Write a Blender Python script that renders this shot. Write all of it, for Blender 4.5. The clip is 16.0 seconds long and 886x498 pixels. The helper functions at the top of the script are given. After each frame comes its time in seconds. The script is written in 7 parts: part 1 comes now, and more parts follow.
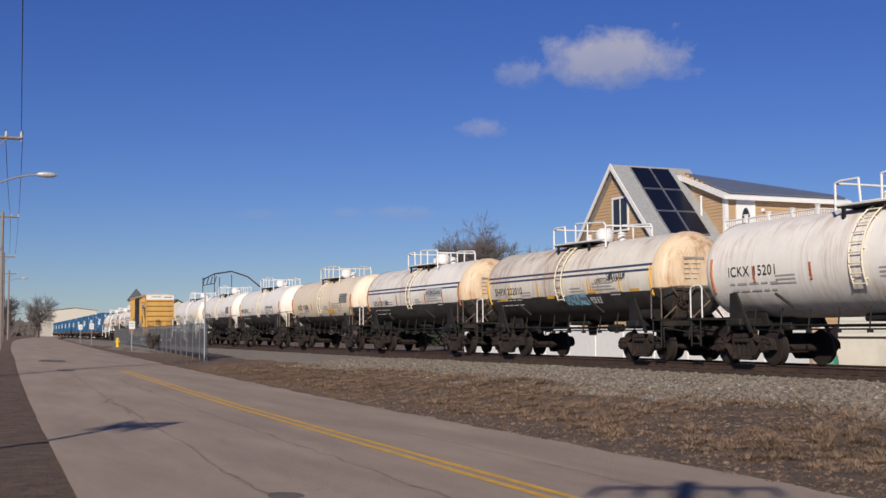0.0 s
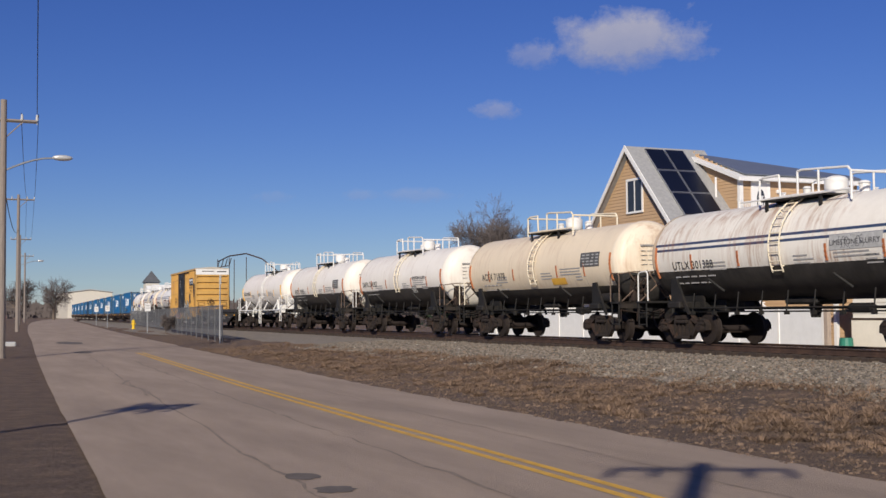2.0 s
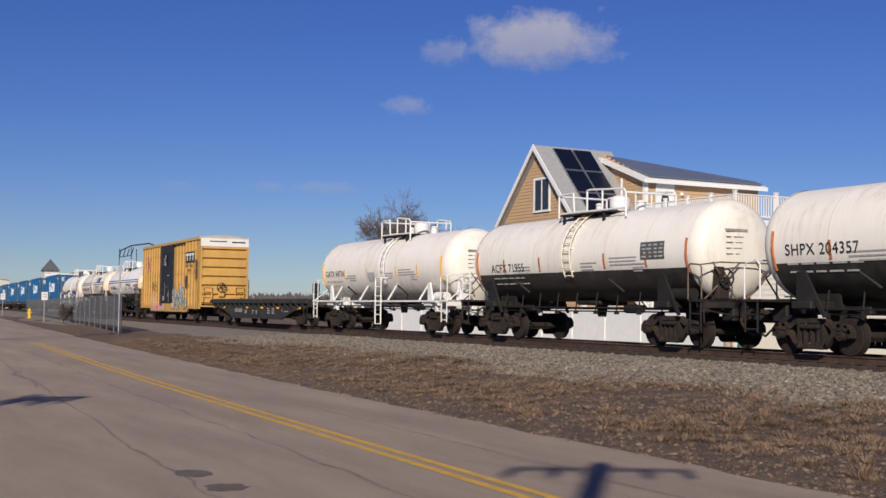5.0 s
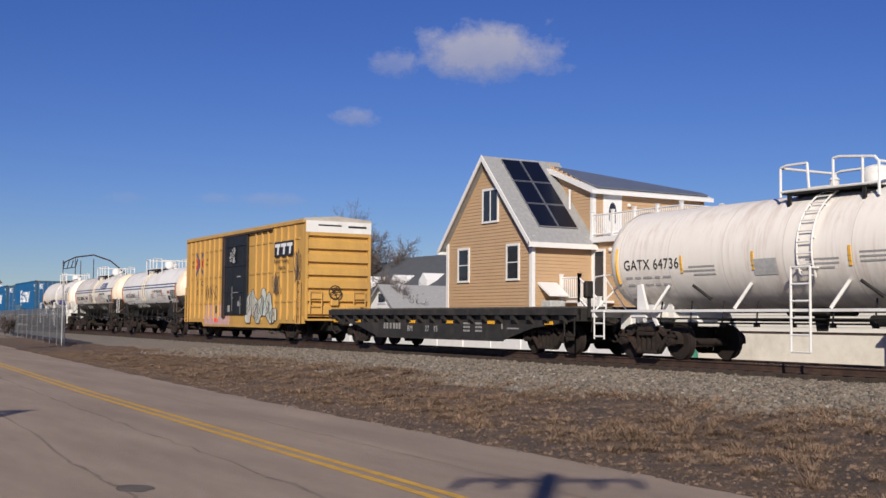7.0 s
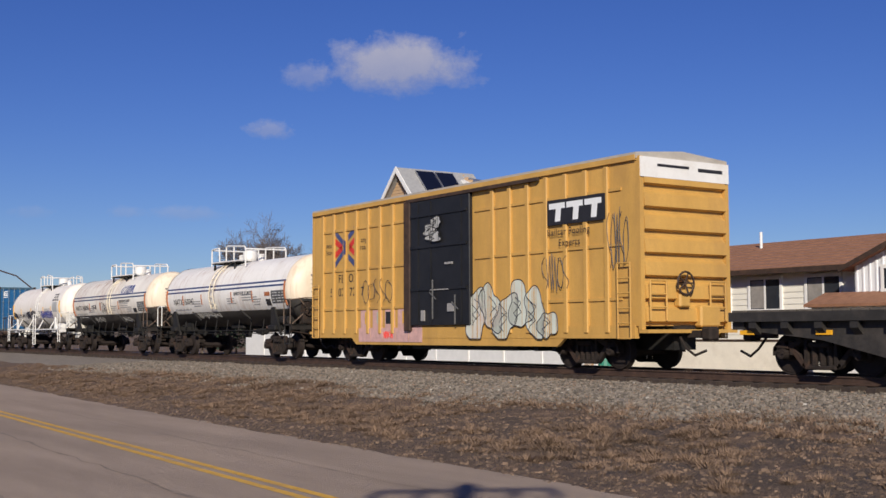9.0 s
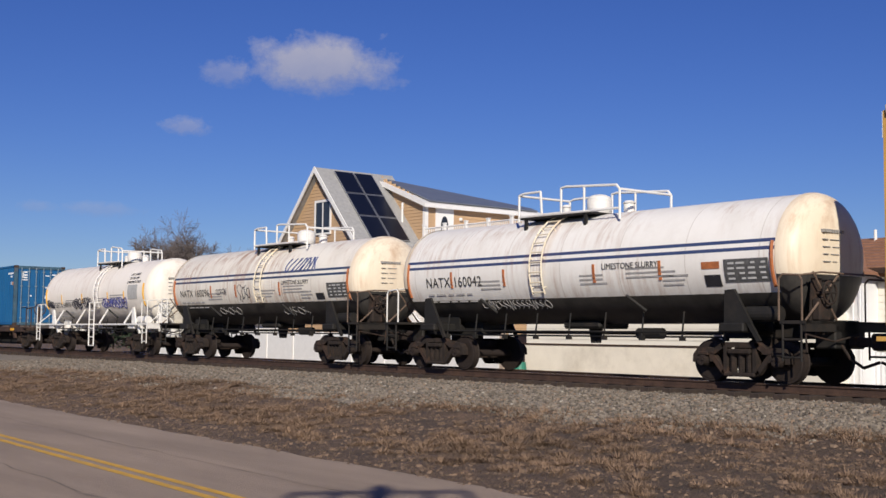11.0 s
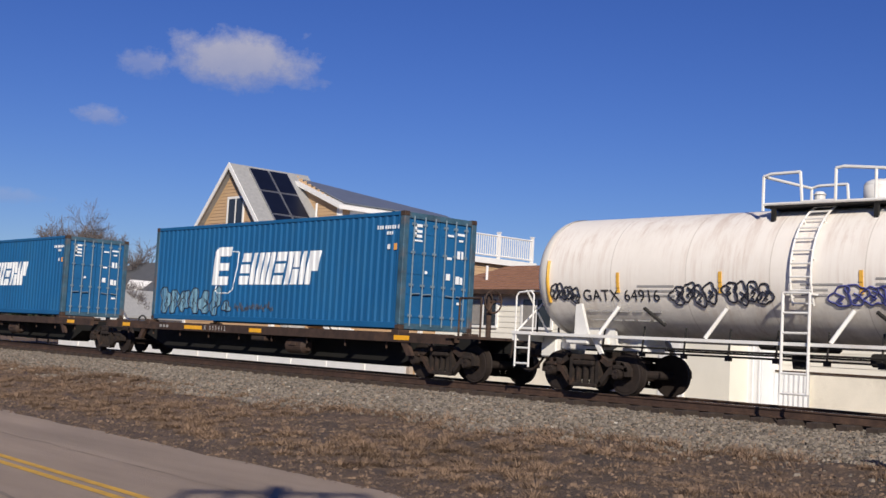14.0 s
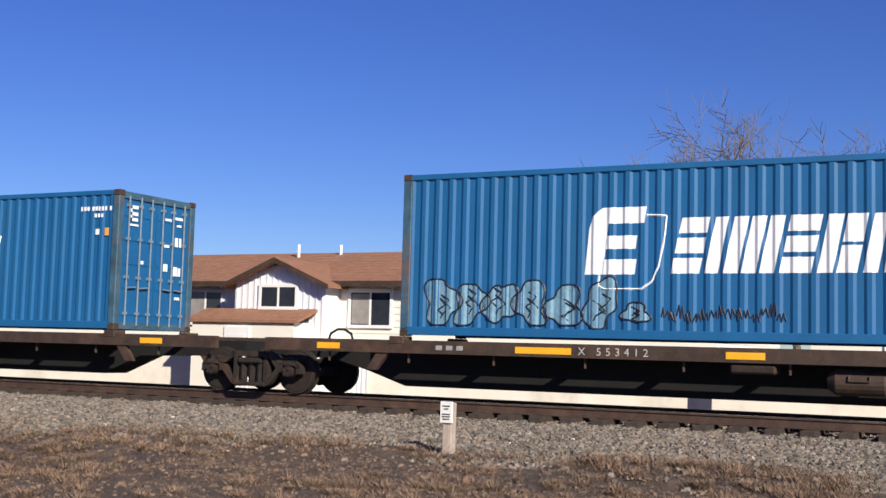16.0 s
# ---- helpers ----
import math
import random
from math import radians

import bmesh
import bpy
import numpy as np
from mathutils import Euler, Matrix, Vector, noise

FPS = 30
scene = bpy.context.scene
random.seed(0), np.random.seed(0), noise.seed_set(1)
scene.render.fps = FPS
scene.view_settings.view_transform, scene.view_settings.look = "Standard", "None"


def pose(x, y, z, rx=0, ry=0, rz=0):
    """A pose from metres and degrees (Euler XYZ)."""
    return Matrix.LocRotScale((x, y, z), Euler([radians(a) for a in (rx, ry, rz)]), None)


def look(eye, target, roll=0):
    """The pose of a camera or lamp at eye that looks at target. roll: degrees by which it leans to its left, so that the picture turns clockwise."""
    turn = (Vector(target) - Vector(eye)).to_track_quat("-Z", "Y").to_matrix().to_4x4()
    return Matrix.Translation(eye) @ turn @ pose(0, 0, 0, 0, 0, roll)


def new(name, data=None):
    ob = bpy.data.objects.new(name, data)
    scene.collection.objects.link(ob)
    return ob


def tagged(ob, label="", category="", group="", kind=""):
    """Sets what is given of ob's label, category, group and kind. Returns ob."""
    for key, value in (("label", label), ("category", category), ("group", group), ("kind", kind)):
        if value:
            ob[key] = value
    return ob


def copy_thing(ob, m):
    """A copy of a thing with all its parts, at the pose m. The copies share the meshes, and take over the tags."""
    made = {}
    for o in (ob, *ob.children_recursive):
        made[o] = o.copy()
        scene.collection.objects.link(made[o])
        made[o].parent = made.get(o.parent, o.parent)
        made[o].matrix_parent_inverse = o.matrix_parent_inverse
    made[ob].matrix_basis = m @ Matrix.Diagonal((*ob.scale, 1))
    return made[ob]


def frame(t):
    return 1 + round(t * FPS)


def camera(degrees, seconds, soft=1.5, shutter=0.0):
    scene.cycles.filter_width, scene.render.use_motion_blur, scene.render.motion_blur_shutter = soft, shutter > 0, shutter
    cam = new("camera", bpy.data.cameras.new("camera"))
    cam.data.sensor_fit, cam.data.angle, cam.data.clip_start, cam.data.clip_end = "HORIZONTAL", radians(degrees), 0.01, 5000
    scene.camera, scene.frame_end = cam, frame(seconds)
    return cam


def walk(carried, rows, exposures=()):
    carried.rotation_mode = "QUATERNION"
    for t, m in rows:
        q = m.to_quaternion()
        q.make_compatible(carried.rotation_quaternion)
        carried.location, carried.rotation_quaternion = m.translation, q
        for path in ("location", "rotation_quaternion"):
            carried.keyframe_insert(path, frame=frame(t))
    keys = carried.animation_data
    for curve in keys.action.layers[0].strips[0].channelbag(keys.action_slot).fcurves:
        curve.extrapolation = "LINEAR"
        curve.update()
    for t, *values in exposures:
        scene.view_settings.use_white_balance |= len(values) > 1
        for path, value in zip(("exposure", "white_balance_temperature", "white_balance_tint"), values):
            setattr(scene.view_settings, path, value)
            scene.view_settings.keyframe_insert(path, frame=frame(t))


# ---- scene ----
# camera: a person on the road's edge, turning to the right
cam = camera(41.1, 16.0)
PATH = [
    (0, -0.17, -0.21, 1.62, -24.01, 3.96, 0.37),
    (0.5, -0.19, -0.26, 1.63, -23.70, 3.62, 1.53),
    (1, -0.20, -0.26, 1.63, -23.64, 3.49, 1.21),
    (1.5, -0.21, -0.26, 1.63, -23.77, 3.33, 0.03),
    (2, -0.21, -0.27, 1.63, -23.33, 3.08, 0.43),
    (2.5, -0.21, -0.28, 1.64, -24.21, 2.81, 0.52),
    (3, -0.22, -0.28, 1.64, -24.71, 2.87, 0.03),
    (3.5, -0.21, -0.29, 1.65, -25.42, 3.01, -0.06),
    (6, 0.01, 0.05, 1.61, -29.31, 2.81, -0.35),
    (6.5, 0.00, 0.05, 1.62, -29.77, 3.03, 0.15),
    (7, 0.01, 0.04, 1.61, -30.34, 3.46, -0.47),
    (7.5, 0.03, 0.07, 1.61, -30.87, 3.53, -0.69),
    (8, 0.05, 0.10, 1.60, -32.01, 3.76, -0.77),
    (10.5, 0.08, 0.14, 1.58, -37.67, 4.08, 0.52),
    (11, 0.07, 0.15, 1.58, -38.50, 4.18, -0.60),
    (11.5, 0.06, 0.14, 1.58, -39.04, 4.06, -0.44),
    (12, 0.08, 0.16, 1.57, -39.34, 4.02, -0.88),
    (12.5, 0.10, 0.16, 1.58, -39.75, 4.10, -1.39),
    (13, 0.09, 0.16, 1.57, -40.43, 4.22, -1.38),
    (13.5, 0.10, 0.17, 1.56, -41.23, 4.39, -2.14),
    (14, 0.14, 0.18, 1.56, -42.90, 4.59, -3.06),
    (14.5, 0.17, 0.19, 1.55, -47.80, 5.16, -3.71),
    (15, 0.25, 0.13, 1.56, -55.59, 5.64, -3.48),
    (15.5, 0.26, 0.06, 1.57, -61.56, 5.44, -3.12),
    (16, 0.25, -0.02, 1.60, -63.35, 4.95, -1.57),
]
walk(cam, [(t, pose(x, y, z, 90 + p, r, w)) for t, x, y, z, w, p, r in PATH],
     exposures=[(0, 0.02), (8, 0.06), (10.5, 0.08), (12, 0.0), (13.5, 0.03), (15, 0.38), (16, 0.56)])

# ---- world, sun ----
SUN_EL, SUN_AZ = 27, 38          # shadows fall towards 38 degrees right of +y
world = bpy.data.worlds.new("sky")
scene.world = world
world.use_nodes = True
wn = world.node_tree
sky = wn.nodes.new("ShaderNodeTexSky")
sky.sky_type, sky.sun_disc = "NISHITA", False
sky.sun_elevation, sky.sun_rotation = radians(SUN_EL), radians(180 + SUN_AZ)
sky.air_density, sky.dust_density, sky.ozone_density = 1.0, 0.05, 7.0
hsv = wn.nodes.new("ShaderNodeHueSaturation")
hsv.inputs["Saturation"].default_value = 1.12
hsv.inputs["Hue"].default_value = 0.519
wn.links.new(sky.outputs[0], hsv.inputs["Color"])
tint = wn.nodes.new("ShaderNodeMix")
tint.data_type, tint.blend_type = "RGBA", "MULTIPLY"
tint.inputs[0].default_value, tint.inputs[7].default_value = 1.0, (0.97, 0.97, 1.11, 1)
wn.links.new(hsv.outputs[0], tint.inputs[6])
wn.links.new(tint.outputs[2], wn.nodes["Background"].inputs[0])
wn.nodes["Background"].inputs[1].default_value = 0.063
sun = new("sun", bpy.data.lights.new("sun", "SUN"))
sun.data.energy, sun.data.angle, sun.data.color = 4.6, radians(0.5), (1.0, 0.91, 0.78)
sd = Vector((-math.sin(radians(SUN_AZ)) * math.cos(radians(SUN_EL)), -math.cos(radians(SUN_AZ)) * math.cos(radians(SUN_EL)), math.sin(radians(SUN_EL))))
sun.matrix_world = look(sd * 50, (0, 0, 0))

# ---- materials ----
def nodes_of(name):
    m = bpy.data.materials.new(name)
    m.use_nodes = True
    nt = m.node_tree
    return m, nt, nt.nodes, nt.links, nt.nodes["Principled BSDF"]


def noise_node(nt, co, scale, detail=5.0, rough=0.6, stretch=None):
    if stretch:
        mp = nt.nodes.new("ShaderNodeMapping")
        mp.inputs["Scale"].default_value = stretch
        nt.links.new(co, mp.inputs["Vector"])
        co = mp.outputs[0]
    n = nt.nodes.new("ShaderNodeTexNoise")
    n.inputs["Scale"].default_value, n.inputs["Detail"].default_value, n.inputs["Roughness"].default_value = scale, detail, rough
    nt.links.new(co, n.inputs["Vector"])
    return n.outputs["Fac"]


def math_node(nt, op, a, b=0.0, c=None, clamp=False):
    n = nt.nodes.new("ShaderNodeMath")
    n.operation, n.use_clamp = op, clamp
    for i, v in enumerate((a, b) if c is None else (a, b, c)):
        if isinstance(v, (int, float)):
            n.inputs[i].default_value = v
        else:
            nt.links.new(v, n.inputs[i])
    return n.outputs[0]


def mix_node(nt, fac, a, b, mode="MIX"):
    n = nt.nodes.new("ShaderNodeMix")
    n.data_type, n.blend_type = "RGBA", mode
    for s, v in ((n.inputs[0], fac), (n.inputs[6], a), (n.inputs[7], b)):
        if isinstance(v, (int, float)):
            s.default_value = v
        elif isinstance(v, tuple):
            s.default_value = (*v, 1) if len(v) == 3 else v
        else:
            nt.links.new(v, s)
    return n.outputs[2]


def ramp(nt, v, lo, hi):
    n = nt.nodes.new("ShaderNodeMapRange")
    n.inputs[1].default_value, n.inputs[2].default_value = lo, hi
    nt.links.new(v, n.inputs[0])
    return n.outputs[0]


def shade(c, k):
    return tuple(min(1, v * k) for v in c)


def mat(name, col, rough=0.65, metal=0.0, var=0.2, scale=3.0, bump=0.15, bscale=30.0, dirt=None, dirt_amount=0.5, stretch=None, vary=0.0, depth=0.02):
    m, nt, nd, lk, bs = nodes_of(name)
    co = nd.new("ShaderNodeTexCoord").outputs["Object"]
    a = noise_node(nt, co, scale, 6, 0.65, stretch)
    b = noise_node(nt, co, bscale, 4, 0.6)
    c = mix_node(nt, ramp(nt, a, 0.3, 0.7), shade(col, 1 - var), shade(col, 1 + var))
    c = mix_node(nt, math_node(nt, "MULTIPLY", ramp(nt, b, 0.35, 0.75), 0.5), c, shade(col, 1 - 1.4 * var))
    if dirt:
        d = noise_node(nt, co, scale * 0.45, 8, 0.7, stretch)
        c = mix_node(nt, math_node(nt, "MULTIPLY", ramp(nt, d, 0.5, 0.72), dirt_amount, clamp=True), c, dirt)
    if vary:
        r = nd.new("ShaderNodeObjectInfo").outputs["Random"]
        c = mix_node(nt, math_node(nt, "MULTIPLY", r, vary), c, shade(col, 0.4))
    lk.new(c, bs.inputs["Base Color"])
    bs.inputs["Roughness"].default_value, bs.inputs["Metallic"].default_value = rough, metal
    bp = nd.new("ShaderNodeBump")
    bp.inputs["Strength"].default_value, bp.inputs["Distance"].default_value = bump, depth
    lk.new(b, bp.inputs["Height"])
    lk.new(bp.outputs[0], bs.inputs["Normal"])
    return m


def tank_paint(name, col, seam=None, stripes=(), stripe_col=(0.03, 0.06, 0.16), rust=0.4, tone=0.12, rust_col=(0.32, 0.13, 0.04), soot=0.25):
    """Tank paint in the shell's own space: a dark lower half under seam, thin stripes, bands of jacket sheets, rust
    runs, streaky and darker towards the bottom.
    """
    m, nt, nd, lk, bs = nodes_of(name)
    co = nd.new("ShaderNodeTexCoord").outputs["Object"]
    sp = nd.new("ShaderNodeSeparateXYZ")
    lk.new(co, sp.inputs[0])
    y, z = sp.outputs[1], sp.outputs[2]
    sheet = math_node(nt, "FLOOR", math_node(nt, "MULTIPLY", y, 0.55))
    wn_ = nd.new("ShaderNodeTexWhiteNoise")
    wn_.noise_dimensions = "1D"
    lk.new(sheet, wn_.inputs["W"])
    c = mix_node(nt, math_node(nt, "MULTIPLY", wn_.outputs["Value"], tone * 2), col, shade(col, 0.62))
    joint = math_node(nt, "LESS_THAN", math_node(nt, "FRACT", math_node(nt, "MULTIPLY", y, 0.55)), 0.012)
    c = mix_node(nt, math_node(nt, "MULTIPLY", joint, 0.35 if tone else 0.0), c, (0.30, 0.24, 0.18))
    big = noise_node(nt, co, 0.9, 6, 0.7)
    c = mix_node(nt, math_node(nt, "MULTIPLY", ramp(nt, big, 0.42, 0.75), soot, clamp=True), c, (0.42, 0.36, 0.28))
    for z0, z1, y0, y1 in stripes:
        f = math_node(nt, "MULTIPLY", math_node(nt, "COMPARE", z, (z0 + z1) / 2, (z1 - z0) / 2), math_node(nt, "COMPARE", y, (y0 + y1) / 2, (y1 - y0) / 2))
        c = mix_node(nt, f, c, stripe_col)
    runs = noise_node(nt, co, 1.0, 6, 0.7, (2.5, 7.0, 0.45))
    patch = noise_node(nt, co, 0.6, 3, 0.5)
    rf = math_node(nt, "MULTIPLY", math_node(nt, "MULTIPLY", ramp(nt, runs, 0.47, 0.68), ramp(nt, patch, 0.41, 0.60)), rust, clamp=True)
    c = mix_node(nt, rf, c, rust_col)
    drip = noise_node(nt, co, 1.0, 5, 0.7, (1.0, 5.0, 0.25))
    under_walk = math_node(nt, "MULTIPLY", math_node(nt, "COMPARE", y, -0.1, 1.7), ramp(nt, z, 0.15, 1.15))
    c = mix_node(nt, math_node(nt, "MULTIPLY", math_node(nt, "MULTIPLY", ramp(nt, drip, 0.48, 0.62), under_walk), rust, clamp=True), c, rust_col)
    if seam is not None:
        edge = math_node(nt, "ADD", z, math_node(nt, "MULTIPLY", noise_node(nt, co, 8, 3), 0.02))
        low = math_node(nt, "LESS_THAN", edge, seam + 0.01)
        dark = mix_node(nt, ramp(nt, noise_node(nt, co, 2.2, 7, 0.7, (1, 1, 0.4)), 0.35, 0.75), (0.012, 0.012, 0.013), (0.06, 0.055, 0.05))
        c = mix_node(nt, low, c, dark)
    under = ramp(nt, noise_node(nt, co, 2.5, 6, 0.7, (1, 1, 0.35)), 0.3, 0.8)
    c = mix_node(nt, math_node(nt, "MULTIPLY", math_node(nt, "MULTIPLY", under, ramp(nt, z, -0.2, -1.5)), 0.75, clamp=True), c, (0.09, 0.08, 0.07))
    lk.new(c, bs.inputs["Base Color"])
    bs.inputs["Roughness"].default_value = 0.48
    bp = nd.new("ShaderNodeBump")
    bp.inputs["Strength"].default_value, bp.inputs["Distance"].default_value = 0.12, 0.02
    lk.new(noise_node(nt, co, 3.0, 3), bp.inputs["Height"])
    lk.new(bp.outputs[0], bs.inputs["Normal"])
    return m


def soil_paint():
    """Winter verge: brown earth, straw-coloured thatch and dark cinders towards the near end of the track."""
    m, nt, nd, lk, bs = nodes_of("bare dry winter verge")
    co = nd.new("ShaderNodeTexCoord").outputs["Object"]
    sp = nd.new("ShaderNodeSeparateXYZ")
    lk.new(co, sp.inputs[0])
    big, mid, fine = noise_node(nt, co, 0.33, 7, 0.65), noise_node(nt, co, 2.1, 9, 0.72), noise_node(nt, co, 17.0, 6, 0.7)
    c = mix_node(nt, ramp(nt, mid, 0.40, 0.66), (0.145, 0.095, 0.063), (0.265, 0.173, 0.113))
    near = math_node(nt, "ADD", math_node(nt, "MULTIPLY", math_node(nt, "SUBTRACT", 17.0, sp.outputs[1]), 0.12), math_node(nt, "MULTIPLY", math_node(nt, "SUBTRACT", big, 0.5), 5.0))
    cinder = math_node(nt, "MULTIPLY", ramp(nt, near, -0.2, 1.3), ramp(nt, mid, 0.64, 0.44))
    cinder = math_node(nt, "MULTIPLY", cinder, ramp(nt, sp.outputs[0], 8.2, 9.6))
    c = mix_node(nt, math_node(nt, "MULTIPLY", cinder, 0.85, clamp=True), c, (0.098, 0.073, 0.057))
    c = mix_node(nt, math_node(nt, "MULTIPLY", ramp(nt, fine, 0.42, 0.7), 0.55), c, (0.05, 0.036, 0.026))
    c = mix_node(nt, math_node(nt, "MULTIPLY", ramp(nt, fine, 0.40, 0.28), 0.6), c, (0.30, 0.21, 0.14))
    chip = noise_node(nt, co, 55.0, 3, 0.6)
    c = mix_node(nt, math_node(nt, "MULTIPLY", ramp(nt, chip, 0.60, 0.68), 0.45), c, (0.30, 0.21, 0.145))
    lk.new(c, bs.inputs["Base Color"])
    bs.inputs["Roughness"].default_value = 0.95
    bp = nd.new("ShaderNodeBump")
    bp.inputs["Strength"].default_value, bp.inputs["Distance"].default_value = 1.0, 0.09
    lk.new(math_node(nt, "ADD", fine, math_node(nt, "MULTIPLY", mid, 3.0)), bp.inputs["Height"])
    lk.new(bp.outputs[0], bs.inputs["Normal"])
    return m


M = {}
M["white"] = mat("white paint", (0.78, 0.77, 0.74), 0.45, var=0.06, scale=2, bump=0.05, dirt=(0.45, 0.36, 0.26), dirt_amount=0.4)
M["cream"] = mat("cream tank paint", (0.78, 0.70, 0.54), 0.5, var=0.08, scale=2, dirt=(0.5, 0.3, 0.14), dirt_amount=0.4)
M["black"] = mat("black car paint", (0.010, 0.009, 0.008), 0.75, var=0.4, scale=3, dirt=(0.042, 0.030, 0.022), dirt_amount=0.6)
# The shade under the containers is put into this near-black base colour.
M["girder"] = mat("girder steel darkened for shade", (0.004, 0.0037, 0.0034), 0.9, var=0.4, scale=3, dirt=(0.009, 0.007, 0.006), dirt_amount=0.5)
M["truck"] = mat("grimy cast steel", (0.022, 0.0145, 0.011), 0.9, var=0.5, scale=6, bump=0.3, dirt=(0.085, 0.042, 0.025), dirt_amount=0.6)
M["wheel"] = mat("worn wheel steel", (0.022, 0.014, 0.011), 0.8, 0.1, var=0.35, scale=8)
M["frame"] = mat("rusty brown car frame", (0.050, 0.029, 0.020), 0.75, var=0.45, scale=4, dirt=(0.125, 0.064, 0.036), dirt_amount=0.6)
M["yellowref"] = mat("yellow reflector sheet", (0.85, 0.42, 0.02), 0.4, var=0.1)
M["boxcar"] = mat("faded yellow boxcar paint", (0.58, 0.335, 0.085), 0.55, var=0.14, scale=1.6, dirt=(0.33, 0.19, 0.07), dirt_amount=0.5, stretch=(1, 1, 0.35))
M["boxroof"] = mat("galvanised roof sheet", (0.55, 0.5, 0.42), 0.5, 0.3, var=0.15)
M["door_black"] = mat("black plug door paint", (0.013, 0.013, 0.014), 0.5, var=0.4)
M["flat"] = mat("weathered dark flatcar steel", (0.030, 0.027, 0.025), 0.7, var=0.4, scale=3, dirt=(0.085, 0.07, 0.06), dirt_amount=0.6)
M["wood_deck"] = mat("weathered deck wood", (0.10, 0.085, 0.07), 0.85, var=0.4, scale=5)
M["blue"] = mat("blue container paint", (0.004, 0.101, 0.264), 0.6, var=0.14, scale=0.9, bump=0.05, dirt=(0.02, 0.10, 0.18), dirt_amount=0.5, stretch=(1, 1, 0.4))
M["blue_dirty"] = mat("scuffed blue corner post", (0.04, 0.10, 0.15), 0.6, var=0.4, scale=3, dirt=(0.16, 0.08, 0.04), dirt_amount=0.7)
M["deco_white"] = mat("white vinyl", (0.80, 0.82, 0.83), 0.4, var=0.05)
M["deco_orange"] = mat("orange sticker", (0.8, 0.36, 0.08), 0.5, var=0.1)
M["ink"] = mat("black stencil ink", (0.02, 0.02, 0.025), 0.6, var=0.3)
M["greytext"] = mat("faded grey stencil", (0.32, 0.31, 0.30), 0.6, var=0.25, scale=12)
M["rustbar"] = mat("rust orange band", (0.42, 0.14, 0.05), 0.7, var=0.3, scale=8)
M["gold"] = mat("golden tank marker", (0.75, 0.42, 0.06), 0.5, var=0.15)
M["placard"] = mat("dark placard", (0.10, 0.10, 0.10), 0.6, var=0.4, scale=14)
M["lightgrey"] = mat("light grey plate", (0.45, 0.45, 0.44), 0.6, var=0.2, scale=8)
M["tag_black"] = mat("black spray paint", (0.02, 0.022, 0.04), 0.5, var=0.4, scale=9)
M["tag_blue"] = mat("violet blue spray paint", (0.07, 0.08, 0.28), 0.5, var=0.4, scale=9)
M["tag_white"] = mat("pale spray paint", (0.15, 0.29, 0.39), 0.5, var=0.25, scale=9)
M["tag_mint"] = mat("mint spray paint", (0.44, 0.50, 0.42), 0.5, var=0.2, scale=9)
M["tag_pink"] = mat("pink spray paint", (0.62, 0.38, 0.35), 0.5, var=0.2, scale=5)
M["tag_red"] = mat("red vinyl", (0.62, 0.04, 0.03), 0.5, var=0.15)
M["deep_blue"] = mat("navy grey brush paint", (0.06, 0.08, 0.20), 0.5, var=0.15)
M["asphalt"] = mat("worn grey asphalt", (0.362, 0.277, 0.208), 0.9, var=0.22, scale=0.7, bump=0.7, bscale=75, dirt=(0.30, 0.235, 0.18), dirt_amount=0.35, stretch=(1.5, 0.25, 1))
M["crack"] = mat("dust filled asphalt crack", (0.255, 0.20, 0.155), 0.9, var=0.3, scale=4, bump=0.3, bscale=100)
M["patch"] = mat("dark asphalt patch", (0.13, 0.108, 0.09), 0.9, var=0.25, scale=4, bump=0.3, bscale=100)
M["lane"] = mat("worn yellow lane paint", (0.66, 0.38, 0.05), 0.8, var=0.2, scale=5, dirt=(0.34, 0.26, 0.16), dirt_amount=0.6, bscale=50)
M["soil"] = soil_paint()
M["grass"] = mat("dry straw grass", (0.245, 0.162, 0.105), 0.9, var=0.35, scale=1.1, dirt=(0.11, 0.072, 0.046), dirt_amount=0.8)
M["rustrail"] = mat("rust stained hand rail", (0.16, 0.11, 0.08), 0.7, var=0.4, scale=5, dirt=(0.05, 0.035, 0.028), dirt_amount=0.7)
M["fence"] = mat("dull weathered wire", (0.17, 0.175, 0.18), 0.7, 0.2, var=0.15)
# Base colour lightened to stand in for the sky's reflection on the dormer panels.
M["array"] = mat("solar glass with sky reflection in its colour", (0.15, 0.165, 0.19), 0.3, 0.0, var=0.15, scale=2, bump=0.0)
M["tag_fill"] = mat("faded mint and pink spray paint", (0.62, 0.66, 0.58), 0.6, var=0.12, scale=1.2, dirt=(0.66, 0.46, 0.42), dirt_amount=0.9)
M["gravel"] = mat("grey ballast bed", (0.235, 0.20, 0.16), 0.95, var=0.35, scale=3, bump=0.9, bscale=16, dirt=(0.24, 0.20, 0.15), dirt_amount=0.5)
M["sleeper"] = mat("weathered wooden sleeper", (0.055, 0.038, 0.030), 0.9, var=0.4, scale=6, vary=0.5)
M["rail"] = mat("rusty rail side", (0.062, 0.035, 0.025), 0.75, 0.1, var=0.35, scale=5, dirt=(0.16, 0.09, 0.055), dirt_amount=0.5)
M["railtop"] = mat("polished rail head", (0.45, 0.43, 0.41), 0.25, 0.9, var=0.1)
M["tan"] = mat("tan clapboard", (0.50, 0.335, 0.195), 0.7, var=0.05, scale=1, bump=0.05)
M["trim"] = mat("white house trim", (0.80, 0.79, 0.77), 0.5, var=0.04)
M["roofgrey"] = mat("light grey shingle roof", (0.33, 0.33, 0.33), 0.9, var=0.15, scale=6, bump=0.3)
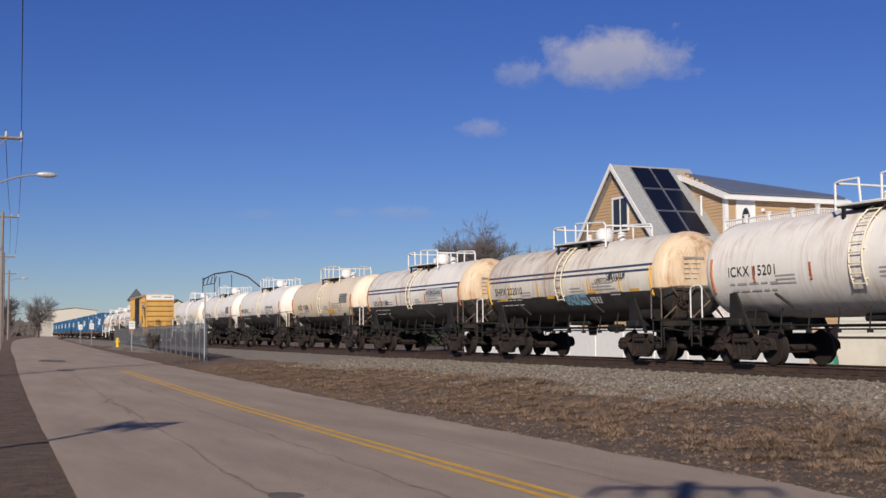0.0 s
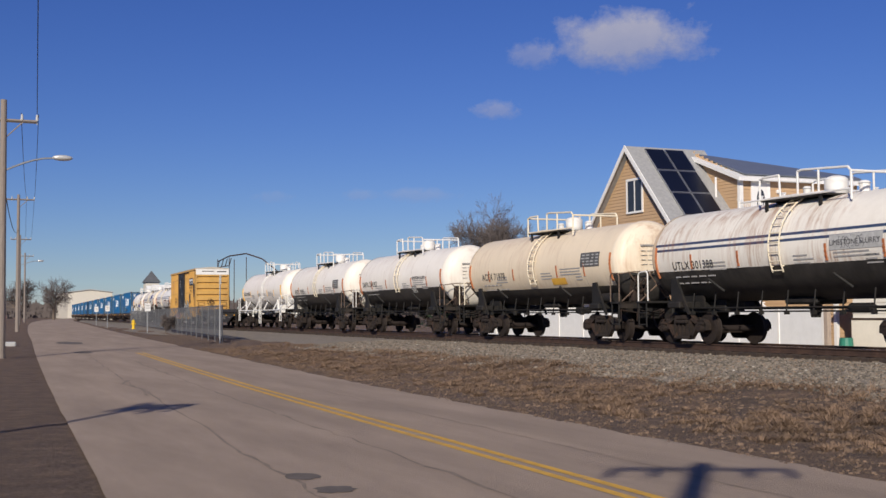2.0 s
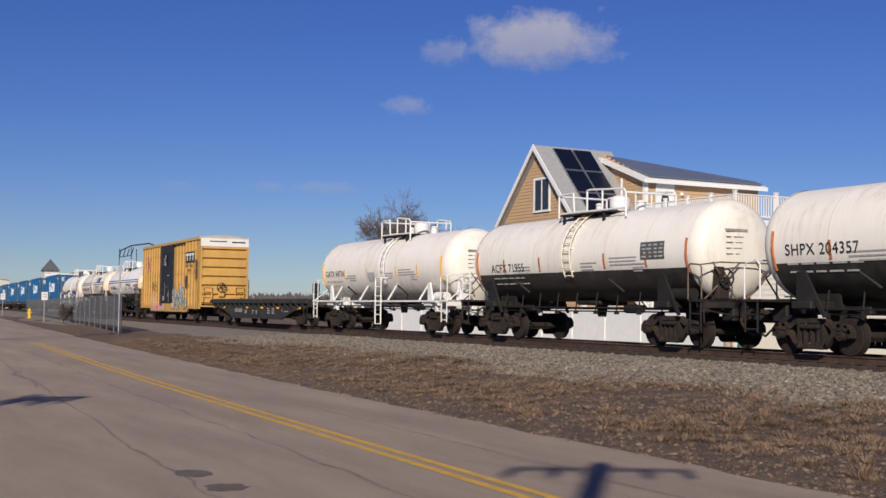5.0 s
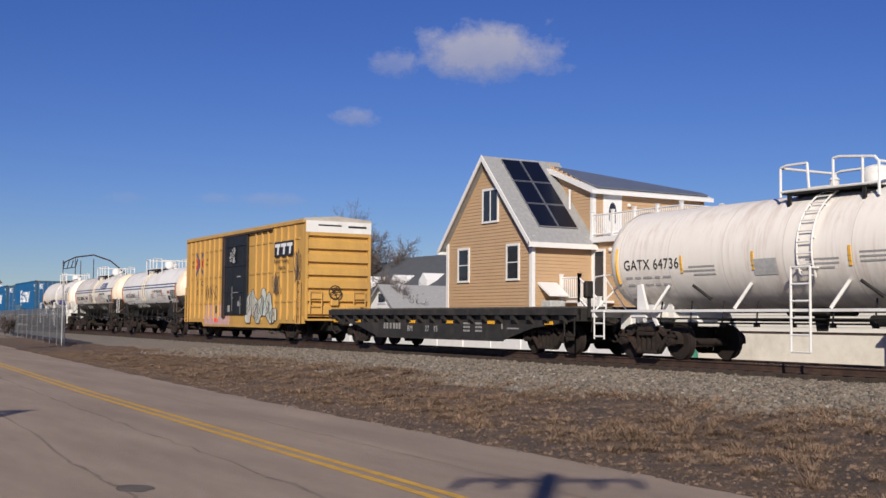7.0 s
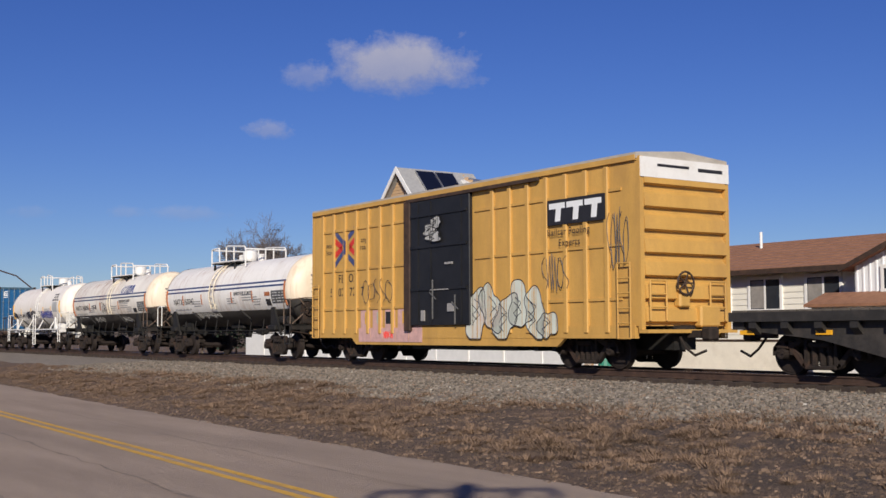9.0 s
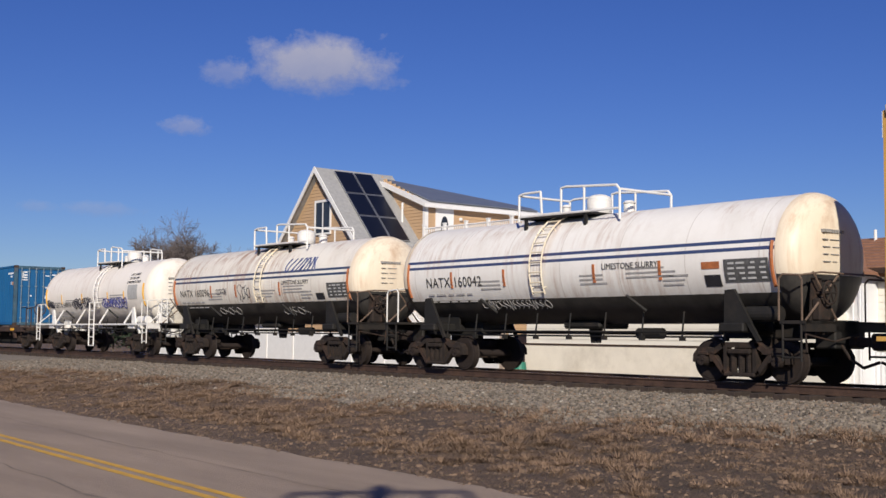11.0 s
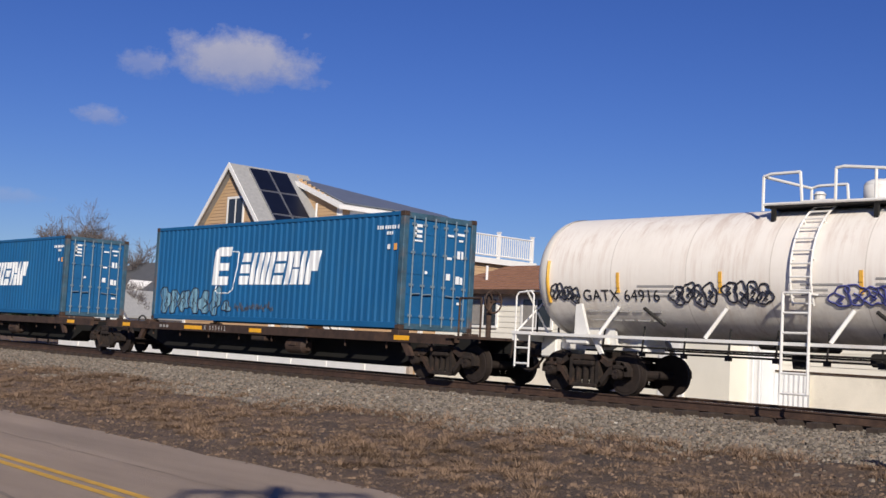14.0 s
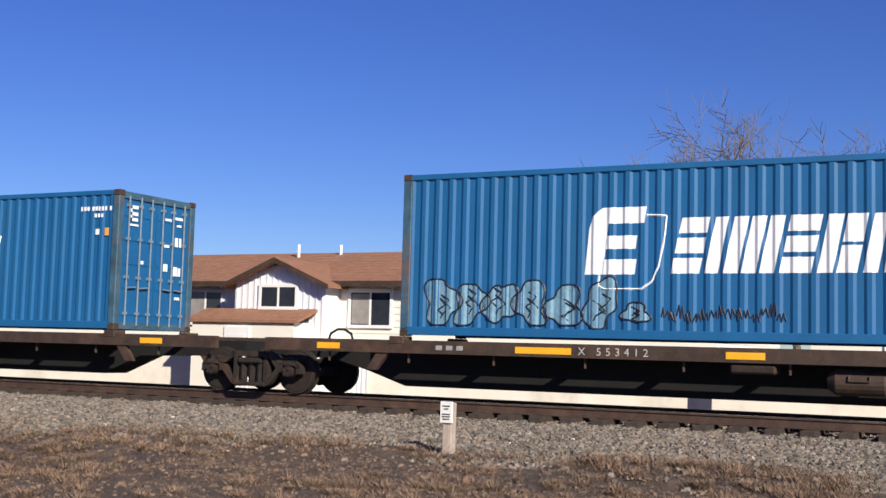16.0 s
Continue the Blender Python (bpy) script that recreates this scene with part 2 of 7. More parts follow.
M["roofbrown"] = mat("brown shingle roof", (0.30, 0.148, 0.085), 0.9, var=0.25, scale=4, bump=0.4, bscale=18)
M["roofdark"] = mat("dark slate roof", (0.10, 0.105, 0.115), 0.85, var=0.2, scale=2)
M["solar"] = mat("dark solar glass", (0.006, 0.008, 0.018), 0.32, 0.0, var=0.2, scale=2, bump=0.0)
M["alu"] = mat("aluminium frame", (0.55, 0.56, 0.58), 0.35, 0.8, var=0.1)
M["vinyl"] = mat("off-white vinyl siding", (0.80, 0.77, 0.68), 0.6, var=0.05, scale=0.8, bump=0.05)
M["batten"] = mat("white board siding", (0.76, 0.77, 0.79), 0.6, var=0.04)
M["wallcream"] = mat("cream painted wall", (0.84, 0.79, 0.68), 0.8, var=0.08, scale=1.2, dirt=(0.45, 0.40, 0.32), dirt_amount=0.5)
M["sheetwhite"] = mat("white corrugated sheet", (0.78, 0.79, 0.80), 0.5, 0.0, var=0.06)
M["glass"] = mat("dark window glass", (0.03, 0.035, 0.045), 0.08, 0.0, var=0.2, bump=0.0)
M["curtain"] = mat("pale curtain behind glass", (0.30, 0.28, 0.26), 0.25, var=0.2)
M["pole"] = mat("weathered grey pole wood", (0.26, 0.22, 0.19), 0.9, var=0.25, scale=5, stretch=(6, 6, 0.4))
M["galv"] = mat("galvanised steel", (0.33, 0.34, 0.35), 0.55, 0.5, var=0.15)
M["wire"] = mat("dark wire", (0.03, 0.03, 0.03), 0.6, var=0.1)
M["bark"] = mat("grey brown bark", (0.15, 0.115, 0.09), 0.9, var=0.3, scale=6)
M["twig"] = mat("thin winter twigs", (0.125, 0.104, 0.098), 0.9, var=0.3)
M["evergreen"] = mat("dark evergreen needles", (0.03, 0.05, 0.025), 0.9, var=0.4)
M["hydrant"] = mat("yellow hydrant paint", (0.80, 0.52, 0.03), 0.45, var=0.1)
M["brick"] = mat("dark brown shingle wall", (0.10, 0.06, 0.045), 0.9, var=0.25, scale=3)
M["postwood"] = mat("weathered post wood", (0.42, 0.34, 0.28), 0.9, var=0.25, scale=6, stretch=(5, 5, 0.6))
M["green"] = mat("green plastic", (0.03, 0.20, 0.14), 0.5, var=0.1)
M["farwall"] = mat("pale far wall", (0.62, 0.58, 0.50), 0.8, var=0.08)
M["bar_grey"] = mat("scuffed locking bar", (0.20, 0.27, 0.33), 0.5, 0.2, var=0.25, scale=6)
M["lampglass"] = mat("lamp housing", (0.62, 0.62, 0.60), 0.35, 0.3, var=0.06)

# ---- mesh helpers ----
def part(name, bm, material, parent=None, label="", smooth=False):
    me = bpy.data.meshes.new(name)
    bmesh.ops.recalc_face_normals(bm, faces=bm.faces[:])
    bm.to_mesh(me)
    bm.free()
    me.materials.append(material)
    if smooth:
        me.polygons.foreach_set("use_smooth", [True] * len(me.polygons))
    ob = new(name, me)
    ob.parent = parent
    if label:
        ob["label"] = label
    return ob


def raw(name, verts, faces, material, parent=None, smooth=False):
    me = bpy.data.meshes.new(name)
    me.from_pydata(verts, [], faces)
    me.materials.append(material)
    if smooth:
        me.polygons.foreach_set("use_smooth", [True] * len(me.polygons))
    ob = new(name, me)
    ob.parent = parent
    return ob


def thing(name, label, category, group="", kind="", m=None):
    ob = new(name)
    tagged(ob, label, category, group, kind)
    if m is not None:
        ob.matrix_world = m
    return ob


def box(bm, x0, x1, y0, y1, z0, z1, bev=0.0):
    r = bmesh.ops.create_cube(bm, size=1.0, matrix=Matrix.Translation(((x0 + x1) / 2, (y0 + y1) / 2, (z0 + z1) / 2)) @ Matrix.Diagonal((abs(x1 - x0), abs(y1 - y0), abs(z1 - z0), 1)))
    if bev:
        es = {e for v in r["verts"] for e in v.link_edges}
        bmesh.ops.bevel(bm, geom=list(es), offset=bev, segments=1, affect="EDGES")


def cyl(bm, p, q, r0, r1=None, seg=8, caps=True):
    p, q = Vector(p), Vector(q)
    d = q - p
    if d.length < 1e-6:
        return
    mt = Matrix.Translation((p + q) / 2) @ d.to_track_quat("Z", "Y").to_matrix().to_4x4()
    bmesh.ops.create_cone(bm, cap_ends=caps, segments=seg, radius1=r0, radius2=r0 if r1 is None else r1, depth=d.length, matrix=mt)


def tube(bm, pts, r, seg=6):
    for a, b in zip(pts, pts[1:]):
        cyl(bm, a, b, r, seg=seg)


def prism(bm, poly, a0, a1, axis="x"):
    """poly: (u, v) outline; extruded along x (u, v = y, z), y (u, v = x, z) or z (u, v = x, y)."""
    def at(u, v, a):
        return (a, u, v) if axis == "x" else (u, a, v) if axis == "y" else (u, v, a)
    A = [bm.verts.new(at(u, v, a0)) for u, v in poly]
    B = [bm.verts.new(at(u, v, a1)) for u, v in poly]
    n = len(poly)
    bm.faces.new(A)
    bm.faces.new(B[::-1])
    for i in range(n):
        bm.faces.new((A[i], B[i], B[(i + 1) % n], A[(i + 1) % n]))


def B():
    return bmesh.new()


def lettering(text, height, material, parent, m, name="lettering", spacing=1.0, width=1.0):
    cu = bpy.data.curves.new("lettering", "FONT")
    cu.body, cu.size, cu.extrude, cu.space_character = text, height / 0.72, 0.002, spacing
    tmp = bpy.data.objects.new("lettering_draft", cu)
    scene.collection.objects.link(tmp)
    me = bpy.data.meshes.new_from_object(tmp.evaluated_get(bpy.context.evaluated_depsgraph_get()))
    bpy.data.objects.remove(tmp)
    me.materials.clear()
    me.materials.append(material)
    ob = new(name, me)
    ob.parent = parent
    ob.matrix_local = m @ Matrix.Diagonal((width, 1, 1, 1))
    return ob


def side_pose(x, y, z):
    """Writing on the near side of a car: it reads along -y and looks to -x."""
    return Matrix.Translation((x, y, z)) @ Matrix(((0, 0, -1, 0), (-1, 0, 0, 0), (0, 1, 0, 0), (0, 0, 0, 1)))


def end_pose(x, y, z):
    """Writing on the leading end of a car: it reads along +x and looks to -y."""
    return Matrix.Translation((x, y, z)) @ Matrix(((1, 0, 0, 0), (0, 0, -1, 0), (0, 1, 0, 0), (0, 0, 0, 1)))


def scribble(bm, rng, y0, y1, z0, z1, n, r, surf, closed=True):
    """A spray-can tag: close-set letter-like strokes between y0 and y1 on the surface x = surf(z)."""
    n = max(3, round(n * 1.7))
    w = (y1 - y0) / n
    h = z1 - z0
    for i in range(n):
        cy = y0 + (i + 0.5) * w
        kind = rng.randrange(3)
        pts = []
        if kind == 0:
            ph = rng.uniform(0, 6.28)
            for j in range(15):
                a = j / 14 * 6.283 * 1.1
                pts.append((cy + 0.6 * w * math.cos(a + ph), (z0 + z1) / 2 + 0.46 * h * math.sin(a + ph) * (0.85 + 0.2 * math.cos(2 * a))))
        elif kind == 1:
            for j in range(5):
                pts.append((cy + (j / 4 - 0.5) * 1.3 * w, (z0 if j % 2 else z1) + rng.uniform(-0.12, 0.12) * h))
        else:
            ph = rng.uniform(-0.3, 0.3)
            for j in range(13):
                f = j / 12
                pts.append((cy + 0.55 * w * math.sin(6.0 * f + ph), z1 - h * f + 0.06 * h * math.sin(9 * f)))
        tube(bm, [(surf(z), y, z) for y, z in pts], r, 4)


def bubble_tag(parent, rng, letters, surf, fill_mat, edge_mat, z_min, m=None, r=0.016, label="bubble-shaped spray paint tag"):
    """Fat overlapping letter-like blobs with dark outlines; letters: (centre y, half width, centre z, half height); surf(y, z) is the x of the wall."""
    fill, edge = B(), B()
    for cy, hw, cz, hz in letters:
        lean, k, ph = rng.uniform(-0.25, 0.25), rng.choice((2, 3)), rng.uniform(0, 6.28)

        def rim(a):
            q = 1 + 0.20 * math.sin(k * a + ph) + 0.10 * math.sin(5 * a + ph)
            z = cz + hz * q * math.sin(a)
            return cy + hw * q * math.cos(a) + lean * (z - cz), max(z, z_min)
        ring = [rim(6.2832 * j / 48) for j in range(48)]
        ya, yb = min(p[0] for p in ring), max(p[0] for p in ring)
        n = max(4, int((yb - ya) / 0.02))
        spans = []
        for j in range(n + 1):
            y = ya + (yb - ya) * (0.01 + 0.98 * j / n)
            zs = [p[1] + (q[1] - p[1]) * (y - p[0]) / (q[0] - p[0]) for p, q in zip(ring, ring[1:] + ring[:1]) if (p[0] - y) * (q[0] - y) < 0]
            spans.append((y, min(zs), max(zs)) if len(zs) > 1 else (y, cz, cz))
        if fill_mat:
            for (y0, l0, h0), (y1, l1, h1) in zip(spans, spans[1:]):
                if rng.random() < 0.85:
                    fill.faces.new([fill.verts.new((surf(y, z) - 0.006, y, z)) for y, z in ((y0, l0), (y1, l1), (y1, h1), (y0, h0))])
        tube(edge, [(surf(y, z) - 0.008, y, z) for y, z in ring + ring[:1]], r, 4)
        for i in range(2):
            u, v = rng.uniform(-0.35, 0.35) * hw, rng.uniform(-0.4, 0.3) * hz
            pts = [(cy + u + 0.35 * hw * math.sin(1.7 * f + i), max(z_min, cz + v + 0.22 * hz * (f - 2))) for f in range(5)]
            tube(edge, [(surf(y, z) - 0.008, y, z) for y, z in pts], r * 0.8, 4)
    for bm_, mt, lb in ((fill, fill_mat, "pale fill of a "), (edge, edge_mat, "dark outline of a ")):
        if mt is None:
            bm_.free()
            continue
        ob = tagged(part("graffiti", bm_, mt, parent, lb + label), kind="stuff")
        if m is not None:
            ob.matrix_local = m


# ---- the track ----
ZR, CX, CURV, BEND = 0.72, 20.01, 0.000485, 145     # rail head, centre line, a gentle bend and where it ends


def on_track(s, a=0.0, z=0.0):
    th, over = CURV * (min(s, BEND) - 10), max(0.0, s - BEND)
    return (CX + (1 - math.cos(th)) / CURV + a * math.cos(th) + over * math.sin(th), 10 + math.sin(th) / CURV - a * math.sin(th) + over * math.cos(th), z)


def car_pose(s):
    x, y, z = on_track(s, 0, ZR)
    return pose(x, y, z, 0, 0, -math.degrees(CURV * (min(s, BEND) - 10)))


def lead(t):
    """Arc length of the first container's leading end at t seconds."""
    q = t - 15
    return 9.925 - 11.946 * q - 0.0085 * q * q


CARS = []                                 # (thing, arc offset of its middle)
WHEELSETS = []


def add_car(ob, off):
    ob.matrix_world = car_pose(lead(0) + off)
    CARS.append((ob, off))


def lane_x(y):
    """How far the road swings to the right with distance."""
    return 0.045 * (y - 10) + (0.00012 * (y - 10) ** 2 if y > 10 else 0)


def left_edge(y):
    """The left edge of the asphalt, a little ragged."""
    return lane_x(y) + 1.45 + max(-0.30, min(0.35, -0.24 + 0.010 * (y - 10))) + 0.03 * noise.noise(Vector((0.5 * y, 3, 0)))


def rise(y):
    return 0.0045 * max(0.0, min(y, 160) - 25)

# ---- ground, road, ballast ----
YS = [-60, -30, -15, -8, -4] + [i * 0.25 for i in range(0, 100)] + [25 + i * 0.5 for i in range(0, 30)] + [40.0 + i for i in range(0, 20)] + [60 + 5 * i for i in range(0, 30)] + [220, 280, 380, 550, 900, 1800, 4000]


def sheet(name, columns, material, parent=None):
    """columns(y) gives the (x, z) points of a cross-section."""
    verts, faces, n = [], [], None
    for y in YS:
        row = columns(y)
        n = len(row)
        verts += [(x, y, z) for x, z in row]
    for j in range(len(YS) - 1):
        for i in range(n - 1):
            a = j * n + i
            faces.append((a, a + 1, a + n + 1, a + n))
    return raw(name, verts, faces, material, parent, smooth=True)


def track_x(y):
    return CX + 0.5 * CURV * (y - 10) ** 2 if -80 < y < BEND else CX + 0.5 * CURV * (BEND - 10) ** 2 + (BEND - 10) * CURV * (y - BEND) if y >= BEND else CX


def bumpy(x, y, k=0.05):
    return k * noise.noise(Vector((x * 0.7, y * 0.7, 0))) + 0.6 * k * noise.noise(Vector((x * 2.3, y * 1.7, 3)))


def verge_z(x, y):
    """Height of the bank between the road's edge and the foot of the ballast."""
    r, t, e = lane_x(y) + 8.0, track_x(y), rise(y)
    toe = max(t - 7.4, r + 1)
    f = (x - r - 0.05) / (toe - r - 0.05)
    if f <= 1:
        f = max(0.0, f)
        return e * (1 - f) + f * max(0.27, e) - 0.012 + bumpy(x, y, 0.075) * min(1.0, 0.09 + 2.5 * f)
    d = x - t
    z = 0.27 + 0.075 * min(1.0, (d + 7.4) / 1.1) if d < -6.3 else 0.345 - 0.06 * (d + 6.3)
    return z - 0.012 + bumpy(x, y, 0.06) + 0.07 * noise.noise(Vector((x * 0.4, y * 0.35, 5)))


def ground_row(y):
    l, r, e, t = left_edge(y), lane_x(y) + 8.0, rise(y), track_x(y)
    pts = [(-3000, e - 0.2), (-60, e - 0.1), (l - 12, e), (l - 4, e + 0.03), (l - 1.2, e + 0.02), (l - 0.3, e - 0.0), (l + 0.2, e - 0.04), (r - 0.2, e - 0.04)]
    toe = max(t - 7.4, r + 1)
    end = max(t - 5.2, toe + 0.25)
    for x in [r + 0.05 + i / 25 * (toe - r - 0.05) for i in range(26)] + [toe + (end - toe) * i / 9 for i in range(1, 10)]:
        pts.append((x, verge_z(x, y)))
    pts += [(max(t - 4.9, toe + 0.3), 0.24), (max(t - 1.9, toe + 0.5), 0.36), (t, 0.40), (t + 2.5, 0.38), (t + 3.5, 0.30), (t + 6.0, 0.08), (t + 30, 0.08), (t + 200, 0.3), (3000, 0.4)]
    return pts


ground = tagged(sheet("ground", ground_row, M["soil"]), "dry brown winter verge of bare soil and flattened grass", "ground", kind="structure")
road = tagged(sheet("road", lambda y: [(left_edge(y) if f == 0 else lane_x(y) + 1.45 + f * 6.55, rise(y) + 0.004 + 0.05 * (1 - (2 * f - 1) ** 2)) for f in (0, 0.1, 0.25, 0.4, 0.5, 0.6, 0.75, 0.9, 1, 1.05)], M["asphalt"]), "worn grey two-lane asphalt road with cracks", "road", kind="structure")


def road_z(x, y):
    f = (x - lane_x(y) - 1.45) / 6.55
    return rise(y) + 0.004 + 0.05 * (1 - (2 * f - 1) ** 2)


for a in (3.90, 4.12):
    verts, faces = [], []
    ys = [y for y in YS if -20 < y < 48]
    for y in ys:
        for w in (0, 0.11):
            x = lane_x(y) + 1.35 + a + w
            verts.append((x, y, road_z(x, y) + 0.004))
    faces = [(2 * i, 2 * i + 1, 2 * i + 3, 2 * i + 2) for i in range(len(ys) - 1)]
    tagged(raw("lane_line", verts, faces, M["lane"]), "worn yellow centre line painted on asphalt", "road marking", "double centre line", "structure")


def road_patch(cx, cy, rx, ry, seed, label):
    rng = random.Random(seed)
    n = 18
    vs = [(cx, cy, road_z(cx, cy) + 0.005)]
    for i in range(n):
        a = i / n * 2 * math.pi
        k = rng.uniform(0.8, 1.15)
        x, y = cx + rx * k * math.cos(a), cy + ry * k * math.sin(a)
        vs.append((x, y, road_z(x, y) + 0.005))
    ob = raw("asphalt_patch", vs, [(0, i + 1, (i + 1) % n + 1) for i in range(n)], M["patch"])
    tagged(ob, label, "road patch", "patches on the road", "structure")


for i, (x, y, a, b) in enumerate(((3.12, 10.97, 0.16, 0.26), (3.14, 10.0, 0.19, 0.22), (6.2, 63.0, 0.6, 2.6), (5.3, 48.8, 0.35, 1.2))):
    road_patch(x, y, a, b, i, "dark round tar patch on the asphalt road")


def crack(pts, w, seed):
    rng = random.Random(seed)
    P = []
    for (x0, y0), (x1, y1) in zip(pts, pts[1:]):
        for k in range(12):
            f = k / 12
            P.append((x0 + f * (x1 - x0) + rng.uniform(-0.05, 0.05), y0 + f * (y1 - y0)))
    vs = []
    for x, y in P:
        ww = 0.9 * w * rng.uniform(0.2, 1.3)
        for s in (-ww, ww):
            vs.append((x + s, y + 0.3 * s, road_z(x, y) + 0.0035))
    ob = raw("road_crack", vs, [(2 * i, 2 * i + 1, 2 * i + 3, 2 * i + 2) for i in range(len(P) - 1)], M["crack"])
    tagged(ob, "dark sealed crack in the asphalt", "road crack", "cracks in the road", "structure")


crack([(2.9, 9), (3.1, 13.5), (3.86, 24.2), (4.04, 29.4), (4.71, 39), (5.3, 48)], 0.028, 2)
crack([(3.7, 23.5), (3.95, 25.5), (3.8, 27.5), (4.15, 29.0)], 0.06, 9)
crack([(lane_x(y) + 4.45, y) for y in (4, 10, 16, 22, 30, 40)], 0.03, 7)
crack([(lane_x(y) + 6.6, y) for y in (6, 14, 22, 34)], 0.016, 8)
crack([(3.6, 49), (5.4, 50.5), (7.6, 49.5), (9.4, 51)], 0.10, 3)


def ballast_row(y):
    t = track_x(y)
    k = (lambda x: bumpy(x, y, 0.025)) if y < 80 else (lambda x: 0)
    out = []
    for d, z in ((-7.7, 0.18), (-7.0, 0.27), (-6.0, 0.35), (-5.0, 0.41), (-4.0, 0.45), (-3.2, 0.46), (-2.6, 0.455), (-2.0, 0.445), (-1.55, 0.44), (-0.7, 0.45), (0, 0.47), (1.5, 0.47), (2.2, 0.45), (3.2, 0.34)):
        out.append((max(t + d, lane_x(y) + 9.2 + 0.2 * (d + 7.7)), z + k(t + d)))
    return out


ballast = tagged(sheet("ballast", ballast_row, M["gravel"]), "wide grey crushed stone ballast shoulder beside the track", "ballast", kind="structure")

track = thing("track", "single railway track on wooden sleepers and grey ballast", "railway track", kind="structure")
prof = [(-0.07, 0), (0.07, 0), (0.07, 0.015), (0.012, 0.035), (0.012, 0.125), (0.036, 0.135), (0.036, 0.165), (-0.036, 0.165), (-0.036, 0.135), (-0.012, 0.125), (-0.012, 0.035), (-0.07, 0.015)]
for side in (-0.755, 0.755):
    ss = list(range(-50, 260, 5)) + [300, 400, 520]
    n = len(prof)
    vs = []
    for s in ss:
        for u, v in prof:
            vs.append(on_track(s, side + u, ZR - 0.165 + v))
    fs = [(j * n + i, j * n + (i + 1) % n, (j + 1) * n + (i + 1) % n, (j + 1) * n + i) for j in range(len(ss) - 1) for i in range(n)]
    raw("rail", vs, fs, M["rail"], track)
    vs = []
    for s in ss:
        vs += [on_track(s, side - 0.03, ZR + 0.001), on_track(s, side + 0.03, ZR + 0.001), on_track(s, side + 0.03, ZR - 0.004), on_track(s, side - 0.03, ZR - 0.004)]
    raw("rail_head", vs, [(4 * j, 4 * j + 1, 4 * j + 5, 4 * j + 4) for j in range(len(ss) - 1)] + [(4 * j + 3, 4 * j, 4 * j + 4, 4 * j + 7) for j in range(len(ss) - 1)], M["railtop"], track)["label"] = "polished rail head"

# ---- railway cars ----
def shared_mesh(bm, name, material, smooth=False):
    me = bpy.data.meshes.new(name)
    bmesh.ops.recalc_face_normals(bm, faces=bm.faces[:])
    bm.to_mesh(me)
    bm.free()
    me.materials.append(material)
    if smooth:
        me.polygons.foreach_set("use_smooth", [True] * len(me.polygons))
    return me


def child(name, me, parent, m=None):
    ob = new(name, me)
    ob.parent = parent
    if m is not None:
        ob.matrix_local = m
    return ob


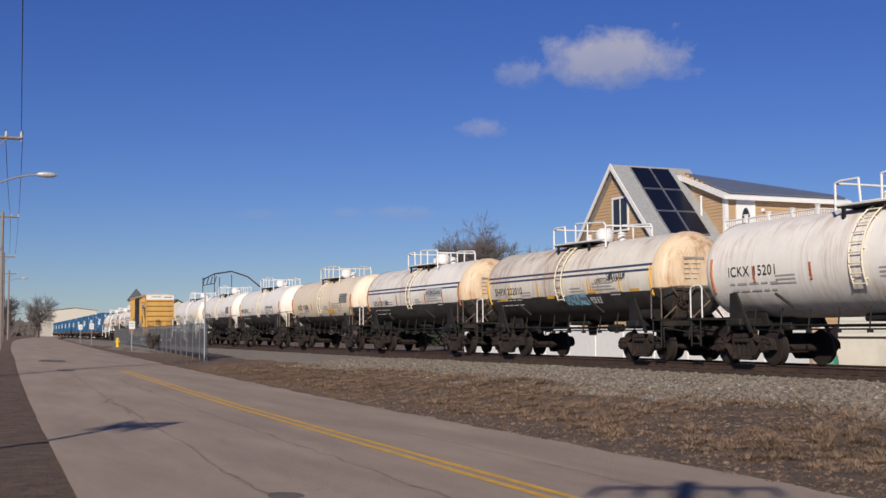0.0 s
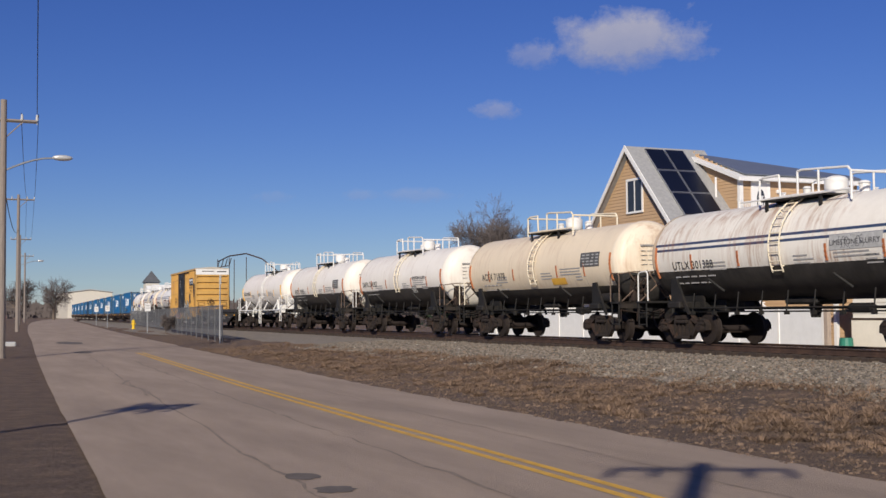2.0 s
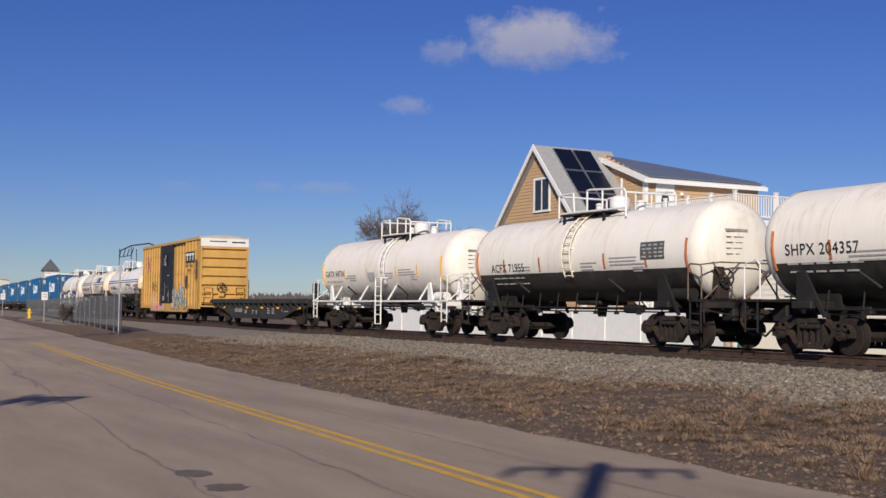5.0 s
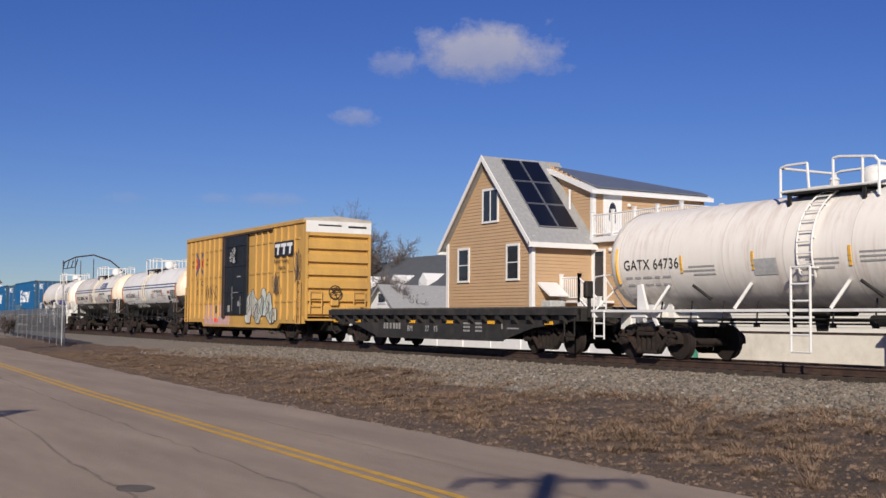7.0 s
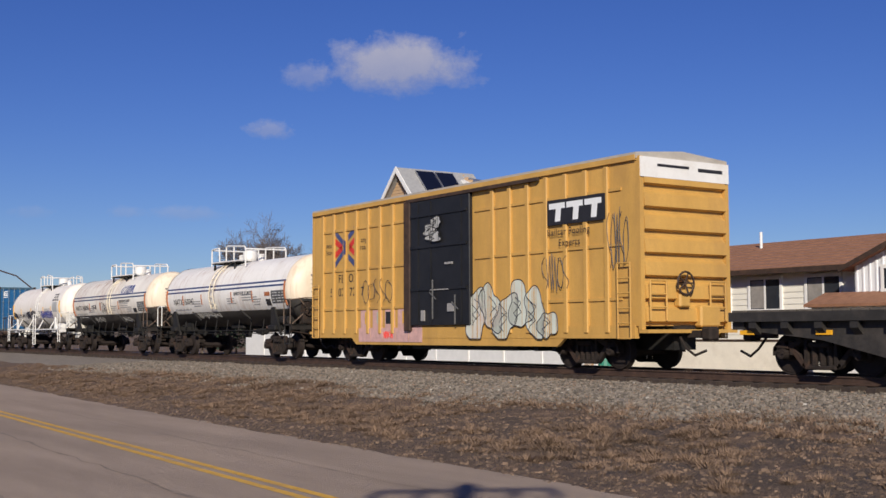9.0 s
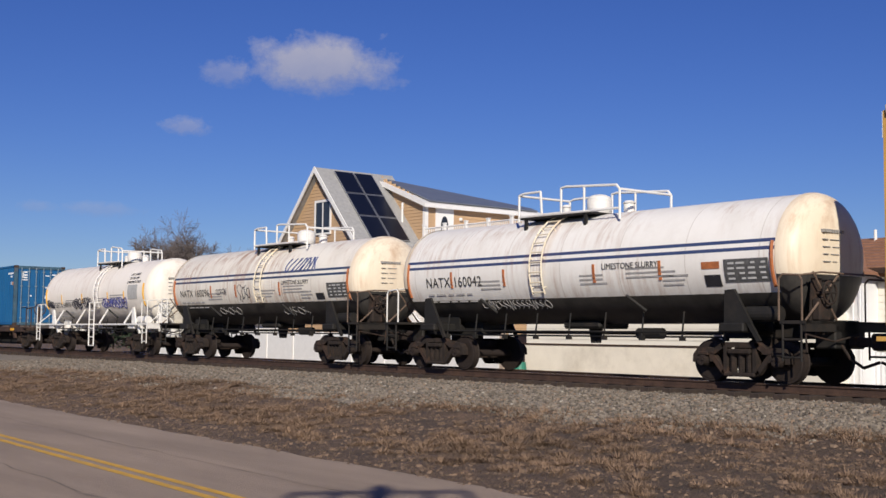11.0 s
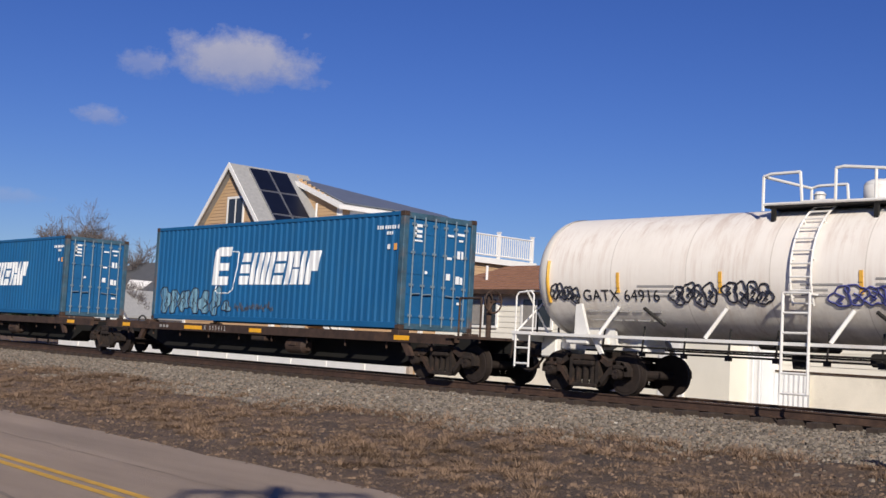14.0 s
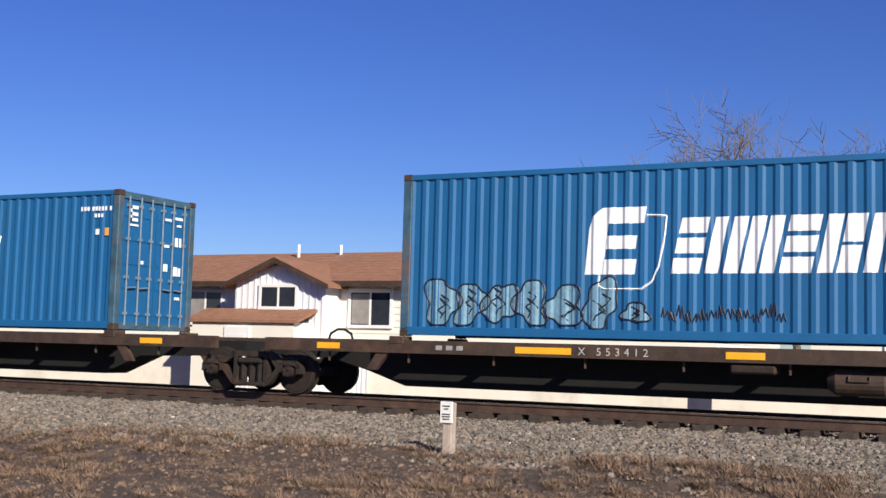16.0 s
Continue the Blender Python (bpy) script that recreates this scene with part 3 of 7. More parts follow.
def make_truck_meshes():
    out = {}
    bm = B()
    def bar(pts, w, d=0.055):
        for (ya, za), (yb, zb) in zip(pts, pts[1:]):
            ln = math.hypot(yb - ya, zb - za)
            oy, oz = -(zb - za) / ln * w / 2, (yb - ya) / ln * w / 2
            prism(bm, [(ya + oy, za + oz), (yb + oy, zb + oz), (yb - oy, zb - oz), (ya - oy, za - oz)], -d, d)
        for yc, zc in pts[1:-1]:
            cyl(bm, (-d, yc, zc), (d, yc, zc), w / 2, seg=8)
    bar([(-0.62, 0.60), (-0.40, 0.735), (0.40, 0.735), (0.62, 0.60)], 0.11, 0.075)
    for s in (-1, 1):
        bar([(s * 1.10, 0.38), (s * 1.09, 0.52), (s * 1.0, 0.615), (s * 0.80, 0.635), (s * 0.60, 0.60)], 0.10, 0.085)
        bar([(s * 0.70, 0.60), (s * 0.69, 0.40)], 0.09, 0.07)
        bar([(s * 0.69, 0.52), (s * 0.40, 0.20), (s * 0.24, 0.16)], 0.10, 0.065)
        bar([(s * 0.345, 0.72), (s * 0.345, 0.20)], 0.08, 0.08)
        box(bm, -0.10, 0.10, s * 0.89 - 0.13, s * 0.89 + 0.13, 0.52, 0.60, 0.015)
    box(bm, -0.12, 0.12, -0.36, 0.36, 0.12, 0.20, 0.02)
    box(bm, -0.13, 0.10, -0.27, 0.27, 0.55, 0.66, 0.03)
    out["side_frame"] = shared_mesh(bm, "side_frame", M["truck"])
    bm = B()
    for y in (-0.19, 0, 0.19):
        for k in range(7):
            cyl(bm, (0, y, 0.21 + 0.05 * k), (0, y, 0.245 + 0.05 * k), 0.074, seg=8)
        cyl(bm, (0, y, 0.2), (0, y, 0.57), 0.062, seg=8)
    out["spring_pack"] = shared_mesh(bm, "spring_pack", M["truck"])
    bm = B()
    box(bm, -1.0, 1.0, -0.2, 0.2, 0.45, 0.72, 0.03)
    box(bm, -0.3, 0.3, -0.3, 0.3, 0.7, 0.86)
    for y in (-0.45, 0.45):
        box(bm, -0.68, 0.68, y - 0.09, y + 0.09, 0.28, 0.48, 0.02)
        cyl(bm, (0.0, y, 0.3), (0.0, y * 0.3, 0.62), 0.05, seg=6)
    out["bolster"] = shared_mesh(bm, "bolster", M["truck"])
    bm = B()
    for s in (-1, 1):
        x0 = 0.69 * s
        cyl(bm, (x0, 0, 0), (x0 + 0.03 * s, 0, 0), 0.445, 0.43, seg=32)
        cyl(bm, (x0 + 0.025 * s, 0, 0), (x0 + 0.14 * s, 0, 0), 0.42, 0.414, seg=32)
        cyl(bm, (x0 + 0.13 * s, 0, 0), (x0 + 0.15 * s, 0, 0), 0.40, 0.36, seg=32)
        cyl(bm, (x0 + 0.14 * s, 0, 0), (x0 + 0.19 * s, 0, 0), 0.16, 0.13, seg=20)
        cyl(bm, (x0 + 0.17 * s, 0, 0), (1.14 * s, 0, 0), 0.075, seg=12)
        cyl(bm, (0.95 * s, 0, 0), (1.16 * s, 0, 0), 0.115, 0.10, seg=14)
        for k in range(3):
            a = k * 2.094
            cyl(bm, (1.155 * s, 0.06 * math.cos(a), 0.06 * math.sin(a)), (1.185 * s, 0.06 * math.cos(a), 0.06 * math.sin(a)), 0.022, seg=6)
    cyl(bm, (-0.7, 0, 0), (0.7, 0, 0), 0.09, seg=12)
    out["wheelset"] = shared_mesh(bm, "wheelset", M["wheel"])
    return out


TM = make_truck_meshes()


def truck(car, y):
    tr = child("truck", TM["bolster"], car, pose(0, y, 0))
    tr["label"] = "cast steel four-wheel truck caked in brown grime"
    for x in (-1.0, 1.0):
        child("side_frame", TM["side_frame"], tr, pose(x, 0, 0))
        child("spring_pack", TM["spring_pack"], tr, pose(x, 0, 0))
    for d in (-0.89, 0.89):
        w = child("wheelset", TM["wheelset"], tr, pose(0, d, 0.42))
        WHEELSETS.append(w)
    return tr


def coupler(car, y, d, material):
    """d: -1 at the leading end, 1 at the trailing end."""
    bm = B()
    box(bm, -0.09, 0.09, min(y, y + 0.62 * d), max(y, y + 0.62 * d), 0.72, 0.90, 0.02)
    box(bm, -0.17, 0.15, min(y + 0.5 * d, y + 0.8 * d), max(y + 0.5 * d, y + 0.8 * d), 0.66, 0.98, 0.05)
    tube(bm, [(-0.3, y, 0.75), (-0.33, y + 0.2 * d, 0.5), (-0.3, y + 0.45 * d, 0.34), (-0.25, y + 0.75 * d, 0.45)], 0.03)
    part("coupler", bm, material, car, "knuckle coupler with a hanging air hose")


TR, TZ = 1.27, 2.43      # tank radius and height of its axis over the rail


def shell_x(dz, off=0.012):
    return -math.sqrt(max(0.01, TR * TR - dz * dz)) - off


def shell_pose(y, dz, h):
    """Writing of height h laid flat against the round shell, centred dz above its axis."""
    a = math.asin(dz / TR)
    return side_pose(-(TR + 0.012) * math.cos(a), y, TZ + (TR + 0.012) * math.sin(a)) @ Matrix.Rotation(-a, 4, "X") @ Matrix.Translation((0, -h / 2, 0))


def lathe(bm, prof_, seg=56):
    rings = []
    for y, r in prof_:
        rings.append([bm.verts.new((r * math.cos(i * 2 * math.pi / seg), y, r * math.sin(i * 2 * math.pi / seg))) for i in range(seg)] if r > 1e-4 else [bm.verts.new((0, y, 0))])
    for a, b in zip(rings, rings[1:]):
        for i in range(seg):
            if len(a) == 1:
                bm.faces.new((a[0], b[i], b[(i + 1) % seg]))
            elif len(b) == 1:
                bm.faces.new((a[i], a[(i + 1) % seg], b[0]))
            else:
                bm.faces.new((a[i], a[(i + 1) % seg], b[(i + 1) % seg], b[i]))


def ladder(bm, x, y, z0, z1, w=0.42, r=0.022, lean=0.0):
    for s in (-w / 2, w / 2):
        cyl(bm, (x, y + s, z0), (x + lean, y + s, z1), r)
    k = int((z1 - z0) / 0.3)
    for i in range(k + 1):
        z = z0 + (z1 - z0) * i / max(1, k)
        cyl(bm, (x + lean * i / max(1, k), y - w / 2, z), (x + lean * i / max(1, k), y + w / 2, z), r * 0.8)


def tank_car(off, label, paint, head_paint, half=5.35, style="stub", mark="", mark_y=4.2, seam=None, tags=(), bars=M["rustbar"], dome=0.0, text_z=0.05, rail_mat=None, extra=None, seed=1, shift=0.0, mark_h=0.25, bar_ys=(3.6, 1.55, -1.75, -3.6)):
    rng = random.Random(seed)
    rail_mat = rail_mat or M["white"]
    under = M["black"] if style == "stub" else M["white"]
    car = thing("tank_car", label, "tank car", "tank cars of the train")
    bm = B()
    pr = [(-half, TR)]
    pr += [(-half + 2 * half * k / 6, TR) for k in range(1, 6)]
    pr.append((half, TR))
    lathe(bm, pr)
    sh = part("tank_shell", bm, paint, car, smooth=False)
    sh.matrix_local = pose(0, 0, TZ)
    for p in sh.data.polygons:
        p.use_smooth = True
    for s in (-1, 1):
        bm = B()
        pr = [(s * (half - 0.02), TR + 0.015), (s * (half + 0.06), TR + 0.012)]
        pr += [(s * (half + 0.06 + 0.50 * math.sin(a)), TR * math.cos(a) ** 0.72) for a in [i * math.pi / 2 / 10 for i in range(1, 10)]]
        pr.append((s * (half + 0.56), 0))
        lathe(bm, pr)
        hd = part("tank_head", bm, head_paint, car, "bulging pressed steel end", smooth=True)
        hd.matrix_local = pose(0, 0, TZ)
        bm = B()
        pts = [((TR + 0.025) * math.cos(a), s * (half - 0.08), TZ + (TR + 0.025) * math.sin(a)) for a in [math.pi * (0.93 + 0.22 * i / 8) for i in range(9)]]
        for a_, b_ in zip(pts, pts[1:]):
            cyl(bm, a_, b_, 0.035, seg=5)
        part("head_band", bm, bars, car, "rust coloured band at the tank's end")
    # saddle, stub sill, end platform
    for s in (-1, 1):
        bm = B()
        ye = s * (half + 0.75)
        yb = s * (half - 1.0)
        box(bm, -0.33, 0.33, min(yb - s * 1.0, ye), max(yb - s * 1.0, ye), 0.86, 1.22, 0.03)
        box(bm, -1.35, 1.35, min(yb - 0.3, yb + 0.3), max(yb - 0.3, yb + 0.3), 0.98, 1.16, 0.03)
        for sx in (-1, 1):
            kk = 1.0 if style == "stub" else 0.6
            prism(bm, [(yb - 0.42 * kk, 1.16), (yb + 0.22 * kk, 1.16), (yb + 0.20 * kk, 1.80), (yb - 0.02, 1.82)], sx * 1.20, sx * 1.27)
            prism(bm, [(yb - 0.40, 1.18), (yb - 0.28, 1.18), (yb - 0.55, 0.80), (yb - 0.63, 0.82)], sx * 1.20, sx * 1.26)
            prism(bm, [(yb - 0.5 * s, 1.0), (yb + 0.5 * s, 1.0), (yb + 0.4 * s, 1.6), (yb - 0.4 * s, 1.6)], sx * 0.6, sx * 0.66)
        box(bm, -1.45, 1.45, min(ye - s * 0.55, ye), max(ye - s * 0.55, ye), 1.14, 1.20)
        box(bm, -0.5, 0.5, min(ye - s * 0.45, ye), max(ye - s * 0.45, ye), 0.68, 1.16, 0.03)
        box(bm, -1.42, 1.42, min(ye - s * 0.08, ye), max(ye - s * 0.08, ye), 1.0, 1.2)
        part("end_sill", bm, under, car)
        bm = B()
        tube(bm, [(-1.4, ye - s * 0.02, 0.95), (-0.6, ye + s * 0.05, 0.82), (-0.2, ye + s * 0.3, 0.95)], 0.018)
        tube(bm, [(-1.4, ye - s * 0.02, 0.95), (-1.42, ye + s * 0.02, 0.62)], 0.018)
        part("uncoupling_lever", bm, M["truck"], car, "bent uncoupling rod")
        bm = B()
        # hand rail over the end platform, grab irons and step
        end_mat = M["rustrail"] if style == "stub" else rail_mat
        for sx in (-1, 1):
            tube(bm, [(sx * 1.42, ye - s * 0.08, 1.2), (sx * 1.42, ye - s * 0.08, 1.95), (sx * 1.42, ye - s * 0.14, 2.03), (sx * 1.42, ye - s * 0.5, 2.06), (sx * 1.42, ye - s * 0.58, 1.98), (sx * 1.42, ye - s * 0.58, 1.2)], 0.02)
        tube(bm, [(-1.42, ye - s * 0.14, 2.03), (-0.9, ye - s * 0.02, 2.1), (0.9, ye - s * 0.02, 2.1), (1.42, ye - s * 0.14, 2.03)], 0.018)
        part("end_handrail", bm, end_mat if s < 0 else rail_mat, car, "bent tubular handrail round the end platform")
        bm = B()
        for xa, xb in ((-1.35, -0.25), (-0.35, -1.1)):
            cyl(bm, (xa, ye - s * 0.06, 1.2), (xb, ye - s * 0.06, 2.1), 0.022, seg=6)
        part("end_brace", bm, end_mat, car, "crossed diagonal braces")
        for sx in (-1, 1):
            bm = B()
            for zz in (0.52, 0.85):
                cyl(bm, (sx * 1.42, ye - s * 0.5, zz), (sx * 1.42, ye - s * 0.1, zz), 0.022)
            for d in (0.1, 0.5):
                cyl(bm, (sx * 1.42, ye - s * d, 0.45), (sx * 1.42, ye - s * d, 1.2), 0.022)
            part("step", bm, under, car, "hanging sill step")
        if s < 0:
            bm = B()
            box(bm, -0.95, -0.60, ye + 0.02, ye + 0.2, 1.2, 1.62, 0.03)
            cyl(bm, (-0.78, ye + 0.1, 0.95), (-0.78, ye + 0.1, 1.3), 0.05)
            prism(bm, [(-1.0, 1.2), (-0.55, 1.2), (-0.62, 2.0), (-0.92, 2.0)], ye + 0.2, ye + 0.23, "y")
            cyl(bm, (-0.78, ye + 0.2, 1.72), (-0.78, ye - 0.1, 1.72), 0.035)
            gear = part("brake_gear", bm, M["truck"] if style == "stub" else M["white"], car, "hand brake housing on the end platform")
            bm = B()
            rim = [(-0.78 + 0.21 * math.cos(k * math.pi / 9), ye - 0.08, 1.72 + 0.21 * math.sin(k * math.pi / 9)) for k in range(19)]
            tube(bm, rim, 0.022, 5)
            for k in range(0, 18, 3):
                cyl(bm, (-0.78, ye - 0.1, 1.72), rim[k], 0.018, seg=5)
            part("brake_wheel", bm, M["truck"] if style == "stub" else M["lightgrey"], gear, "spoked brake wheel")
            bm = B()
            cyl(bm, (-1.05, yb - 0.15, 1.33), (-1.05, yb - 0.95, 1.33), 0.15, seg=16)
            part("brake_cylinder", bm, under, car, "round brake cylinder beside the saddle")
        coupler(car, ye, s, M["truck"])
        truck(car, yb)
    # belly pipe and brake rigging
    bm = B()
    cyl(bm, (-0.3, -2.2, 0.95), (-0.3, -1.5, 0.95), 0.12, seg=12)
    cyl(bm, (0, 0.1, 1.25), (0, 0.1, 0.72), 0.2, 0.12, seg=12)
    box(bm, -0.5, 0.5, -0.5, 0.7, 1.05, 1.22, 0.05)
    for xx, zz in ((-1.0, 0.98), (-0.9, 0.88), (0.9, 0.95)):
        cyl(bm, (xx, -half + 0.9, zz), (xx, half - 0.9, zz), 0.02)
    for k in range(9):
        yy = -half + 1.4 + k * (2 * half - 2.8) / 8
        cyl(bm, (-1.0, yy, 0.82), (-0.92, yy, 1.4), 0.02)
        box(bm, -1.03, -0.93, yy - 0.05, yy + 0.05, 0.80, 0.90)
    for k in (-2.4, 2.4):
        cyl(bm, (-1.05, k, 1.42), (-1.3, k + 0.35, 1.75), 0.035)
    part("brake_rigging", bm, M["black"], car, "air tank, pipes and hangers under the belly")
    # side ladder following the curve of the shell
    bm = B()
    for s in (-0.2, 0.2):
        pts = [(-(TR + 0.08) * math.cos(a), s, TZ + (TR + 0.08) * math.sin(a)) for a in [radians(-26 + 108 * i / 12) for i in range(13)]]
        tube(bm, pts, 0.021)
    for i in range(11):
        a = radians(-24 + 100 * i / 10)
        x, z = -(TR + 0.085) * math.cos(a), TZ + (TR + 0.085) * math.sin(a)
        cyl(bm, (x, -0.2, z), (x, 0.2, z), 0.016)
    for a in (-20, 10, 45):
        for s in (-0.2, 0.2):
            cyl(bm, (-(TR - 0.02) * math.cos(radians(a)), s, TZ + (TR - 0.02) * math.sin(radians(a))), (-(TR + 0.08) * math.cos(radians(a)), s, TZ + (TR + 0.08) * math.sin(radians(a))), 0.018, seg=5)
    if style != "stub":
        ladder(bm, -1.46, 0, 0.30, 2.05, 0.52, 0.028)
        for s in (-0.26, 0.26):
            cyl(bm, (-1.46, s, 2.03), (-1.2, s, 2.03), 0.022)
    part("ladder", bm, rail_mat if style != "stub" else M["cream"], car, "curved side ladder up to the dome platform").location.y = shift
    # top platform, safety rails, dome
    bm = B()
    top = TZ + TR
    box(bm, -0.85, 0.85, -1.25, 1.1, top - 0.04, top + 0.0)
    for sx in (-1, 1):
        for yy in (-1.1, 0.9):
            box(bm, sx * 0.8 - 0.03, sx * 0.8 + 0.03, yy - 0.04, yy + 0.04, top - 0.32, top)
    part("platform", bm, M["black"], car, "dark walkway grating on top of the tank").location.y = shift
    for sx in (-0.85, 0.85):
        bm = B()
        e = -2.2 if style == "stub" else -1.5
        tube(bm, [(sx, 1.1, top - 0.1), (sx, 1.1, top + 0.54), (sx, 0.95, top + 0.58), (sx, 0.35, top + 0.58), (sx, 0.3, top)], 0.03)
        tube(bm, [(sx, -0.35, top), (sx, -0.35, top + 0.60), (sx, -0.5, top + 0.62), (sx, e + 0.1, top + 0.52), (sx, e, top + 0.42), (sx, e, top - 0.25)], 0.03)
        cyl(bm, (sx, -1.1, top), (sx, -1.1, top + 0.56), 0.028)
        cyl(bm, (sx, 0.3, top + 0.03), (sx, -0.35, top + 0.03), 0.028)
        cyl(bm, (sx, 1.1, top + 0.02), (sx, e, top - 0.0), 0.028)
        if sx > 0:
            for yy, zz in ((1.1, 0.54), (e, 0.42)):
                cyl(bm, (-0.85, yy, top + zz), (0.85, yy, top + zz), 0.03)
        part("safety_rail", bm, rail_mat, car, "tubular safety rail beside the dome").location.y = shift
    bm = B()
    cyl(bm, (0, -0.75, top - 0.1), (0, -0.75, top + 0.36), 0.29, seg=24)
    bmesh.ops.create_uvsphere(bm, u_segments=20, v_segments=10, radius=0.29, matrix=pose(0, -0.75, top + 0.36) @ Matrix.Diagonal((1, 1, 0.45, 1)))
    part("dome", bm, M["white"], car, "rounded white valve dome", smooth=True).location.y = shift
    for xx, yy, zz, rr in ((0.2, 0.55, 0.3, 0.1), (0.1, -1.6, 0.22, 0.13)):
        bm = B()
        cyl(bm, (xx, yy + shift, top - 0.05), (xx, yy + shift, top + zz), rr, seg=12)
        cyl(bm, (xx, yy + shift, top + zz), (xx, yy + shift, top + zz + 0.06), rr * 1.25, rr * 0.7, seg=12)
        part("valve", bm, M["white"], car, "capped white valve")
    # markings on the near side
    if mark:
        h = mark_h
        lettering(mark, h, M["ink"], car, shell_pose(mark_y, text_z, h), spacing=1.08)
        bm = B()
        for k in range(2):
            zz = text_z - 0.32 - 0.17 * k
            y = mark_y
            for j in range(5):
                w = rng.uniform(0.18, 0.4)
                box(bm, shell_x(zz, 0.008), shell_x(zz, -0.012), y - w, y, TZ + zz - 0.022, TZ + zz + 0.022)
                y -= w + 0.1
        tagged(part("stencil_line", bm, M["greytext"], car, "small grey stencilled lines"), kind="stuff")
        bm = B()
        for k, ws in enumerate(((0.055,) * 8, (0.14, 0.3), (0.2, 0.22), (0.14, 0.26), (0.2, 0.12))):
            xx = -0.55
            for w in ws:
                box(bm, xx, xx + w, -half - 0.575, -half - 0.48, TZ + 0.45 - 0.14 * k, TZ + 0.45 - 0.14 * k + (0.06 if k == 0 else 0.016))
                xx += w + (0.03 if k == 0 else 0.08)
        tagged(part("end_stencil", bm, M["greytext"], car), kind="stuff")
    for y in bar_ys:
        bm = B()
        dz = -0.06
        for j in range(4):
            z = dz - 0.32 + j * 0.1
            box(bm, shell_x(z + 0.05, 0.014), shell_x(z + 0.05, -0.02), y - 0.035, y + 0.035, TZ + z, TZ + z + 0.1)
        part("marker_bar", bm, bars, car, "upright painted marker bar")
    bm = B()
    for y0, y1, z0 in ((-0.6, -1.5, -0.22), (-2.0, -3.4, -0.12), (-3.0, -3.7, -0.3), (2.1, 2.8, -0.25)):
        for k in range(3):
            z = z0 - 0.09 * k
            box(bm, shell_x(z, 0.007), shell_x(z, -0.012), y1 + rng.uniform(0, 0.4), y0, TZ + z - 0.018, TZ + z + 0.018)
    tagged(part("stencil_line", bm, M["greytext"], car), kind="stuff")
    for kind, y0, y1, z0, z1, n, mt in tags:
        bm = B()
        if kind == "bubble":
            bm.free()
            w = (y1 - y0) / n
            bubble_tag(car, rng, [(y0 + w * (i + 0.5), 0.62 * w, (z0 + z1) / 2 + rng.uniform(-0.05, 0.05), 0.5 * (z1 - z0)) for i in range(n)], lambda y, z: shell_x(z, 0.012), None, mt, -1.0, pose(0, 0, TZ), 0.017)
            continue
        if kind == "tag":
            scribble(bm, rng, y0, y1, z0, z1, int(n * 1.6), 0.013, lambda z: shell_x(z, 0.004))
            ob = tagged(part("graffiti", bm, mt, car, "looping spray paint tag"), kind="stuff")
            ob.matrix_local = pose(0, 0, TZ)
        else:
            k = 4
            for j in range(k):
                za, zb = z0 + (z1 - z0) * j / k, z0 + (z1 - z0) * (j + 1) / k
                vs = [bm.verts.new(v) for v in ((shell_x(za), y0, za), (shell_x(za), y1, za), (shell_x(zb), y1, zb), (shell_x(zb), y0, zb))]
                bm.faces.new(vs)
            ob = part("placard", bm, mt, car, "flat stencilled placard")
            ob.matrix_local = pose(0, 0, TZ)
        if mt is M["placard"]:
            bm = B()
            for j in range(4):
                z = z0 + (z1 - z0) * (0.16 + 0.22 * j)
                for i in range(4):
                    ya = y0 + (y1 - y0) * (0.06 + 0.235 * i)
                    yb = ya + (y1 - y0) * rng.uniform(0.08, 0.19)
                    box(bm, shell_x(z, 0.017), shell_x(z, 0.0), min(ya, yb), max(ya, yb), z - 0.02, z + 0.02)
            ob = tagged(part("placard_print", bm, M["lightgrey"], car), kind="stuff")
            ob.matrix_local = pose(0, 0, TZ)
    if extra:
        extra(car, half)
    if style != "stub":
        # full length white side sill and walkway
        bm = B()
        for sx in (-1, 1):
            box(bm, sx * 1.38 - 0.05, sx * 1.38 + 0.05, -half - 0.7, half + 0.7, 1.13, 1.19)
            for k in range(4):
                y = -half + 1.6 + k * (2 * half - 3.2) / 3
                cyl(bm, (sx * 1.36, y, 1.2), (sx * 1.13, y - 0.3, TZ - 0.66), 0.04)
        part("side_sill", bm, M["white"], car, "white running board along the tank's foot")
    add_car(car, off)
    return car


def slurry_words(z=0.42, y=-1.9):
    def go(car, half):
        lettering("LIMESTONE SLURRY", 0.13, M["ink"], car, shell_pose(y, z, 0.13), spacing=1.0)
    return go


def bands(car_half, z0=0.62, gap=0.12, y1=None):
    h = car_half
    return ((z0, z0 + 0.07, -h, h), (z0 + gap, z0 + gap + 0.07, -h, h))


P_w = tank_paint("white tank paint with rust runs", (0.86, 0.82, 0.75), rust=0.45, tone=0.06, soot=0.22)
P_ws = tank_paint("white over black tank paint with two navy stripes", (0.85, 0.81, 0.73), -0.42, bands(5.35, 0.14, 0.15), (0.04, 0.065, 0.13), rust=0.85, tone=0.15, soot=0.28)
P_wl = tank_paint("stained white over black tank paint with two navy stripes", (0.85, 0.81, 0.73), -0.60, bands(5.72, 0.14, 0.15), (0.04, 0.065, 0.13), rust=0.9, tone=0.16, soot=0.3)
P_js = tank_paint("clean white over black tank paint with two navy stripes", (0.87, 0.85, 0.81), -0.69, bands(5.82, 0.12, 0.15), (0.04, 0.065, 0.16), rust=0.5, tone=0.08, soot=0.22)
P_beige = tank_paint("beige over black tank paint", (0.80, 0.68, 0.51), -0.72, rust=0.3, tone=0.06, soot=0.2)
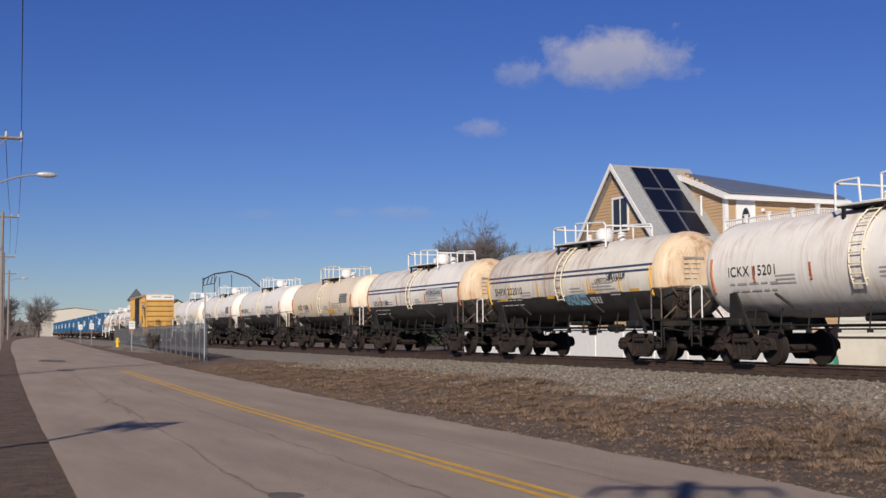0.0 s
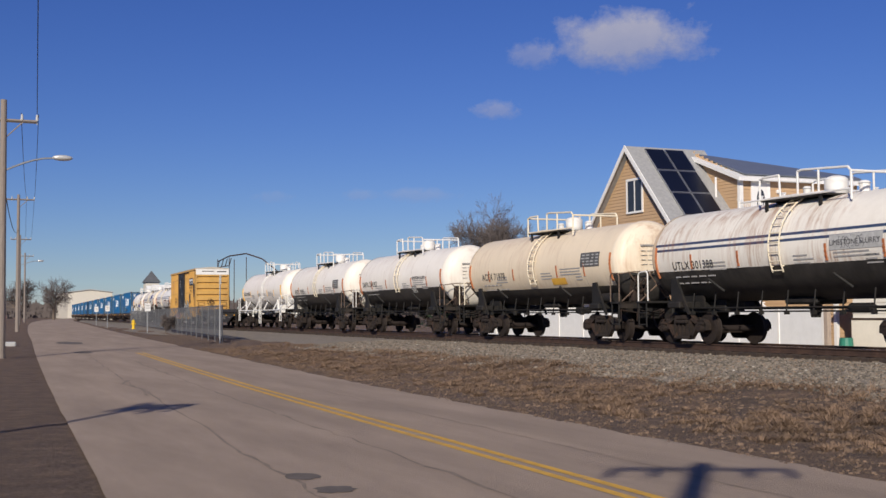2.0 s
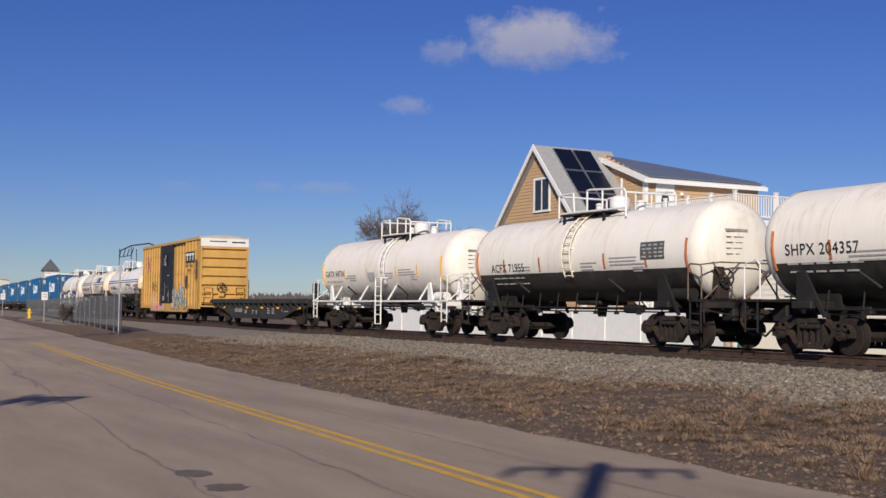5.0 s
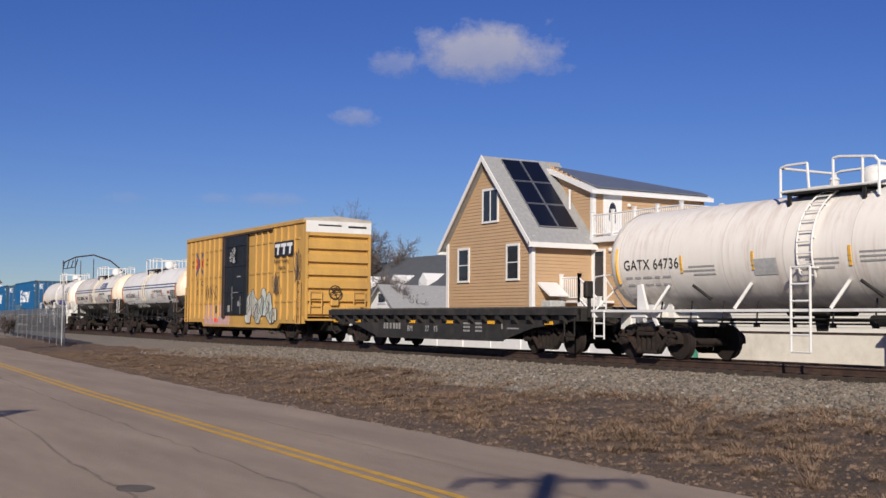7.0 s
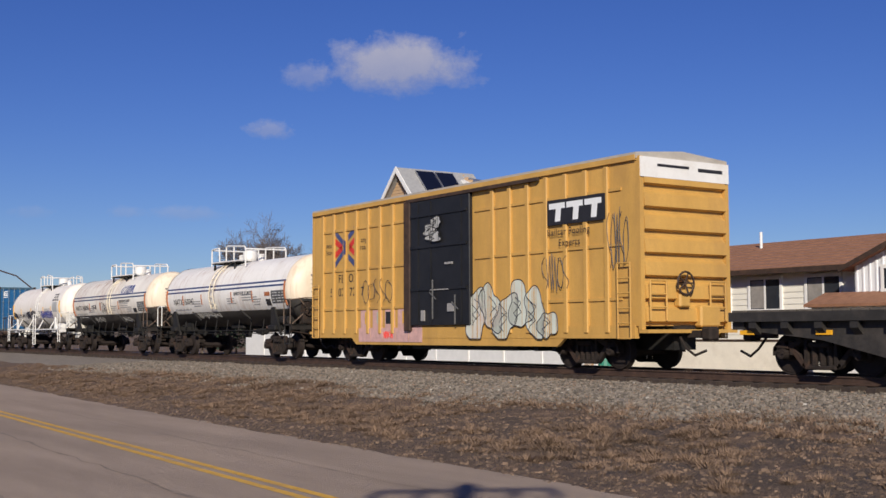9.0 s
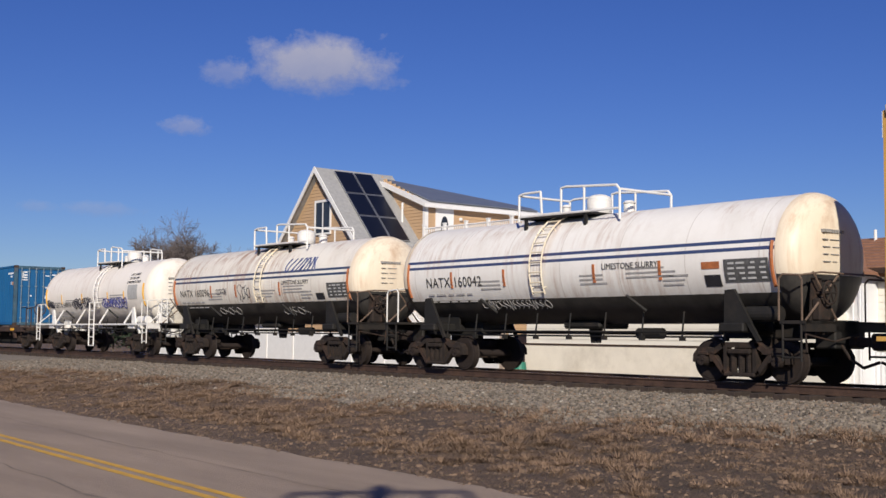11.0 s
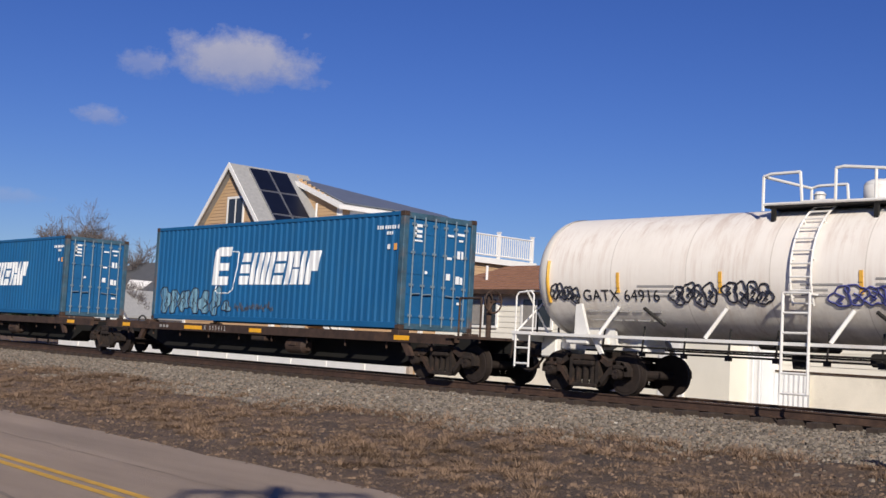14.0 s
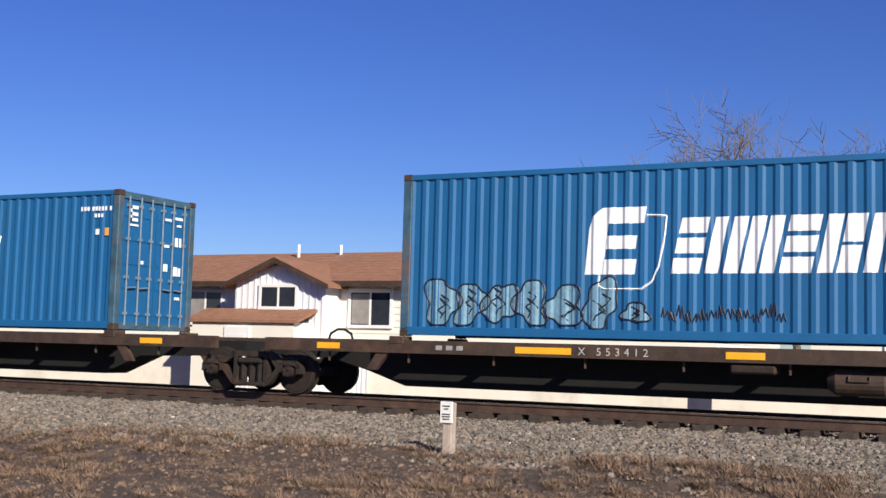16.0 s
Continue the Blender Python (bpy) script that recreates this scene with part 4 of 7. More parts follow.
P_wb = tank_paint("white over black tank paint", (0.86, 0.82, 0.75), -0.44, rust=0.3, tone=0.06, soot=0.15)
P_wj = tank_paint("white tank paint darker towards the bottom", (0.87, 0.82, 0.75), rust=0.35, tone=0.02, soot=0.14)
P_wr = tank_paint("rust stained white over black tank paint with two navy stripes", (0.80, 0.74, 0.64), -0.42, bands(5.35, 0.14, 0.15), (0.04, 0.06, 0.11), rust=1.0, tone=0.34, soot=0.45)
H_cream = tank_paint("cream tank end paint", (0.80, 0.70, 0.55), -0.35, rust=0.5, tone=0.0, soot=0.2, rust_col=(0.40, 0.20, 0.08))
H_full = tank_paint("white tank end paint", (0.80, 0.76, 0.68), rust=0.25, tone=0.0, soot=0.15)
H_rust = tank_paint("rust streaked cream end paint", (0.72, 0.56, 0.38), -0.35, rust=0.95, tone=0.0, soot=0.3, rust_col=(0.40, 0.2, 0.09))

tank_car(-167.4, "white tank car with a small dome and rusty seams", P_w, H_full, mark="ICKX 15201", mark_y=4.6, text_z=-0.08, seed=1)
tank_car(-154.0, "rust streaked white tank car with black belly and two navy stripes", P_wr, H_rust, mark="SHPX 202010", mark_y=4.8, text_z=-0.16, bars=M["gold"], extra=slurry_words(-0.02, -2.2),
         tags=(("tag", -3.9, -2.9, -0.05, 0.2, 4, M["tag_black"]), ("tag", -1.6, -0.2, -0.75, -0.4, 5, M["tag_white"]), ("plate", -2.4, -1.7, -0.72, -0.5, 3, M["placard"]), ("plate", 3.9, 4.5, -0.50, -0.42, 2, M["gold"]), ("plate", 0.5, 1.0, -0.50, -0.40, 2, M["gold"]), ("plate", -2.2, -1.7, -0.40, -0.32, 2, M["gold"]), ("plate", -4.6, -4.1, -0.42, -0.34, 2, M["gold"])), seed=2)
tank_car(-140.7, "white tank car with black belly and two navy stripes", P_ws, H_rust, mark="UTLX 301388", mark_y=4.5, text_z=-0.26, mark_h=0.22, extra=slurry_words(0.02, -1.9),
         tags=(("plate", -3.6, -1.9, -0.15, 0.2, 4, M["lightgrey"]), ("tag", -3.0, -2.2, -0.12, 0.15, 3, M["tag_black"])), seed=3)
tank_car(-127.6, "beige tank car with a black underside", P_beige, H_cream, mark="ACFX 71978", mark_y=4.2, text_z=-0.2, tags=(("plate", -4.6, -3.4, -0.1, 0.35, 5, M["placard"]), ("plate", -2.3, -1.3, -0.62, -0.4, 3, M["gold"])), rail_mat=M["cream"], seed=4)
tank_car(-114.0, "white tank car with a black lower half", P_wb, H_full, mark="SHPX 204357", mark_y=4.9, text_z=-0.14, extra=slurry_words(0.0, -1.9), tags=(("plate", -2.3, -1.7, -0.65, -0.35, 3, M["placard"]),), seed=5)
tank_car(-100.5, "white tank car with black belly and a dark placard", P_wb, H_full, mark="ACFX 71955", mark_y=4.4, text_z=-0.24, tags=(("plate", -4.4, -3.4, -0.2, 0.25, 5, M["placard"]),), seed=6)


tank_car(-87.05, "clean white tank car with a white running board", P_wj, H_full, style="sill", mark="GATX 64736", mark_y=5.3, text_z=-0.13, mark_h=0.25, bars=M["gold"], half=5.65, shift=-0.65, bar_ys=(3.2, 0.9, -1.75, -3.6),
         tags=(("plate", 0.2, 0.9, -0.5, -0.15, 3, M["lightgrey"]),), seed=7)
tank_car(-38.15, "long white tank car with black belly and two navy stripes", P_js, H_cream, half=5.82, shift=0.75, mark="NATX 160042", mark_y=5.0, text_z=-0.22, extra=slurry_words(-0.04, -1.3), bar_ys=(3.95, 1.95, -1.05, -2.95),
         tags=(("plate", -5.65, -4.6, -0.48, -0.03, 5, M["placard"]), ("plate", -4.5, -4.1, -0.55, -0.32, 3, M["ink"]), ("plate", -4.5, -4.05, -0.2, -0.06, 3, M["rustbar"]), ("tag", 0.6, 3.0, -0.92, -0.72, 6, M["greytext"])), seed=8)


def wave_words(car, half):
    slurry_words(-0.0, -1.9)(car, half)
    bm = B()
    for j, (y0, y1) in enumerate(((-2.1, -2.5), (-2.6, -2.9), (-2.95, -3.25), (-3.3, -3.65))):
        for k in range(3):
            pts = []
            for i in range(7):
                f = i / 6
                z = 0.30 + 0.42 * f
                y = y0 + (y1 - y0) * (k / 2) - 0.15 * f + 0.12 * math.sin(3 * f + k + j)
                pts.append((shell_x(z, 0.0), y, TZ + z))
            tube(bm, pts, 0.026, 5)
    tagged(part("wave_emblem", bm, M["deep_blue"], car, "brushed navy emblem of slanted strokes"), kind="stuff")


tank_car(-23.9, "stained white tank car with black belly and navy stripes", P_wl, H_cream, half=5.72, shift=-0.5, mark="NATX 160096", mark_y=5.2, text_z=-0.20, extra=wave_words, bar_ys=(2.85, 1.1, -1.75),
         tags=(("plate", -5.55, -4.5, -0.50, -0.08, 5, M["placard"]), ("plate", -4.3, -3.85, -0.55, -0.36, 3, M["ink"]), ("tag", 1.75, 2.45, -0.30, -0.10, 2, M["tag_black"]), ("tag", 0.15, 0.95, -0.50, -0.02, 2, M["tag_black"]), ("tag", 1.2, 2.6, -0.95, -0.72, 2, M["greytext"]), ("tag", -3.0, -1.6, -0.98, -0.76, 2, M["greytext"])), seed=9)
def clay_words(car, half):
    for k, (txt, y) in enumerate((("CLAY SLURRY", -3.75), ("OR CALCIUM", -3.8), ("CARBONATE ONLY", -3.65))):
        z = 0.66 - 0.15 * k
        lettering(txt, 0.105, M["ink"], car, shell_pose(y, z, 0.105))


tank_car(-10.15, "white tank car with graffiti and a white running board", P_wj, H_full, style="sill", half=5.4, shift=-0.65, mark="GATX 64916", mark_y=4.4, text_z=-0.42, mark_h=0.24, bar_ys=(3.46, 1.05, -1.74, -3.4), bars=M["gold"], extra=clay_words,
         tags=(("bubble", 4.5, 5.25, -0.55, -0.27, 4, M["tag_black"]), ("bubble", 1.15, 2.15, -0.56, -0.22, 4, M["tag_black"]), ("bubble", 0.0, 0.95, -0.58, -0.22, 4, M["tag_black"]), ("bubble", -3.6, -1.2, -0.58, -0.24, 8, M["tag_blue"]), ("plate", -4.7, -3.8, -0.3, 0.25, 5, M["lightgrey"])), seed=10)


def flat_car(off, half):
    car = thing("flat_car", "empty dark steel bulkhead-free flat car with a wooden deck", "flat car")
    bm = B()
    box(bm, -1.40, 1.40, -half, half, 1.20, 1.225)
    deck = part("deck", bm, M["wood_deck"], car, "dark weathered plank deck")
    bm = B()
    box(bm, -1.42, 1.42, 0.01, 2 * half / 38 - 0.01, 1.226, 1.29)
    plank = shared_mesh(bm, "plank", M["wood_deck"])
    for i in range(38):
        child("plank", plank, deck, pose(0, -half + 2 * half * i / 38, 0))
    for sx in (-1, 1):
        bm = B()
        prism(bm, [(-half, 1.22), (half, 1.22), (half, 0.92), (5.6, 0.70), (4.0, 0.33), (-4.0, 0.33), (-5.6, 0.70), (-half, 0.92)], sx * 1.32 - 0.03, sx * 1.32 + 0.03)
        box(bm, sx * 1.42 - 0.1, sx * 1.42 + 0.1, -half, half, 1.06, 1.25)
        box(bm, sx * 1.36 - 0.08, sx * 1.36 + 0.08, -4.0, 4.0, 0.30, 0.34)
        part("side_sill", bm, M["flat"], car, "deep fish-belly side girder")
    bm = B()
    box(bm, -0.35, 0.35, -half, half, 0.8, 1.2)
    for y in (-half + 0.15, half - 0.15):
        box(bm, -1.4, 1.4, y - 0.15, y + 0.15, 0.9, 1.24)
    part("centre_sill", bm, M["flat"], car)
    bm = B()
    prism(bm, [(-1.35, 1.06), (-1.50, 1.06), (-1.50, 0.93), (-1.35, 0.80)], -0.09, 0.09, "y")
    pocket = shared_mesh(bm, "stake_pocket", M["flat"])
    for i in range(19):
        child("stake_pocket", pocket, car, pose(0, -half + 0.6 + i * (2 * half - 1.2) / 18, 0))
    bm = B()
    box(bm, -1.38, -1.34, -0.18, 0.18, 0.80, 0.89)
    strip = shared_mesh(bm, "reflector", M["yellowref"])
    for y in (-6.39, -3.44, -1.02, 1.42, 5.53, 7.4):
        child("reflector", strip, car, pose(0, y, 0))["label"] = "yellow reflector strip"
    lettering("BM", 0.19, M["lightgrey"], car, side_pose(-1.355, 1.78, 0.54), spacing=1.1)
    lettering("27", 0.19, M["lightgrey"], car, side_pose(-1.355, 0.58, 0.54), spacing=1.1)
    lettering("15", 0.19, M["lightgrey"], car, side_pose(-1.355, 0.02, 0.54), spacing=1.1)
    bm = B()
    for k in range(3):
        for y in (-1.85, -2.55):
            for j in range(4):
                box(bm, -1.358, -1.34, y - 0.1 * j - 0.07, y - 0.1 * j, 0.56 + 0.11 * k, 0.62 + 0.11 * k)
    for y, w in ((-4.0, 0.05), (-4.3, 0.6)):
        box(bm, -1.358, -1.34, y - w, y, 0.66, 0.70 if w > 0.1 else 0.9)
    for y in (3.5, 3.3, 3.05, 2.8, 2.6, 2.4):
        box(bm, -1.358, -1.34, y - 0.12, y, 0.60, 0.80)
    tagged(part("stencil_line", bm, M["greytext"], car), kind="stuff")
    bm = B()
    cyl(bm, (-1.1, -half - 0.1, 1.0), (-1.1, -half - 0.1, 1.95), 0.05)
    box(bm, -1.25, -0.95, -half - 0.2, -half, 1.5, 1.95, 0.05)
    part("brake_stand", bm, M["black"], car)
    bm = B()
    for d in (0.1, 0.55):
        cyl(bm, (-1.42, -half + d, 0.5), (-1.42, -half + d, 1.0), 0.022)
    cyl(bm, (-1.42, -half + 0.1, 0.5), (-1.42, -half + 0.55, 0.5), 0.022)
    part("step", bm, M["black"], car, "hanging sill step")
    for s in (-1, 1):
        truck(car, s * (half - 1.9))
        coupler(car, s * (half + 0.05), s, M["truck"])
    add_car(car, off)


flat_car(-72.3, 7.75)


def box_car(off, half):
    car = thing("box_car", "faded yellow steel boxcar with a black sliding door and graffiti", "boxcar")
    W, z0, z1 = 1.42, 0.72, 4.97
    bm = B()
    box(bm, -W, W, -half, half, z0 + 0.28, z1 - 0.12)
    part("body", bm, M["boxcar"], car)
    bm = B()
    prism(bm, [(-W - 0.05, z1 - 0.2), (-W - 0.05, z1 - 0.06), (0, z1 + 0.06), (W + 0.05, z1 - 0.06), (W + 0.05, z1 - 0.2)], -half - 0.03, half + 0.03, "y")
    part("roof", bm, M["boxroof"], car, "pale galvanised roof")
    for sx in (-1, 1):
        bm = B()
        box(bm, sx * (W + 0.065), sx * (W - 0.02), -0.075, 0.075, z0 + 0.12, z1 - 0.28, 0.02)
        rib = shared_mesh(bm, "side_rib", M["boxcar"])
        for y in [7.06 - 0.725 * i for i in range(7)] + [-2.30 - 0.74 * i for i in range(7)]:
            child("side_rib", rib, car, pose(0, y, 0))
        for z in (1.62, 2.86, 4.13):
            for y0, y1 in ((-half + 0.5, -1.5), (1.95, half - 0.7)):
                bm = B()
                box(bm, sx * (W + 0.035), sx * (W - 0.02), y0, y1, z - 0.035, z + 0.035)
                part("belt_rail", bm, M["boxcar"], car)
        bm = B()
        box(bm, sx * (W + 0.03), sx * (W - 0.1), -half + 0.1, half - 0.1, z0, z0 + 0.30)
        part("side_sill", bm, M["boxcar"], car, "lower side sill")
        bm = B()
        box(bm, sx * (W + 0.07), sx * (W - 0.1), -half, half, z1 - 0.24, z1 - 0.12)
        part("top_rail", bm, M["boxcar"], car, "rail under the roof's edge")
        bm = B()
        prism(bm, [(-5.2, z0 + 0.02), (5.2, z0 + 0.02), (4.9, z0 - 0.2), (-4.9, z0 - 0.2)], sx * (W + 0.02), sx * (W - 0.08))
        part("skirt", bm, M["boxcar"], car, "deep plate under the side sill")
        bm = B()
        box(bm, sx * (W + 0.13), sx * (W + 0.04), -4.3, 1.8, z1 - 0.34, z1 - 0.25)
        part("door_track", bm, M["frame"], car, "rusty brown track over the sliding door")
        bm = B()
        box(bm, sx * (W + 0.13), sx * (W + 0.0), 1.62, 1.95, z0 + 0.2, z1 - 0.3, 0.02)
        part("door_post", bm, M["frame"], car, "rust brown post beside the door")
    bm = B()
    box(bm, -W - 0.11, -W + 0.02, -1.36, 1.6, z0 + 0.35, z1 - 0.34, 0.02)
    dr = part("door", bm, M["door_black"], car, "black panelled sliding door")
    for z in (2.1, 3.3, 4.2):
        bm = B()
        box(bm, -W - 0.15, -W - 0.1, -1.25, 1.55, z - 0.04, z + 0.04)
        part("door_rail", bm, M["door_black"], dr)
    for y in (-0.95, 0.55, 1.2):
        bm = B()
        box(bm, -W - 0.13, -W - 0.1, y - 0.04, y + 0.04, z0 + 0.4, z1 - 0.4)
        part("door_stile", bm, M["door_black"], dr)
    for y, za, zb in ((0.35, 1.25, 2.35), (-0.75, 1.1, 1.9)):
        bm = B()
        cyl(bm, (-W - 0.17, y, za), (-W - 0.17, y, zb), 0.025)
        cyl(bm, (-W - 0.17, y - 0.16, (za + zb) / 2), (-W - 0.17, y + 0.16, (za + zb) / 2 + 0.2), 0.02)
        part("locking_bar", bm, M["placard"], dr, "worn steel locking bar")
    bm = B()
    for y, z, w, h in ((0.05, 2.05, 0.9, 0.03), (-0.5, 1.45, 0.3, 0.22), (0.9, 1.2, 0.16, 0.3), (-0.4, 2.75, 0.35, 0.06)):
        box(bm, -W - 0.155, -W - 0.1, y - w / 2, y + w / 2, z, z + h)
    tagged(part("door_decal", bm, M["greytext"], dr, "grey stencilled panels"), kind="stuff")
    # corrugated leading end
    for s in (-1, 1):
        bm = B()
        for i in range(7):
            z = z0 + 0.55 + i * 0.52
            prism(bm, [(s * (half - 0.01), z - 0.21), (s * (half + 0.13), z - 0.17), (s * (half + 0.10), z + 0.12), (s * (half - 0.01), z + 0.22)], -W + 0.12, W - 0.12)
        for x in (-W + 0.05, W - 0.05):
            box(bm, x - 0.06, x + 0.06, min(s * half, s * (half + 0.1)), max(s * half, s * (half + 0.1)), z0 + 0.2, z1 - 0.15)
        part("end_corrugation", bm, M["boxcar"], car, "horizontal pressed ribs of the end wall")
        bm = B()
        box(bm, -W, W, min(s * half, s * (half + 0.125)), max(s * half, s * (half + 0.125)), z1 - 0.62, z1 - 0.16)
        part("end_panel", bm, M["white"], car, "white panel along the top of the end wall")
        for sx in (-1, 1):
            bm = B()
            ladder(bm, sx * (W + 0.12), s * (half - 0.35), z0 + 0.0, z0 + 1.7)
            part("ladder", bm, M["boxcar"], car)
        for x in (-1.0, 0.9):
            bm = B()
            tube(bm, [(x - 0.25, s * (half + 0.2), z0 + 0.4), (x - 0.25, s * (half + 0.2), z0 + 1.3), (x + 0.25, s * (half + 0.2), z0 + 1.3), (x + 0.25, s * (half + 0.2), z0 + 0.4)], 0.025)
            for k in (0.7, 1.0):
                cyl(bm, (x - 0.25, s * (half + 0.2), z0 + k), (x + 0.25, s * (half + 0.2), z0 + k), 0.02)
            part("grab_iron", bm, M["boxcar"], car)
        bm = B()
        box(bm, -W, W, min(s * half, s * (half + 0.3)), max(s * half, s * (half + 0.3)), z0 + 0.12, z0 + 0.2)
        box(bm, -0.35, 0.0, min(s * half, s * (half + 0.22)), max(s * half, s * (half + 0.22)), z0 + 0.7, z0 + 1.1, 0.04)
        box(bm, 0.3, 0.95, min(s * half, s * (half + 0.24)), max(s * half, s * (half + 0.24)), z0 + 0.25, z0 + 0.75, 0.04)
        part("end_platform", bm, M["boxcar"], car)
        bm = B()
        for k in range(16):
            a0_, a1_ = k * math.pi / 8, (k + 1) * math.pi / 8
            cyl(bm, (-0.2 + 0.26 * math.cos(a0_), s * (half + 0.26), z0 + 1.25 + 0.26 * math.sin(a0_)), (-0.2 + 0.26 * math.cos(a1_), s * (half + 0.26), z0 + 1.25 + 0.26 * math.sin(a1_)), 0.025, seg=5)
        for k in range(5):
            cyl(bm, (-0.2, s * (half + 0.24), z0 + 1.25), (-0.2 + 0.26 * math.cos(k * 1.2566), s * (half + 0.26), z0 + 1.25 + 0.26 * math.sin(k * 1.2566)), 0.02, seg=5)
        cyl(bm, (-0.2, s * half, z0 + 1.25), (-0.2, s * (half + 0.26), z0 + 1.25), 0.04)
        part("brake_wheel", bm, M["frame"], car, "rusty spoked brake wheel")
        truck(car, s * (half - 2.2))
        coupler(car, s * (half + 0.15), s, M["truck"])
    bm = B()
    box(bm, -0.35, 0.35, -half, half, 0.45, 1.02)
    box(bm, -1.2, -0.4, -3.0, 2.0, 0.4, 0.75)
    for y in (-4.6, -3.9, 2.6, 4.2):
        box(bm, -1.3, 1.3, y - 0.08, y + 0.08, 0.4, 0.8)
    part("underframe", bm, M["black"], car)
    # crossed arrows emblem, painted between the ribs
    def strokes(segs, mt, w=0.16):
        bm = B()
        for (ya, za), (yb, zb) in segs:
            vs = [bm.verts.new((-W - 0.008, y, z)) for y, z in ((ya, za - w), (ya, za + w), (yb, zb + w), (yb, zb - w))]
            bm.faces.new(vs)
        part("emblem", bm, mt, car, "crossed red and blue arrow emblem")
    ec, ez = 5.56, 3.58
    strokes([((ec + 0.70, ez + 0.52), (ec + 0.1, ez + 0.08)), ((ec + 0.1, ez - 0.08), (ec + 0.70, ez - 0.52)), ((ec - 0.14, ez + 0.30), (ec - 0.56, ez + 0.56)), ((ec - 0.14, ez - 0.30), (ec - 0.56, ez - 0.56))], M["deep_blue"], 0.10)
    strokes([((ec + 0.70, ez + 0.22), (ec + 0.24, ez)), ((ec + 0.24, ez), (ec + 0.70, ez - 0.22)), ((ec - 0.66, ez + 0.28), (ec - 0.20, ez)), ((ec - 0.20, ez), (ec - 0.66, ez - 0.28))], M["tag_red"], 0.10)
    bm = B()
    vs = [bm.verts.new((-W - 0.070, y, z)) for y, z in ((ec + 0.07, ez - 0.26), (ec - 0.07, ez - 0.20), (ec - 0.07, ez + 0.20), (ec + 0.07, ez + 0.26))]
    bm.faces.new(vs)
    part("emblem", bm, M["deep_blue"], car)
    for txt, y, z, h in (("next", 6.88, 3.62, 0.17), ("load", 6.86, 3.40, 0.17), ("any", 4.62, 3.68, 0.17), ("road", 4.68, 3.45, 0.17), ("FB", 6.06, 2.47, 0.27), ("OX", 5.40, 2.47, 0.27), ("5", 6.60, 2.04, 0.27), ("02", 6.06, 2.04, 0.27), ("72", 5.34, 2.04, 0.27), ("7", 4.62, 2.04, 0.27), ("Railcar Pooling", -4.62, 3.22, 0.17), ("Experts", -5.05, 2.95, 0.17)):
        lettering(txt, h, M["ink"], car, side_pose(-W - (0.072 if z in (3.22, 2.95) else 0.006), y, z), spacing=1.1)
    bm = B()
    box(bm, -W - 0.078, -W + 0.01, -6.75, -4.64, 3.47, 4.08)
    part("emblem", bm, M["ink"], car, "black logo panel")
    for j in range(3):
        y = -4.72 - 0.66 * j
        bm = B()
        for poly in (((y, 3.86), (y - 0.6, 3.86), (y - 0.6, 4.0), (y, 4.0)), ((y - 0.22, 3.55), (y - 0.42, 3.55), (y - 0.46, 3.86), (y - 0.26, 3.86))):
            bm.faces.new([bm.verts.new((-W - 0.084, a, b)) for a, b in poly])
        part("emblem", bm, M["deco_white"], car, "bold white logo shape")
    rng = random.Random(4)
    bubble_tag(car, rng, [(-1.6, 0.5, 1.30, 0.62), (-2.25, 0.45, 1.50, 0.60), (-2.9, 0.5, 1.25, 0.55), (-3.5, 0.45, 1.55, 0.60), (-4.1, 0.45, 1.35, 0.55), (-4.6, 0.35, 1.05, 0.35)], lambda y, z: -W - 0.062, M["tag_fill"], M["tag_black"], 0.70, None, 0.013, "large bubble-shaped mint graffiti piece")
    bubble_tag(car, rng, [(0.5, 0.3, 3.75, 0.16), (0.2, 0.3, 3.95, 0.14), (0.3, 0.35, 3.55, 0.15)], lambda y, z: -W - 0.16, M["lightgrey"], M["ink"], 0.70, None, 0.012, "pale tag on the black door")
    for y0, y1, za, zb, n, mt in ((2.7, 4.4, 1.75, 2.5, 3, M["tag_black"]), (-7.5, -6.8, 2.3, 3.6, 3, M["tag_black"]), (-4.4, -5.4, 1.9, 2.7, 3, M["tag_black"])):
        bm = B()
        scribble(bm, rng, min(y0, y1), max(y0, y1), za, zb, n, 0.009, lambda z: -W - 0.066)
        tagged(part("graffiti", bm, mt, car, "thin spray paint tag"), kind="stuff")
    # pink painted panels low on the side, with darker blocks in them
    for k, inner in enumerate(("gold", "tag_mint", "ink", "gold", None)):
        ya, yb = 4.70 - 0.725 * k, 4.70 - 0.725 * (k + 1)
        bm = B()
        box(bm, -W - 0.013, -W, yb + 0.095, ya - 0.085, 1.02, 1.56)
        box(bm, -W - 0.036, -W - 0.03, yb + 0.02, ya, 0.60, 1.02)
        tagged(part("graffiti", bm, M["tag_pink"], car, "pink painted lower panels"), kind="stuff")
        if inner:
            bm = B()
            box(bm, -W - 0.018, -W - 0.01, yb + 0.2, ya - (0.13 if inner == "ink" else 0.34), 1.14, 1.5)
            tagged(part("graffiti", bm, M[inner], car, "painted block inside a pink panel"), kind="stuff")
    bm = B()
    scribble(bm, rng, 2.7, 3.2, 0.72, 0.92, 3, 0.012, lambda z: -W - 0.037)
    tagged(part("graffiti", bm, M["tag_red"], car, "small red spray paint scrawl"), kind="stuff")
    bm = B()
    box(bm, -0.9, 0.1, -half - 0.135, -half - 0.12, z1 - 0.36, z1 - 0.30)
    box(bm, 0.4, 1.2, -half - 0.135, -half - 0.12, z1 - 0.40, z1 - 0.32)
    tagged(part("end_stencil", bm, M["ink"], car), kind="stuff")
    add_car(car, off)


box_car(-54.15, 7.74)

